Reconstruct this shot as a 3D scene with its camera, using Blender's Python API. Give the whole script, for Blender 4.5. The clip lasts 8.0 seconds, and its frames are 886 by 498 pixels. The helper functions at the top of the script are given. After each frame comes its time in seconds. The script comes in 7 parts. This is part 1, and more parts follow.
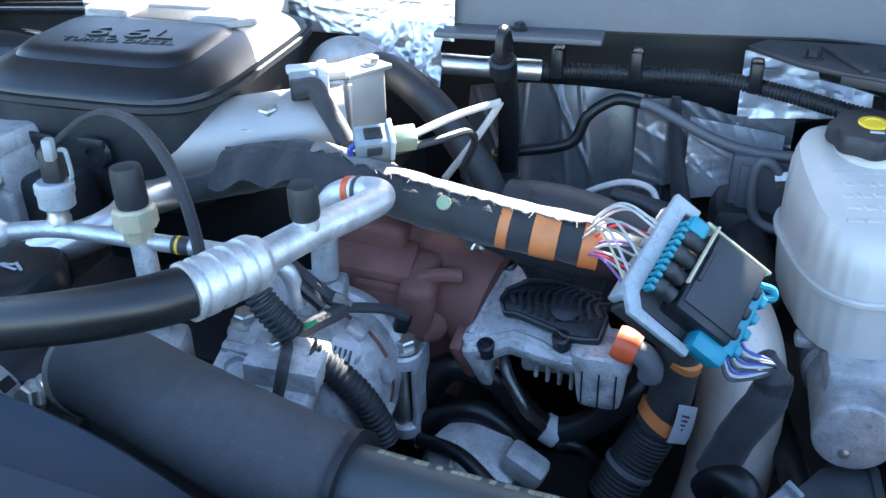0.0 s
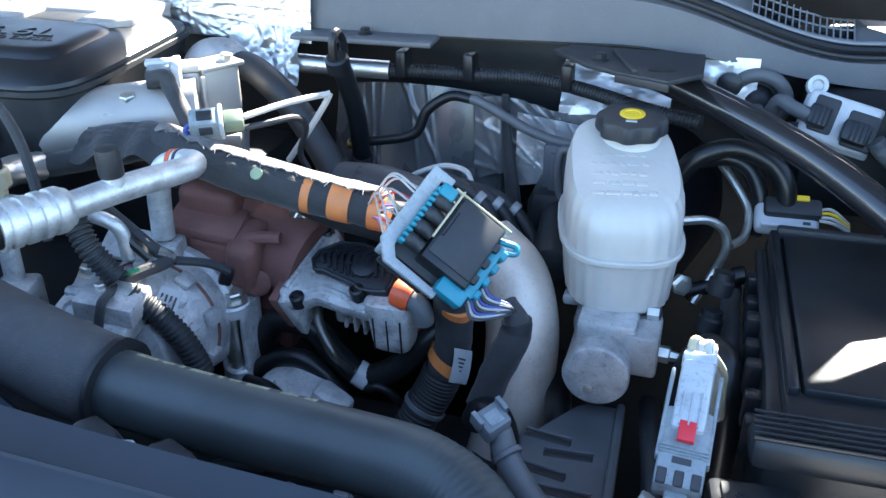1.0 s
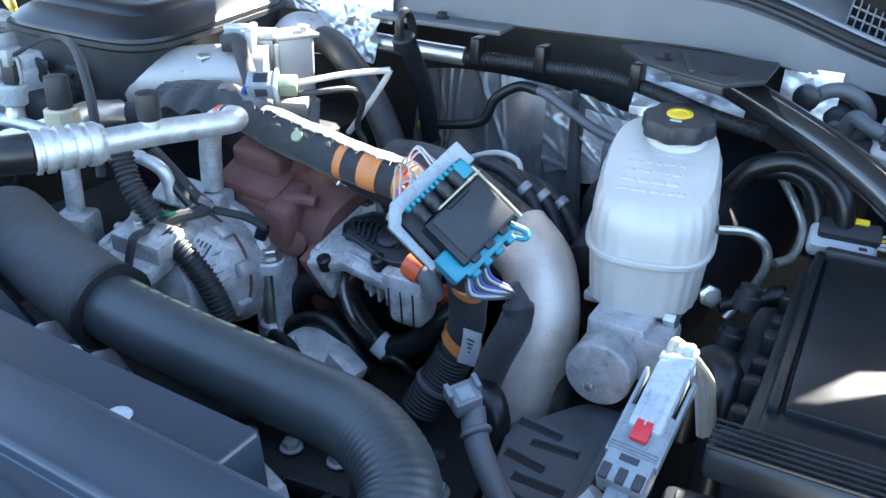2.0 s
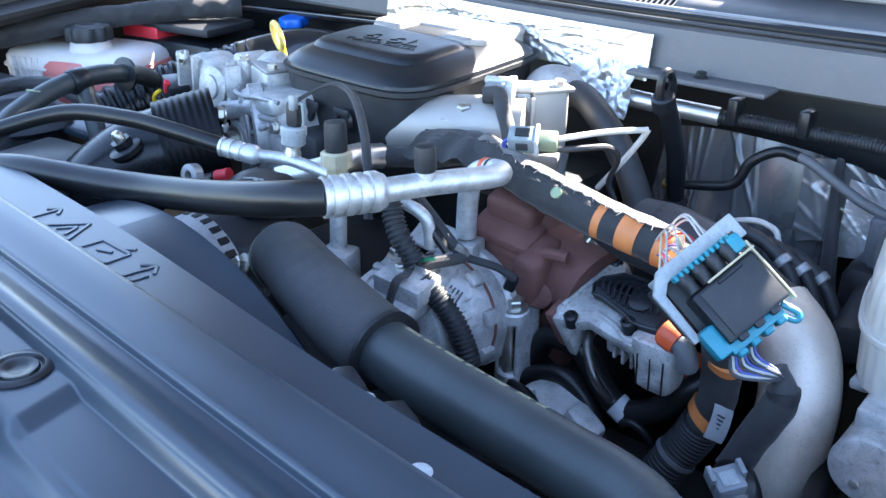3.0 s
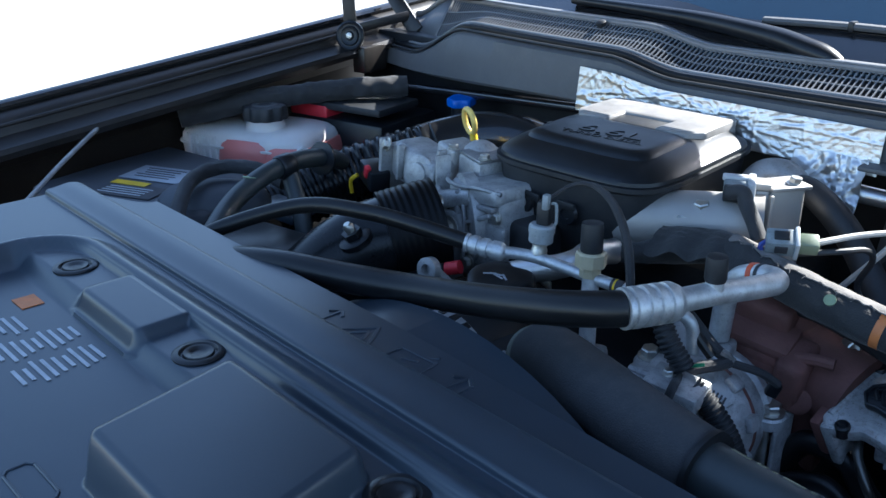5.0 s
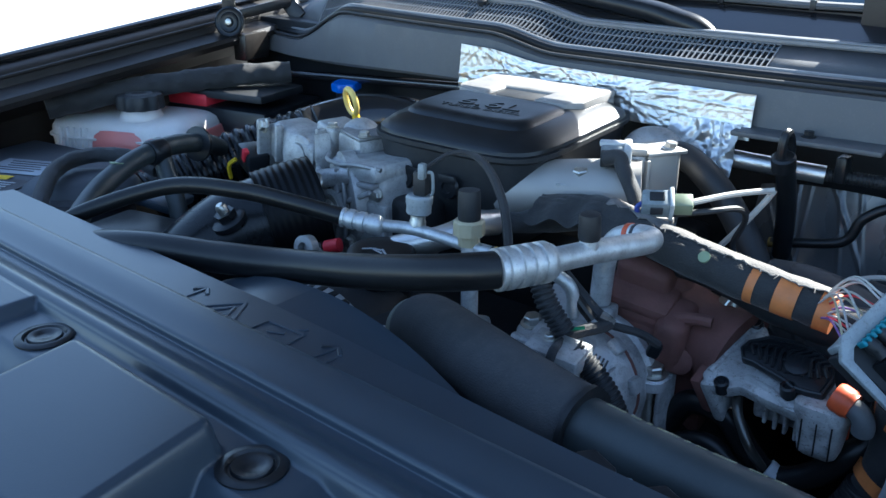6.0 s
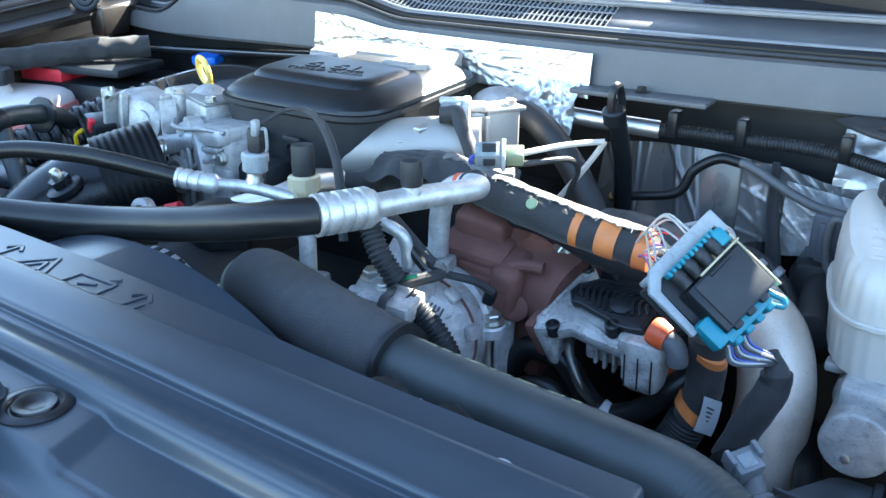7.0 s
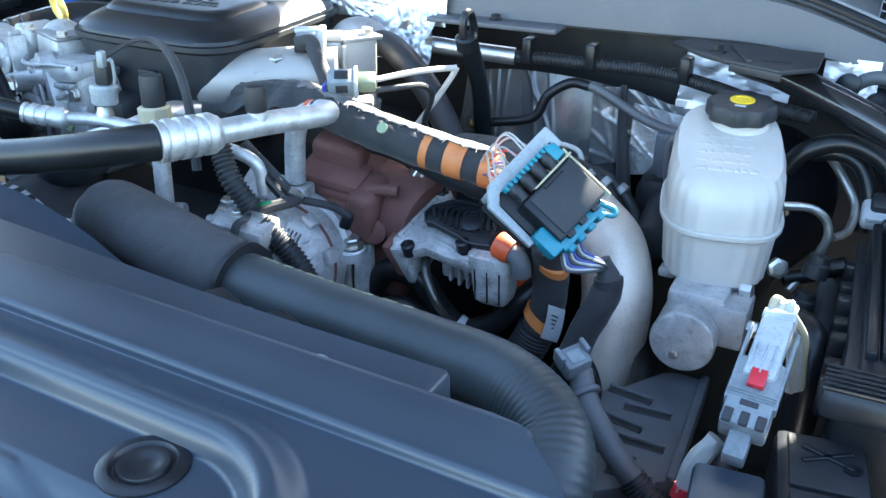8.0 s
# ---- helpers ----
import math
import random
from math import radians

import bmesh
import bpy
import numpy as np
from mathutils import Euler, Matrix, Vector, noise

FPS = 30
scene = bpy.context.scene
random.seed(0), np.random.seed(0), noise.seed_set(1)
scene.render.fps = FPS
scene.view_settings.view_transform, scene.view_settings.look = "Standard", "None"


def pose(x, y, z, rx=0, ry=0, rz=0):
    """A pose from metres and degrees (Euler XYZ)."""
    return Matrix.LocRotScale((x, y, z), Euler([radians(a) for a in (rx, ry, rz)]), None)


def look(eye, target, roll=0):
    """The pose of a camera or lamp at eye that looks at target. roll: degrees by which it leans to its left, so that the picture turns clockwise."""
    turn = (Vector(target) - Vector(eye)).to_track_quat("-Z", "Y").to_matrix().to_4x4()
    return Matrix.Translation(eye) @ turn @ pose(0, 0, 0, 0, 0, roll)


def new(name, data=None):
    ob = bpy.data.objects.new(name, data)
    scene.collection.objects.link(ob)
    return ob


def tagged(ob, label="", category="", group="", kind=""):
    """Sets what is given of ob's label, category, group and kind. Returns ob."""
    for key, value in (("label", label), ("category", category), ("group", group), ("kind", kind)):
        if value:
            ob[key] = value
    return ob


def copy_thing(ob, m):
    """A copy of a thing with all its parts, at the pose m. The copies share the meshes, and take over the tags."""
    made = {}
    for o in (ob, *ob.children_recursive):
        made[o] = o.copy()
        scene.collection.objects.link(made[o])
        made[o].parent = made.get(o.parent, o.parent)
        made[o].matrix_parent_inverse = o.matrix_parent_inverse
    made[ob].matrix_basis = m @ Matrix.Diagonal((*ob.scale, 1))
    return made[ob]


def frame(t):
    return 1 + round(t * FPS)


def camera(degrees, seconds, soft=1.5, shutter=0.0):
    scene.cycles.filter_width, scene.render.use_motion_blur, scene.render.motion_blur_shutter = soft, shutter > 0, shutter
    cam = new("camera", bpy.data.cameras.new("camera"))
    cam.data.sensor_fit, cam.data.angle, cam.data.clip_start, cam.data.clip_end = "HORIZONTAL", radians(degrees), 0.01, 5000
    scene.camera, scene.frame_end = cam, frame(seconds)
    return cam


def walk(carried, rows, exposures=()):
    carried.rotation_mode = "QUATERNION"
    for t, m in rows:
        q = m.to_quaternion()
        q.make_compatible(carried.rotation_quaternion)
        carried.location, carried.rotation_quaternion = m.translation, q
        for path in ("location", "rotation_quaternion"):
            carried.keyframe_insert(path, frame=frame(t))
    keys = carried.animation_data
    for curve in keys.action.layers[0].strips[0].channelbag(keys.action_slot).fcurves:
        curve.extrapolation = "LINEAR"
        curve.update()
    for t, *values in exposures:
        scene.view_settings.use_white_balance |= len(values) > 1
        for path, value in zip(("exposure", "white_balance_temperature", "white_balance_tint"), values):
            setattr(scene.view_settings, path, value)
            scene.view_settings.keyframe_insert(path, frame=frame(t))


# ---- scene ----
cam = camera(53.7, 8.0)
PATH = [
    (0, (0.0223, -0.01, 1.4218), (-0.3835, 1.2767, 0.6795), -1.0),
    (0.5, (0.1224, -0.0477, 1.4357), (-0.2749, 1.2497, 0.708), -0.9),
    (1, (0.2164, -0.0801, 1.4357), (-0.1979, 1.2205, 0.7227), -0.2),
    (1.2, (0.2487, -0.0778, 1.4318), (-0.1863, 1.2181, 0.7219), 0.0),
    (2.3, (0.3385, -0.0440, 1.4110), (-0.4235, 1.1010, 0.7185), 1.4),
    (2.5, (0.3157, -0.0464, 1.4126), (-0.4986, 1.0664, 0.7267), 0.95),
    (3, (0.2726, -0.0816, 1.4349), (-0.6622, 0.9525, 0.7804), 0.7),
    (3.5, (0.2349, -0.117, 1.4488), (-0.7785, 0.8493, 0.8081), 0.5),
    (4, (0.1833, -0.1486, 1.4649), (-0.8555, 0.8023, 0.8412), 0.5),
    (4.2, (0.1578, -0.1663, 1.4734), (-0.8894, 0.7785, 0.8543), 0.4),
    (5.3, (0.1163, -0.2087, 1.478), (-0.8817, 0.8239, 0.9228), -0.0),
    (5.5, (0.117, -0.2002, 1.4688), (-0.8524, 0.8593, 0.9136), 0.1),
    (6, (0.1324, -0.174, 1.4395), (-0.7769, 0.9317, 0.8728), 0.2),
    (6.5, (0.1686, -0.1532, 1.418), (-0.6753, 0.9995, 0.842), 0.5),
    (7, (0.2017, -0.1471, 1.4072), (-0.5798, 1.0472, 0.8304), 0.7),
    (7.5, (0.2356, -0.1478, 1.3933), (-0.4728, 1.0749, 0.7812), 0.8),
    (8, (0.2633, -0.1478, 1.3979), (-0.3627, 1.0942, 0.7365), 1.1),
]
EXPOSURE = [(0, 3.50, 5920, 8), (1.2, 3.42, 6160, 8), (2.3, 3.71, 6280, 9), (3.5, 3.50, 6030, 14), (3.8, 2.96, 5750, 12), (4.0, 2.56, 5680, 10), (4.2, 2.35, 5650, 8), (5.3, 1.94, 5650, 8), (5.5, 1.94, 5650, 8), (6.2, 2.56, 5780, 4), (7, 3.58, 6130, 4), (8, 3.66, 6340, 5)]
walk(cam, [(t, look(eye, target, roll)) for t, eye, target, roll in PATH], EXPOSURE)

# ---- light ----
SUN_DIR = Vector((0.16, 0.76, 0.645)).normalized()
world = bpy.data.worlds.new("sky")
world.use_nodes = True
scene.world = world
wn = world.node_tree.nodes
sky = wn.new("ShaderNodeTexSky")
sky.sky_type = "NISHITA"
sky.sun_disc = False
sky.sun_elevation = math.asin(SUN_DIR.z)
sky.sun_rotation = math.atan2(SUN_DIR.x, SUN_DIR.y)
wn["Background"].inputs["Strength"].default_value = 0.10
world.node_tree.links.new(sky.outputs[0], wn["Background"].inputs[0])
sun = new("sun", bpy.data.lights.new("sun", "SUN"))
sun.data.energy, sun.data.angle, sun.data.color = 5.0, radians(0.5), (1.0, 0.93, 0.82)
sun.matrix_world = look((0, 0, 0), -SUN_DIR)


# ---- materials ----
def mat(name, col, rough=0.5, metal=0.0, var=0.2, scale=30, bump=0.1, bscale=300, rvar=0.12, dirt=0.0, dirt_col=(0.16, 0.14, 0.12),
        spec=0.5, transmission=0.0, sub=0.0, coat=0.0, sheen=0.0, rand=0.0, stretch=(1, 1, 1)):
    m = bpy.data.materials.new(name)
    m.use_nodes = True
    n, l = m.node_tree.nodes, m.node_tree.links
    b = n["Principled BSDF"]
    co = n.new("ShaderNodeTexCoord")
    mp = n.new("ShaderNodeMapping")
    mp.inputs["Scale"].default_value = stretch
    l.new(co.outputs["Object"], mp.inputs[0])
    big, fine = n.new("ShaderNodeTexNoise"), n.new("ShaderNodeTexNoise")
    big.inputs["Scale"].default_value, big.inputs["Detail"].default_value = scale, 5
    fine.inputs["Scale"].default_value, fine.inputs["Detail"].default_value = bscale, 4
    for t in (big, fine):
        l.new(mp.outputs[0], t.inputs["Vector"])
    ramp = n.new("ShaderNodeValToRGB")
    ramp.color_ramp.elements[0].position, ramp.color_ramp.elements[1].position = 0.3, 0.7
    ramp.color_ramp.elements[0].color = (*[c * (1 - var) for c in col], 1)
    ramp.color_ramp.elements[1].color = (*[min(1, c * (1 + var)) for c in col], 1)
    l.new(big.outputs[0], ramp.inputs[0])
    out = ramp.outputs[0]
    if dirt:
        d1 = n.new("ShaderNodeTexNoise")
        d1.inputs["Scale"].default_value, d1.inputs["Detail"].default_value, d1.inputs["Roughness"].default_value = scale * 2.3, 9, 0.7
        l.new(mp.outputs[0], d1.inputs["Vector"])
        r2 = n.new("ShaderNodeMapRange")
        r2.inputs["From Min"].default_value, r2.inputs["From Max"].default_value = 0.48, 0.75
        r2.inputs["To Max"].default_value = dirt
        l.new(d1.outputs[0], r2.inputs[0])
        d2 = n.new("ShaderNodeTexNoise")
        d2.inputs["Scale"].default_value, d2.inputs["Detail"].default_value = 420, 3
        l.new(mp.outputs[0], d2.inputs["Vector"])
        r3 = n.new("ShaderNodeMapRange")
        r3.inputs["From Min"].default_value, r3.inputs["From Max"].default_value = 0.60, 0.70
        r3.inputs["To Max"].default_value = dirt * 0.7
        l.new(d2.outputs[0], r3.inputs[0])
        ad = n.new("ShaderNodeMath")
        ad.operation, ad.use_clamp = "ADD", True
        l.new(r2.outputs[0], ad.inputs[0])
        l.new(r3.outputs[0], ad.inputs[1])
        mx = n.new("ShaderNodeMixRGB")
        mx.inputs[2].default_value = (*dirt_col, 1)
        l.new(ad.outputs[0], mx.inputs[0])
        l.new(out, mx.inputs[1])
        out = mx.outputs[0]
    if rand:
        oi = n.new("ShaderNodeObjectInfo")
        hs = n.new("ShaderNodeHueSaturation")
        mr = n.new("ShaderNodeMapRange")
        mr.inputs["To Min"].default_value, mr.inputs["To Max"].default_value = 1 - rand, 1 + rand
        l.new(oi.outputs["Random"], mr.inputs[0])
        l.new(mr.outputs[0], hs.inputs["Value"])
        l.new(out, hs.inputs["Color"])
        out = hs.outputs[0]
    l.new(out, b.inputs["Base Color"])
    rr = n.new("ShaderNodeMapRange")
    rr.inputs["To Min"].default_value, rr.inputs["To Max"].default_value = max(0.02, rough - rvar), min(1, rough + rvar)
    l.new(big.outputs[0], rr.inputs[0])
    l.new(rr.outputs[0], b.inputs["Roughness"])
    b.inputs["Metallic"].default_value = metal
    b.inputs["Specular IOR Level"].default_value = spec
    b.inputs["Transmission Weight"].default_value = transmission
    b.inputs["Coat Weight"].default_value = coat
    b.inputs["Sheen Weight"].default_value = sheen
    if sub:
        b.inputs["Subsurface Weight"].default_value = sub
        b.inputs["Subsurface Radius"].default_value = (0.03, 0.035, 0.04)
    if bump:
        bp = n.new("ShaderNodeBump")
        bp.inputs["Strength"].default_value, bp.inputs["Distance"].default_value = bump, 0.0012
        l.new(fine.outputs[0], bp.inputs["Height"])
        l.new(bp.outputs[0], b.inputs["Normal"])
    return m


COVER = mat("moulded_plastic_satin", (0.031, 0.043, 0.058), 0.29, 0, 0.08, 14, 0.05, 900, 0.03, 0.05, (0.06, 0.060, 0.060))
BLACK = mat("black_plastic", (0.010, 0.0115, 0.014), 0.33, 0, 0.25, 25, 0.08, 700, 0.1, 0.12, (0.045, 0.043, 0.042), 0.38)
GLOSSB = mat("glossy_moulded_black", (0.007, 0.008, 0.0095), 0.27, 0, 0.2, 25, 0.05, 500, 0.06, 0.08, (0.04, 0.038, 0.036), 0.32)
BLACKM = mat("black_plastic_matt", (0.018, 0.0195, 0.022), 0.55, 0, 0.25, 25, 0.12, 700, 0.1, 0.22, (0.065, 0.06, 0.056))
DEEP = mat("grimy_black_metal", (0.010, 0.011, 0.013), 0.55, 0.2, 0.4, 20, 0.25, 250, 0.15, 0.3, (0.026, 0.027, 0.030))
RUBBER = mat("rubber_hose", (0.0085, 0.009, 0.010), 0.34, 0, 0.2, 20, 0.06, 500, 0.08, 0.08, (0.05, 0.05, 0.045), 0.36)
RADHOSE = mat("radiator_hose_rubber", (0.034, 0.042, 0.045), 0.45, 0, 0.2, 18, 0.08, 400, 0.08, 0.25, (0.060, 0.064, 0.060))
FOAM = mat("foam_sleeve", (0.042, 0.043, 0.046), 0.85, 0, 0.15, 30, 0.35, 700, 0.05, 0.15)
FABRIC = mat("loom_fabric", (0.022, 0.022, 0.024), 0.75, 0, 0.3, 40, 0.4, 700, 0.05, 0.25, (0.05, 0.048, 0.045), sheen=0.1)
HARN = mat("harness_fabric", (0.024, 0.024, 0.025), 0.8, 0, 0.3, 40, 0.6, 600, 0.05, 0.3, (0.06, 0.056, 0.052), sheen=0.15)
# much paler than the sleeve, so that frayed edges read as sunlit
FRAY = mat("sunlit_dusty_fray", (0.15, 0.14, 0.13), 0.85, 0, 0.3, 60, 0.7, 500, 0.05, 0.4, (0.26, 0.24, 0.22))
TAPE = mat("orange_tape", (0.62, 0.20, 0.055), 0.55, 0, 0.15, 60, 0.15, 300, 0.1, 0.25, (0.35, 0.16, 0.09))
ALU = mat("bright_aluminium_pipe", (0.60, 0.61, 0.61), 0.50, 0.75, 0.16, 70, 0.3, 420, 0.12, 0.6, (0.33, 0.33, 0.33))
CAST = mat("cast_aluminium", (0.43, 0.43, 0.425), 0.50, 0.4, 0.25, 45, 0.5, 480, 0.12, 0.65, (0.18, 0.17, 0.16))
PIPEM = mat("smooth_cast_pipe", (0.35, 0.335, 0.315), 0.52, 0.5, 0.08, 20, 0.12, 700, 0.06, 0.2, (0.40, 0.37, 0.33))
ACTM = mat("weathered_alloy_casting", (0.46, 0.455, 0.445), 0.66, 0.3, 0.30, 40, 0.7, 380, 0.08, 0.85, (0.15, 0.135, 0.12))
# pale tone, which also carries the sun on the trim and seal edges
GRILLEM = mat("pale_sunlit_plastic", (0.17, 0.175, 0.185), 0.36, 0, 0.1, 30, 0.05, 600, 0.06, 0.2, (0.22, 0.21, 0.2))
AIRBOX = mat("dusty_airbox_plastic", (0.06, 0.066, 0.078), 0.55, 0, 0.15, 12, 0.1, 700, 0.08, 0.25, (0.09, 0.085, 0.08))
CASTD = mat("dirty_cast_aluminium", (0.36, 0.36, 0.36), 0.58, 0.5, 0.25, 25, 0.4, 420, 0.1, 0.55, (0.14, 0.13, 0.12))
COMPM = mat("machined_alloy_casting", (0.48, 0.48, 0.48), 0.50, 0.4, 0.28, 45, 0.5, 450, 0.14, 0.7, (0.20, 0.19, 0.185))
ELBM = mat("dusty_grey_rubber", (0.10, 0.105, 0.112), 0.6, 0, 0.2, 40, 0.2, 500, 0.08, 0.3, (0.16, 0.155, 0.15))
SATIN = mat("satin_coated_pipe", (0.63, 0.56, 0.49), 0.5, 0.40, 0.12, 14, 0.2, 500, 0.06, 0.55, (0.36, 0.29, 0.23))
STEEL = mat("zinc_bolt", (0.55, 0.54, 0.50), 0.35, 0.9, 0.15, 80, 0.1, 500, 0.1, 0.4, (0.25, 0.22, 0.17))
RUST = mat("rusty_cast_iron", (0.155, 0.068, 0.057), 0.8, 0.15, 0.3, 30, 0.55, 330, 0.1, 0.55, (0.17, 0.085, 0.06))
FOIL = mat("heat_foil", (0.62, 0.61, 0.60), 0.34, 0.9, 0.08, 20, 0.35, 420, 0.08, 0.1, (0.5, 0.5, 0.5))
FOILS = mat("dull_silver_insulation", (0.66, 0.66, 0.67), 0.44, 0.75, 0.15, 20, 0.7, 140, 0.08, 0.2, (0.3, 0.3, 0.3))
FOILG = mat("grey_glossy_blanket", (0.24, 0.24, 0.245), 0.30, 0.5, 0.3, 20, 0.35, 110, 0.06, 0.3, (0.12, 0.12, 0.12), stretch=(1, 1, 0.45))
FOILD = mat("dark_glossy_blanket", (0.115, 0.117, 0.122), 0.28, 0.4, 0.3, 20, 0.30, 90, 0.06, 0.3, (0.09, 0.09, 0.09), stretch=(1, 1, 0.45))
MILK = mat("milky_polyethylene", (0.53, 0.505, 0.46), 0.38, 0, 0.10, 16, 0.35, 75, 0.08, 0.25, (0.60, 0.59, 0.55), 0.5, 0.10, 0.5, stretch=(1, 1, 0.25))
TANKM = mat("milky_tank_plastic", (0.74, 0.70, 0.67), 0.4, 0, 0.1, 12, 0.08, 120, 0.06, 0.15, (0.5, 0.42, 0.38), 0.5, 0.1, 0.3)
COOLANT = mat("red_coolant", (0.66, 0.215, 0.19), 0.35, 0, 0.1, 10, 0.0, 100, 0.05, 0, sub=0.2)
GREY = mat("grey_connector_plastic", (0.23, 0.26, 0.27), 0.45, 0, 0.12, 50, 0.1, 500, 0.08, 0.6, (0.10, 0.10, 0.095))
CONG = mat("dusty_connector_grey", (0.30, 0.325, 0.335), 0.5, 0, 0.12, 50, 0.1, 500, 0.08, 0.6, (0.14, 0.14, 0.135))
LGREY = mat("light_grey_connector_plastic", (0.42, 0.45, 0.47), 0.45, 0, 0.08, 50, 0.1, 500, 0.08, 0.6, (0.20, 0.20, 0.19))
CYAN = mat("cyan_plastic", (0.020, 0.205, 0.265), 0.4, 0, 0.15, 60, 0.05, 500, 0.08, 0.1)
RED = mat("red_plastic", (0.62, 0.03, 0.045), 0.45, 0, 0.1, 60, 0.05, 500, 0.08)
ORANGE = mat("orange_plastic", (0.68, 0.10, 0.03), 0.45, 0, 0.15, 60, 0.08, 400, 0.08, 0.2, (0.25, 0.08, 0.05))
PALEY = mat("faded_yellow_plastic", (0.74, 0.56, 0.16), 0.4, 0, 0.12, 60, 0.05, 400, 0.08)
YELLOW = mat("yellow_plastic", (0.72, 0.48, 0.02), 0.4, 0, 0.1, 60, 0.05, 400, 0.08)
BLUE = mat("blue_plastic", (0.01, 0.12, 0.55), 0.4, 0, 0.1, 60, 0.05, 400, 0.08)
GREEN = mat("pale_green_mark", (0.28, 0.34, 0.20), 0.6, 0, 0.1, 90, 0.05, 400, 0.08)
WHITE = mat("white_label", (0.44, 0.45, 0.46), 0.55, 0, 0.06, 60, 0.05, 500, 0.08, 0.2, (0.4, 0.38, 0.36))
INK = mat("dark_print", (0.04, 0.04, 0.045), 0.6, 0, 0.1, 60, 0.0)
PALEINK = mat("pale_print", (0.42, 0.44, 0.47), 0.6, 0, 0.15, 60, 0.0)
HOSEINK = mat("faded_olive_print", (0.24, 0.23, 0.15), 0.6, 0, 0.3, 90, 0.0)
IVORY = mat("yellowed_nylon", (0.44, 0.39, 0.26), 0.45, 0, 0.1, 60, 0.08, 400, 0.08, 0.3, (0.35, 0.27, 0.15))
COWLM = mat("grey_cowl_plastic", (0.085, 0.087, 0.092), 0.55, 0, 0.1, 9, 0.1, 900, 0.06, 0.25, (0.17, 0.165, 0.16))
PAINT = mat("black_car_paint", (0.012, 0.012, 0.014), 0.22, 0, 0.2, 6, 0.02, 300, 0.05, 0.1, (0.06, 0.05, 0.045), coat=0.6)
INNER = mat("dusty_inner_panel", (0.014, 0.012, 0.011), 0.38, 0, 0.3, 8, 0.12, 200, 0.12, 0.3, (0.05, 0.038, 0.030))
GLASS = mat("windscreen_glass", (0.014, 0.036, 0.062), 0.05, 0, 0.05, 5, 0.0, 100, 0.02)
GROUND = mat("pale_concrete", (0.42, 0.405, 0.385), 0.9, 0, 0.12, 0.8, 0.3, 40, 0.05)
WIREM = mat("wire_insulation", (0.45, 0.42, 0.40), 0.45, 0, 0.1, 60, 0.0)
WIREB = mat("blue_wire", (0.05, 0.07, 0.28), 0.4, 0, 0.1, 60, 0.0)
WIREP = mat("purple_wire", (0.22, 0.10, 0.32), 0.4, 0, 0.1, 60, 0.0)
BRAID = mat("white_nylon_cord", (0.42, 0.41, 0.38), 0.6, 0, 0.1, 60, 0.3, 900, 0.08, 0.3, (0.3, 0.28, 0.24))


# ---- building helpers ----
def thing(name, base, label, category, group="", kind=""):
    ob = new(name)
    ob.empty_display_size = 0.02
    ob.location = base
    return tagged(ob, label, category, group, kind)


def part(name, bm, material, parent=None, label="", sharp=35):
    me = bpy.data.meshes.new(name)
    bm.normal_update()
    bm.to_mesh(me)
    bm.free()
    me.materials.append(material)
    me.polygons.foreach_set("use_smooth", [True] * len(me.polygons))
    me.set_sharp_from_angle(angle=radians(sharp))
    ob = new(name, me)
    if parent is not None:
        ob.parent = parent
        if parent.data is None:
            ob.matrix_parent_inverse = Matrix.Translation(-Vector(parent.location))
    return tagged(ob, label)


def single(name, bm, material, label, category, group="", kind="", sharp=35):
    return tagged(part(name, bm, material, None, "", sharp), label, category, group, kind)


def spline(pts, n=10):
    p = [Vector(q) for q in pts]
    if len(p) == 2:
        return [p[0].lerp(p[1], i / n) for i in range(n + 1)]
    ext = [2 * p[0] - p[1], *p, 2 * p[-1] - p[-2]]
    out = []
    for i in range(1, len(ext) - 2):
        a, b, c, d = ext[i - 1:i + 3]
        for k in range(n):
            t = k / n
            out.append(0.5 * ((2 * b) + (c - a) * t + (2 * a - 5 * b + 4 * c - d) * t * t + (3 * b - a - 3 * c + d) * t ** 3))
    out.append(p[-1])
    return out


def even(line, step):
    """The line resampled at even steps."""
    out, left = [line[0]], step
    for a, b in zip(line, line[1:]):
        seg = (b - a).length
        pos = 0.0
        while seg - pos >= left:
            pos += left
            out.append(a.lerp(b, pos / seg))
            left = step
        left -= seg - pos
    out.append(line[-1])
    return out


def sweep(bm, line, radius, segs=14, caps=True, squash=1.0, wobble=0.0):
    """A round skin along a line; radius: a number or a function of 0..1."""
    fn = radius if callable(radius) else (lambda u: radius)
    up = Vector((0, 0, 1))
    rings, nrm = [], None
    for i, p in enumerate(line):
        d = (line[min(i + 1, len(line) - 1)] - line[max(i - 1, 0)]).normalized()
        if nrm is None:
            nrm = d.orthogonal().normalized() if abs(d.dot(up)) > 0.95 else (up - d * d.dot(up)).normalized()
        else:
            nrm = (nrm - d * nrm.dot(d)).normalized()
        bi = d.cross(nrm)
        r = fn(i / max(1, len(line) - 1))
        ring = []
        for k in range(segs):
            a = 2 * math.pi * k / segs
            w = 1 + (wobble * noise.noise(p * 60 + nrm * math.cos(a) * 1.7 + bi * math.sin(a) * 1.7) if wobble else 0)
            ring.append(bm.verts.new(p + (nrm * math.cos(a) * squash + bi * math.sin(a)) * r * w))
        rings.append(ring)
    for a, b in zip(rings, rings[1:]):
        for k in range(segs):
            bm.faces.new((a[k], a[(k + 1) % segs], b[(k + 1) % segs], b[k]))
    if caps:
        bm.faces.new(rings[0][::-1])
        bm.faces.new(rings[-1])
    return bm


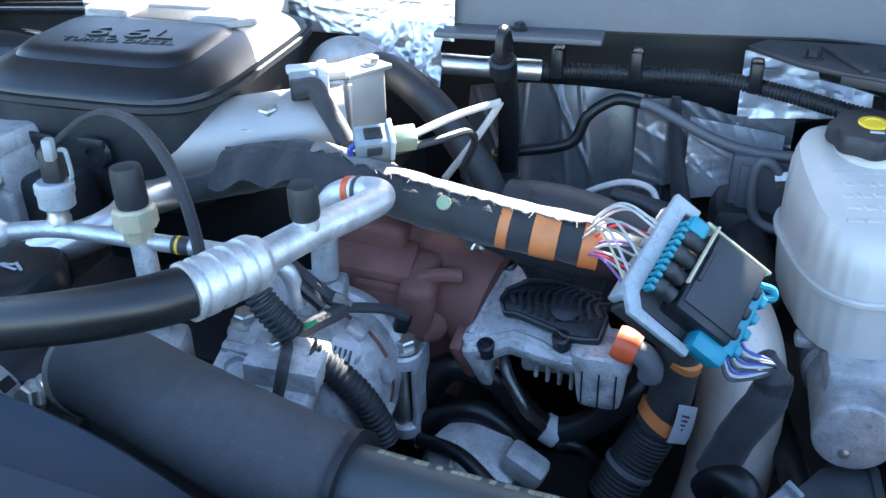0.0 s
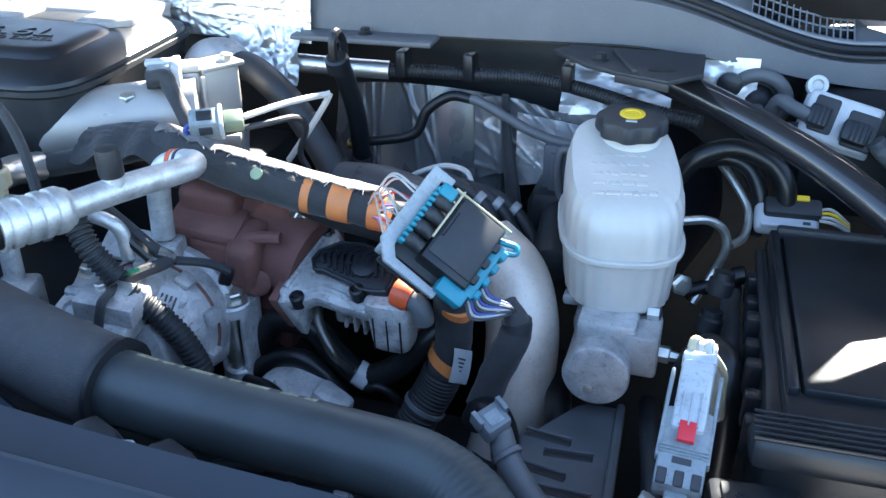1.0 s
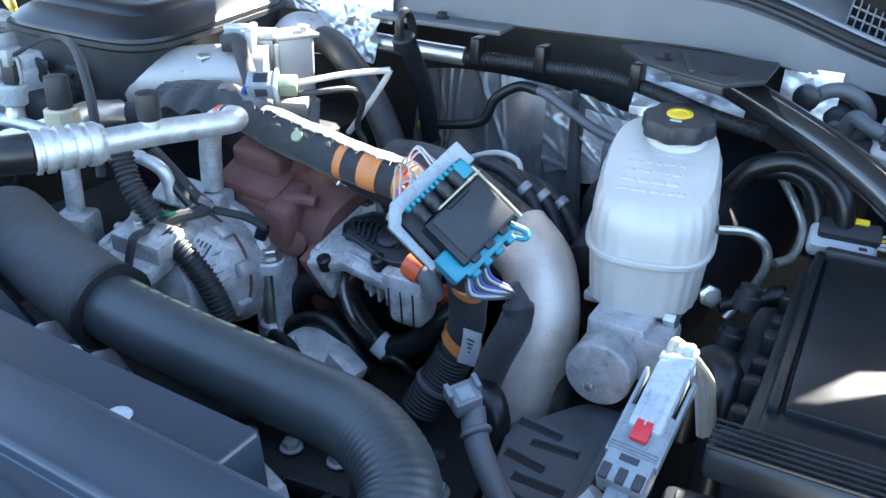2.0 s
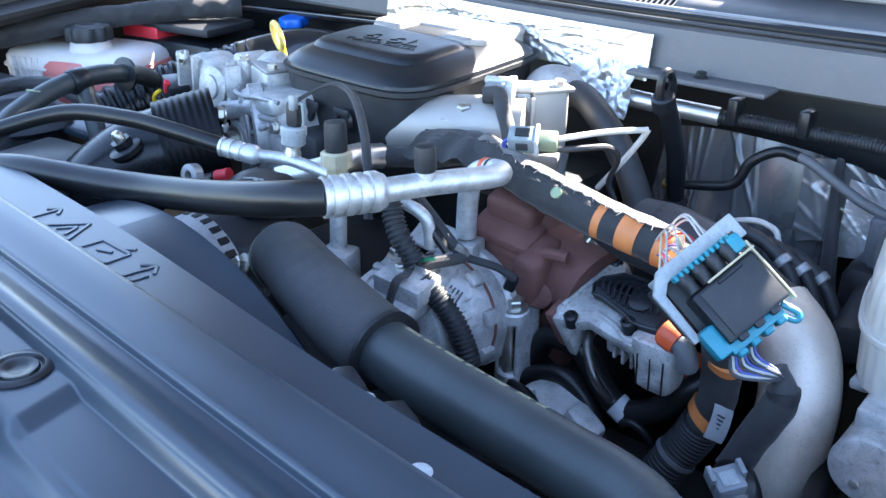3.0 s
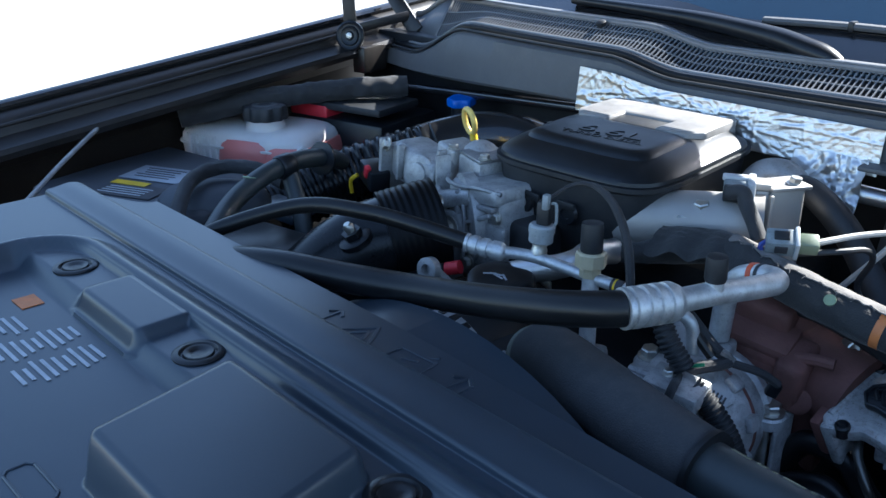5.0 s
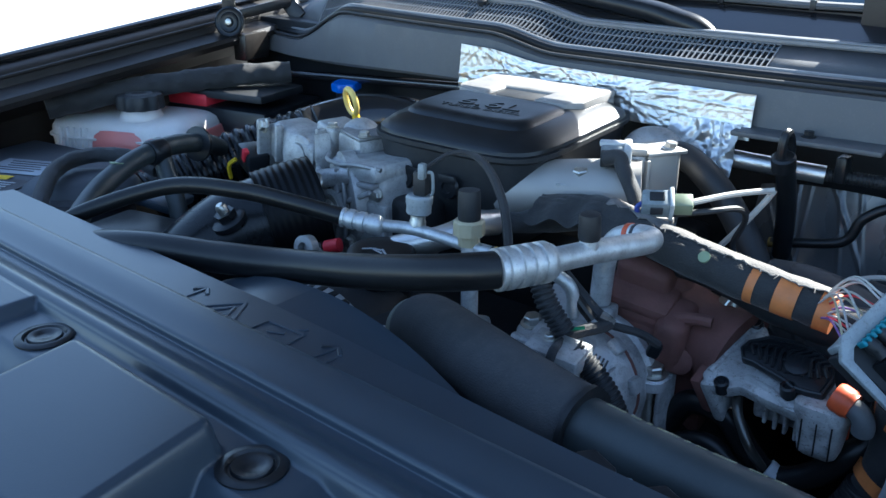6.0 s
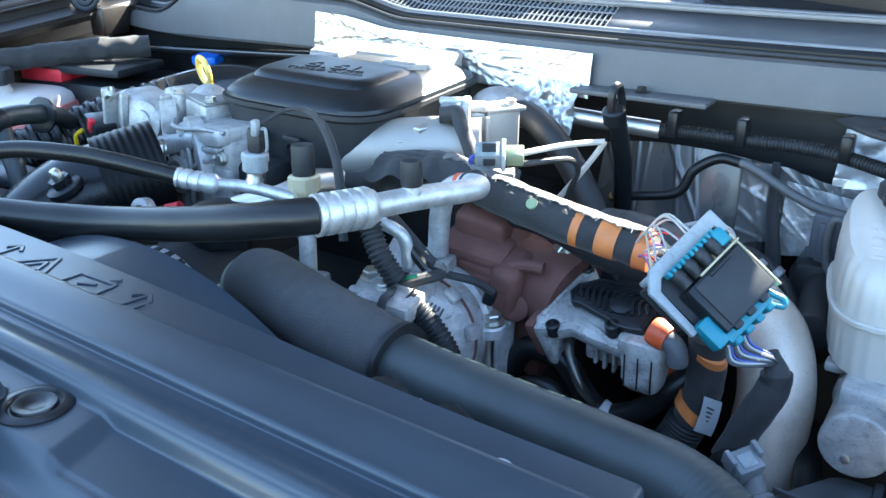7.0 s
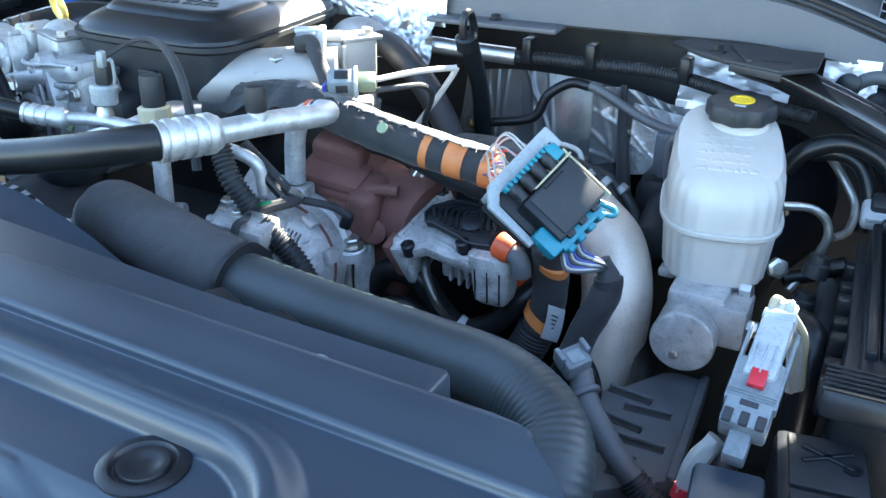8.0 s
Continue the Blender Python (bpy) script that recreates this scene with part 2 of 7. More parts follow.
def tube(pts, radius, segs=14, n=10, **kw):
    return sweep(bmesh.new(), spline(pts, n), radius, segs, **kw)


def corrugated(pts, r, pitch=0.0045, depth=0.16, segs=14):
    line = even(spline(pts, 16), pitch / 4)
    bm = bmesh.new()
    cnt = [0]

    def fn(u):
        k = cnt[0] % 4
        cnt[0] += 1
        return r * (1 + (depth / 2 if k < 2 else -depth / 2))
    return sweep(bm, line, fn, segs)


def lathe(bm, base, axis, profile, segs=24):
    """profile: rows of (distance along the axis, radius)."""
    base, axis = Vector(base), Vector(axis).normalized()
    u = axis.orthogonal().normalized()
    v = axis.cross(u)
    rings = []
    for h, r in profile:
        rings.append([bm.verts.new(base + axis * h + (u * math.cos(2 * math.pi * k / segs) + v * math.sin(2 * math.pi * k / segs)) * r) for k in range(segs)])
    for a, b in zip(rings, rings[1:]):
        for k in range(segs):
            bm.faces.new((a[k], a[(k + 1) % segs], b[(k + 1) % segs], b[k]))
    bm.faces.new(rings[0][::-1])
    bm.faces.new(rings[-1])
    return bm


def turned(base, axis, profile, segs=24):
    return lathe(bmesh.new(), base, axis, profile, segs)


def block(bm, m, size, bevel=0.002, taper=1.0, segs=2):
    """A bevelled block of that size about the pose m; taper shrinks its top."""
    t = bmesh.new()
    bmesh.ops.create_cube(t, size=1.0)
    for v in t.verts:
        k = taper if v.co.z > 0 else 1.0
        v.co = Vector((v.co.x * size[0] * k, v.co.y * size[1] * k, v.co.z * size[2]))
    if bevel:
        bmesh.ops.bevel(t, geom=t.edges[:], offset=bevel, segments=segs, affect="EDGES", profile=0.5)
    t.transform(m)
    return add(bm, t)


def add(bm, t):
    me = bpy.data.meshes.new("tmp")
    t.to_mesh(me)
    t.free()
    bm.from_mesh(me)
    bpy.data.meshes.remove(me)
    return bm


def boxed(m, size, bevel=0.002, taper=1.0, segs=2):
    return block(bmesh.new(), m, size, bevel, taper, segs)


def prism(bm, m, outline, height, bevel=0.002):
    """An outline in the pose's own xy, extruded upward."""
    t = bmesh.new()
    f = t.faces.new([t.verts.new((x, y, 0)) for x, y in outline])
    r = bmesh.ops.extrude_face_region(t, geom=[f])
    bmesh.ops.translate(t, verts=[v for v in r["geom"] if isinstance(v, bmesh.types.BMVert)], vec=(0, 0, height))
    bmesh.ops.recalc_face_normals(t, faces=t.faces[:])
    if bevel:
        es = [e for e in t.edges if e.calc_face_angle(0) > 0.5]
        bmesh.ops.bevel(t, geom=es, offset=bevel, segments=2, affect="EDGES", profile=0.5)
    t.transform(m)
    return add(bm, t)


def bolt(bm, pos, axis, r, h=None, washer=1.35):
    h = h or r * 0.9
    lathe(bm, pos, axis, [(0, r * washer), (r * 0.22, r * washer), (r * 0.3, r * 1.02)], 18)
    lathe(bm, Vector(pos) + Vector(axis).normalized() * r * 0.25, axis, [(0, r), (h - r * 0.15, r), (h, r * 0.85)], 6)
    return bm


def basis(origin, u, w):
    """A pose with x along u and z near w."""
    u = Vector(u).normalized()
    w = Vector(w)
    w = (w - u * w.dot(u)).normalized()
    v = w.cross(u)
    return Matrix.Translation(origin) @ Matrix((u, v, w)).transposed().to_4x4()


def lettering(body, size, depth, m):
    cu = bpy.data.curves.new("letters", "FONT")
    cu.body, cu.size, cu.extrude, cu.align_x, cu.align_y = body, size, depth, "CENTER", "CENTER"
    ob = bpy.data.objects.new("letters", cu)
    scene.collection.objects.link(ob)
    bpy.context.view_layer.update()
    me = bpy.data.meshes.new_from_object(ob.evaluated_get(bpy.context.evaluated_depsgraph_get()))
    bm = bmesh.new()
    bm.from_mesh(me)
    bm.transform(m)
    bpy.data.objects.remove(ob)
    bpy.data.meshes.remove(me)
    return bm


def crumple(fn, nu, nv, amp, freq, thick, seed=0.0, creases=0, asp=1.0, fold=0.07, lean=None):
    """A sheet fn(u, v) with folds, of that thickness."""
    rng = random.Random(int(seed * 10) + 3)
    lines = [(rng.uniform(0, 1), rng.uniform(0, 1), rng.uniform(0, math.pi) if lean is None else lean + rng.uniform(-0.45, 0.45), rng.uniform(0.4, 1)) for _ in range(creases)]
    bm = bmesh.new()
    nrm = (fn(0.51, 0.5) - fn(0.5, 0.5)).cross(fn(0.5, 0.51) - fn(0.5, 0.5)).normalized()
    grid, back = [], []
    for i in range(nu + 1):
        for j in range(nv + 1):
            u, v = i / nu, j / nv
            p = fn(u, v)
            q = Vector((u * freq * asp, v * freq, seed))
            d = amp * (abs(noise.noise(q)) * 1.4 + 0.6 * abs(noise.noise(q * 2.3)) - 0.6)
            for a, b, ang, s in lines:
                e = abs((u - a) * asp * math.sin(ang) + (v - b) * math.cos(ang))
                d += amp * 0.8 * s * max(0, 1 - e / fold)
            grid.append(bm.verts.new(p + nrm * d))
            back.append(bm.verts.new(p + nrm * (d - thick)))
    w = nv + 1
    for i in range(nu):
        for j in range(nv):
            a, b, c, d = i * w + j, (i + 1) * w + j, (i + 1) * w + j + 1, i * w + j + 1
            bm.faces.new((grid[a], grid[b], grid[c], grid[d]))
            bm.faces.new((back[d], back[c], back[b], back[a]))
    rim = [i * w for i in range(nu + 1)] + [nu * w + j for j in range(1, nv + 1)] + [i * w + nv for i in range(nu - 1, -1, -1)] + [j for j in range(nv - 1, 0, -1)]
    for a, b in zip(rim, rim[1:] + rim[:1]):
        bm.faces.new((grid[b], grid[a], back[a], back[b]))
    return bm


def smooth(a, b, x):
    t = min(1, max(0, (x - a) / (b - a)))
    return t * t * (3 - 2 * t)


def lofted(rows, closed=False):
    """A skin over rows of points."""
    bm = bmesh.new()
    vs = [[bm.verts.new(p) for p in r] for r in rows]
    for a, b in zip(vs, vs[1:]):
        n = len(a)
        for k in range(n if closed else n - 1):
            bm.faces.new((a[k], a[(k + 1) % n], b[(k + 1) % n], b[k]))
    if closed:
        bm.faces.new(vs[0][::-1])
        bm.faces.new(vs[-1])
    bmesh.ops.recalc_face_normals(bm, faces=bm.faces[:])
    return bm


def thick(ob, t):
    md = ob.modifiers.new("thickness", "SOLIDIFY")
    md.thickness, md.offset = t, -1
    return ob


# ---- setting ----
def grid_sheet(x0, x1, y0, y1, nx, ny, fn):
    return lofted([[Vector((x0 + (x1 - x0) * i / nx, y0 + (y1 - y0) * j / ny, fn(x0 + (x1 - x0) * i / nx, y0 + (y1 - y0) * j / ny))) for i in range(nx + 1)] for j in range(ny + 1)])


single("ground", grid_sheet(-400, 400, -400, 400, 40, 40, lambda x, y: 0.0), GROUND, "pale sunlit concrete ground stretching to the horizon", "ground", kind="structure")


def cowl_y(x):
    return 0.815 + 0.11 * ((x + 0.35) / 0.85) ** 2


def cowl_base(x):
    return 1.250 + 0.018 * (1 - smooth(-0.62, -0.5, x)) - 0.062 * smooth(0.11, 0.36, x)


def cowl_z(x):
    return cowl_base(x) - 0.060 * (1 - smooth(-1.12, -0.94, x))


def cowl_top(x):
    return cowl_base(x) + 0.034 - 0.045 * (1 - smooth(-1.24, -1.10, x))


def cowl_low(x):
    return 1.197 - 0.022 * smooth(-0.6, -1.15, x) - 0.04 * smooth(0.1, 0.42, x)


XS = [-1.24 + 1.72 * i / 120 for i in range(121)]
cowl = thing("cowl_panel", (-0.4, 0.86, 1.2), "grey moulded plastic cowl panel below the windscreen", "cowl panel", kind="structure")
thick(part("panel", lofted([[Vector((x, cowl_y(x) + dy, cowl_low(x) * (1 - k) + (cowl_z(x) + dz) * k)) for dy, dz, k in
      ((0.03, -0.004, 0), (0.004, 0, 0), (0, 0.0, 0.06), (0.003, 0, 0.5), (0.008, 0, 0.9), (0.013, -0.003, 1), (0.022, 0.001, 1), (0.034, 0.0, 1), (0.044, 0.0, 1), (0.047, -0.006, 1))] for x in XS]), COWLM, cowl), 0.003)
part("seal", sweep(bmesh.new(), [Vector((x, cowl_y(x) + 0.027, cowl_z(x) + 0.005)) for x in XS], 0.0065, 10), RUBBER, cowl, "black rubber hood seal")
part("seal_lip", sweep(bmesh.new(), [Vector((x, cowl_y(x) + 0.012, cowl_z(x) + 0.002)) for x in XS], 0.0028, 8), BLACKM, cowl)
thick(part("grille_tray", lofted([[Vector((x, cowl_y(x) + dy, cowl_z(x) + dz)) for dy, dz in ((0.046, -0.012), (0.105, 0.004), (0.112, cowl_top(x) - cowl_z(x) - 0.012))] for x in XS]), DEEP, cowl), 0.003)
# pale trim, with an added bead and ribbon, draws the sunlit edge lines
part("trim", sweep(bmesh.new(), [Vector((x, cowl_y(x) + 0.108, cowl_top(x))) for x in XS], 0.0045, 10), GRILLEM, cowl, "trim edge above the grille, paled to look sunlit")
part("seal_sun_line", sweep(bmesh.new(), [Vector((x, cowl_y(x) + 0.033, cowl_z(x) + 0.0115)) for x in XS], 0.0030, 8), GRILLEM, cowl)
thick(part("trim_top", lofted([[Vector((x, cowl_y(x) + dy, cowl_top(x) + dz)) for dy, dz in ((0.104, 0.0045), (0.108, 0.0055), (0.116, 0.0060))] for x in XS]), GRILLEM, cowl, "ribbon added on the trim top, paled to look sunlit"), 0.002)
part("notch_clip", turned((-0.70, cowl_y(-0.70) + 0.100, cowl_top(-0.70) - 0.012), (0, -0.4, 1), [(0, 0.006), (0.012, 0.008), (0.014, 0.005)], 14), BLACKM, cowl)


def grille(x0, x1):
    bm = bmesh.new()
    n = int((x1 - x0) / 0.0072)
    for i in range(n + 1):
        x = x0 + (x1 - x0) * i / n
        p, q = Vector((x, cowl_y(x) + 0.046, cowl_z(x) + 0.001)), Vector((x, cowl_y(x) + 0.106, cowl_top(x) - 0.004))
        block(bm, basis((p + q) / 2, q - p, (0, -0.4, 1)), ((q - p).length, 0.0015, 0.0022), 0)
    for k in (0.0, 0.25, 0.5, 0.75, 1.0):
        xs = [x0 + (x1 - x0) * i / 60 for i in range(61)]
        sweep(bm, [Vector((x, cowl_y(x) + 0.046 + 0.06 * k, (cowl_z(x) + 0.001) * (1 - k) + (cowl_top(x) - 0.004) * k)) for x in xs], 0.0011, 6)
    return bm


part("vent_grille", grille(-1.1, -0.237), GRILLEM, cowl, "fine plastic air intake grille")
part("vent_grille", grille(0.245, 0.355), GRILLEM, cowl, "fine plastic air intake grille")
for sx0, sx1 in ((-0.237, 0.245), (0.355, 0.48), (-1.24, -1.1)):
    thick(part("deck", lofted([[Vector((sx0 + (sx1 - sx0) * i / 16, cowl_y(sx0 + (sx1 - sx0) * i / 16) + dy, cowl_z(sx0 + (sx1 - sx0) * i / 16) * (1 - k) + cowl_top(sx0 + (sx1 - sx0) * i / 16) * k + 0.002 - 0.006 * k)) for dy, k in ((0.046, 0), (0.106, 1))] for i in range(17)]), COWLM, cowl), 0.003)
tab = part("bracket", boxed(basis((-0.155, 0.808, 1.198), (1, 0.05, 0), (0, 0, 1)), (0.16, 0.045, 0.006), 0.002), COWLM, cowl)
part("bolt", bolt(bmesh.new(), (-0.155, 0.808, 1.201), (0, 0, 1), 0.006), BLACK, tab)
plate = part("bracket", prism(bmesh.new(), pose(0, 0, 1.196), [(0.054, 0.806), (0.095, 0.762), (0.128, 0.742), (0.176, 0.724), (0.206, 0.757), (0.205, 0.83), (0.07, 0.83)], 0.005, 0.0012), BLACKM, cowl, "black stamped bracket plate with a slot")
part("fold", boxed(basis((0.130, 0.776, 1.2025), (0.4, -1, 0), (0, 0, 1)), (0.075, 0.006, 0.004), 0.0015), BLACKM, plate)
part("edge_lip", boxed(basis((0.152, 0.731, 1.195), (0.08, -0.03, 0), (0, 0, 1)), (0.055, 0.003, 0.008), 0.001), BLACKM, plate)
part("slot", prism(bmesh.new(), pose(0.168, 0.758, 1.2005, 0, 0, 10), [(0.013 * math.cos(k * math.pi / 8), 0.006 * math.sin(k * math.pi / 8)) for k in range(16)], 0.0012, 0), DEEP, plate)
part("bolt", bolt(bmesh.new(), (0.1065, 0.778, 1.201), (0, 0, 1), 0.0065), BLACK, plate)

WS = [[Vector((x, cowl_y(x) + 0.112 + 0.55 * k, cowl_base(x) * (1 - k) + 1.25 * k + 0.022 + 0.02 * k * (1 - ((x + 0.4) / 0.85) ** 2) + 0.36 * k)) for x in XS[::3]] for k in (0, 0.1, 0.25, 0.5, 0.75, 1)]
wsg = single("windscreen", lofted(WS), GLASS, "dark tinted windscreen glass above the cowl", "windscreen", kind="structure")
thick(wsg, 0.005)
wsg.visible_shadow = False

# dark strip painted for the hood's reflection along the lower glass
part("dark_reflection_band", lofted([[p + Vector((0, -0.001, 0.0045)) for p in WS[0]], [p * 0.85 + q * 0.15 + Vector((0, -0.001, 0.0045)) for p, q in zip(WS[0], WS[2])], [p * 0.55 + q * 0.45 + Vector((0, -0.001, 0.0045)) for p, q in zip(WS[0], WS[2])]]), PAINT, wsg, "black strip standing in for the hood's reflection in the lower glass")
wiper = thing("windscreen_wiper", (-0.55, 0.98, 1.31), "black windscreen wiper resting on the glass", "wiper")
part("arm", tube([(-0.322, 0.938, 1.272), (-0.345, 0.937, 1.287), (-0.384, 0.942, 1.296), (-0.433, 0.953, 1.304), (-0.540, 0.963, 1.3145), (-0.652, 0.967, 1.3205), (-0.795, 0.984, 1.323)], lambda u: 0.013 + 0.0055 * smooth(0.08, 0.28, u) - 0.0095 * smooth(0.40, 1.0, u), 14, squash=0.80), BLACK, wiper)
part("pivot", turned((-0.325, 0.940, 1.258), (0, -0.3, 1), [(0, 0.012), (0.014, 0.012), (0.018, 0.008)]), BLACK, wiper)
part("blade", tube([(-1.05, 1.06, 1.345), (-0.8, 1.035, 1.345), (-0.58, 1.02, 1.335)], 0.005, 8), RUBBER, wiper)
wiper2 = thing("windscreen_wiper", (-0.15, 1.0, 1.31), "black windscreen wiper resting on the glass", "wiper")
W2 = [(-0.465, 0.985, 1.3207), (-0.3435, 0.985, 1.3236), (-0.225, 0.985, 1.3226), (-0.05, 0.99, 1.324), (0.15, 1.005, 1.322)]
part("blade", tube(W2, 0.0075, 8, squash=0.7), COWLM, wiper2, "sun-faded grey blade back")
part("rubber_edge", tube([(x, y + 0.002, z - 0.009) for x, y, z in W2], 0.004, 6), RUBBER, wiper2)
for i in (1, 2, 3):
    part("joint", boxed(pose(*W2[i]), (0.008, 0.016, 0.014), 0.002), BLACK, wiper2)

single("wall_firewall", prism(bmesh.new(), pose(0, 0.985, 0, 90, 0, 0), [(-1.30, 0.46), (0.50, 0.46), (0.50, 1.172), (0.24, 1.176), (0.10, 1.225), (-1.30, 1.235)], 0.04, 0.003), DEEP, "grimy dark firewall panel behind the engine", "firewall", kind="structure")
# unseen; added to block sun that passes the shadowless glass
single("wall_dashboard", boxed(pose(-0.4, 1.28, 1.195), (1.8, 0.60, 0.02), 0.004), DEEP, "black dashboard top added under the windscreen to stop sun leaks", "dashboard", kind="structure")
single("wall_floor_pan", boxed(pose(-0.4, 0.35, 0.45), (2.1, 1.7, 0.04), 0.005), DEEP, "dark underbody tray below the engine", "underbody", kind="structure")
single("wall_front_support", boxed(pose(-0.36, 0.10, 0.78), (1.3, 0.16, 0.66), 0.01), DEEP, "black radiator support behind the front cover", "radiator support", kind="structure")


def fender_top(y):
    return 1.186 + 0.11 * (y - 0.256)


def fender(side, xc):
    prof = ((0.16, -0.5), (0.155, -0.16), (0.13, -0.05), (0.095, -0.004), (0.06, 0.004), (0.03, 0.0), (0.008, -0.008), (0.0, -0.018), (-0.004, -0.034), (-0.05, -0.040),
            (-0.054, -0.047), (-0.052, -0.056), (-0.02, -0.060), (0.03, -0.075), (0.085, -0.11), (0.105, -0.2), (0.11, -0.82))
    rows = [[Vector((xc + side * dx, -0.35 + 1.75 * i / 40, fender_top(-0.35 + 1.75 * i / 40) + dz)) for dx, dz in prof] for i in range(41)]
    return thick(part("wing_panel", lofted(rows), INNER, None), 0.002)


for side, xc in ((-1, -1.25), (1, 0.50)):
    tagged(fender(side, xc), "dusty black painted wing with a flanged inner edge", "wing", kind="structure")
outer = thing("wing_edge_trim", (-1.29, 0.4, 1.2), "glossy black painted wing edge beside the engine bay", "wing edge", kind="structure")
part("edge", sweep(bmesh.new(), [Vector((-1.275, -0.3 + 1.6 * i / 20, fender_top(-0.3 + 1.6 * i / 20) + 0.003)) for i in range(21)], 0.007, 8), PAINT, outer)
part("flange", sweep(bmesh.new(), [Vector((-1.252, -0.3 + 1.3 * i / 20, fender_top(-0.3 + 1.3 * i / 20) - 0.02)) for i in range(21)], 0.004, 8), INNER, outer)

# the raised hood that shades the bay
HOOD_Y, HOOD_A = 0.94, 56
hood = thing("hood", (-0.4, HOOD_Y, 1.3), "raised black painted hood above the engine bay", "hood")
ha = radians(HOOD_A)
hd = Vector((0, -math.cos(ha), math.sin(ha)))
hn = Vector((0, math.sin(ha), math.cos(ha)))
HX = [-1.25 + 1.92 * i / 40 for i in range(41)]


def hood_edge(x):
    # dips and bumps added to aim the sun gaps, not the hood's own outline
    z = 1.311 + 0.014 * smooth(-0.98, -0.90, x) + 0.095 * smooth(-0.95, -0.6, x) + 0.042 * smooth(-0.32, -0.235, x) + 0.0265 * smooth(-0.215, -0.160, x) + 0.006 * smooth(0.05, 0.14, x) + 0.012 * smooth(0.0, 0.25, x) + 0.014 * smooth(0.30, 0.325, x) * (1 - smooth(0.35, 0.37, x)) - 0.10 * smooth(0.392, 0.525, x) + 0.024 * smooth(-0.130, -0.112, x) * (1 - smooth(-0.085, -0.065, x))
    return Vector((x, HOOD_Y, z))


def hood_skin(off):
    return lofted([[hood_edge(x) + hd * (1.05 * k / 14) + hn * (off + 0.02 * math.sin(math.pi * k / 14)) for x in HX] for k in range(15)])


thick(part("skin", hood_skin(0.03), PAINT, hood), 0.004)
thick(part("inner_panel", hood_skin(0.0), INNER, hood), 0.004)
part("rim", sweep(bmesh.new(), [hood_edge(x) + hn * 0.016 + hd * 0.012 for x in HX], 0.014, 8), PAINT, hood)
# added unseen panel; its outline cuts the sun into patches
single("wall_sun_blocker", prism(bmesh.new(), pose(0, 0.985, 0, 90, 0, 0), [(-0.165, 1.255), (0.10, 1.255), (0.14, 1.214), (0.70, 1.214), (0.70, 1.44), (0.457, 1.459), (0.435, 1.470), (0.415, 1.519), (0.405, 1.55), (0.385, 1.535), (0.366, 1.486), (0.325, 1.486), (0.315, 1.535), (0.207, 1.535), (0.200, 1.481), (0.12, 1.478), (0.08, 1.442), (-0.165, 1.434)], 0.012, 0.002), INNER, "black panel added out of view to shape the sun patches in the bay", "panel", kind="structure")

hinge = thing("hinge_assembly", (-1.22, 0.93, 1.16), "black steel hood hinge with a coiled spring disc", "hinge")
part("arm", boxed(basis((-1.238, 0.862, 1.325), (-0.12, 0.04, 1), (1, -1.0, 0)), (0.20, 0.024, 0.008), 0.002), INNER, hinge)
part("foot", boxed(pose(-1.205, 0.885, 1.190, 0, 0, 12), (0.03, 0.07, 0.05), 0.004), INNER, hinge)
disc = part("spring_disc", turned((-1.212, 0.848, 1.234), (0.55, -1, 0.2), [(0, 0.026), (0.004, 0.028), (0.010, 0.028), (0.012, 0.025), (0.010, 0.022), (0.010, 0.019), (0.013, 0.017), (0.011, 0.013), (0.011, 0.009), (0.014, 0.007)]), BLACK, hinge)
part("bolt", turned((-1.206, 0.838, 1.2365), (0.55, -1, 0.2), [(0, 0.006), (0.004, 0.006), (0.005, 0.003)], 6), STEEL, disc)
part("strap", boxed(basis((-1.206, 0.868, 1.203), (0.02, 0.04, -0.065), (1, -0.6, 0)), (0.085, 0.016, 0.006), 0.002), INNER, hinge)
part("upper_link", boxed(basis((-1.222, 0.985, 1.272), (0.060, 0.0, -0.056), (0.6, -1, 0.2)), (0.12, 0.030, 0.012), 0.003), INNER, hinge)
part("side_link", boxed(basis((-1.225, 0.925, 1.250), (0.04, 0.10, 0.02), (1, -0.6, 0)), (0.13, 0.018, 0.008), 0.002), INNER, hinge)
part("bolt", bolt(bmesh.new(), (-1.200, 0.880, 1.172), (0.3, -1, 0.1), 0.007), STEEL, hinge)

# ---- front cover ----
def skew(x):
    return -0.025 * (x + 0.2)


def sdbox(px, py, hx, hy, r):
    qx, qy = abs(px) - hx + r, abs(py) - hy + r
    return math.hypot(max(qx, 0), max(qy, 0)) + min(max(qx, qy), 0) - r


def rounded(t):
    """A quarter round from 0 to 1."""
    t = min(1, max(0, t))
    return math.sqrt(1 - (1 - t) ** 2)


def soft_max(a, b, k=0.004):
    h = max(k - abs(a - b), 0) / k
    return max(a, b) + h * h * k / 4


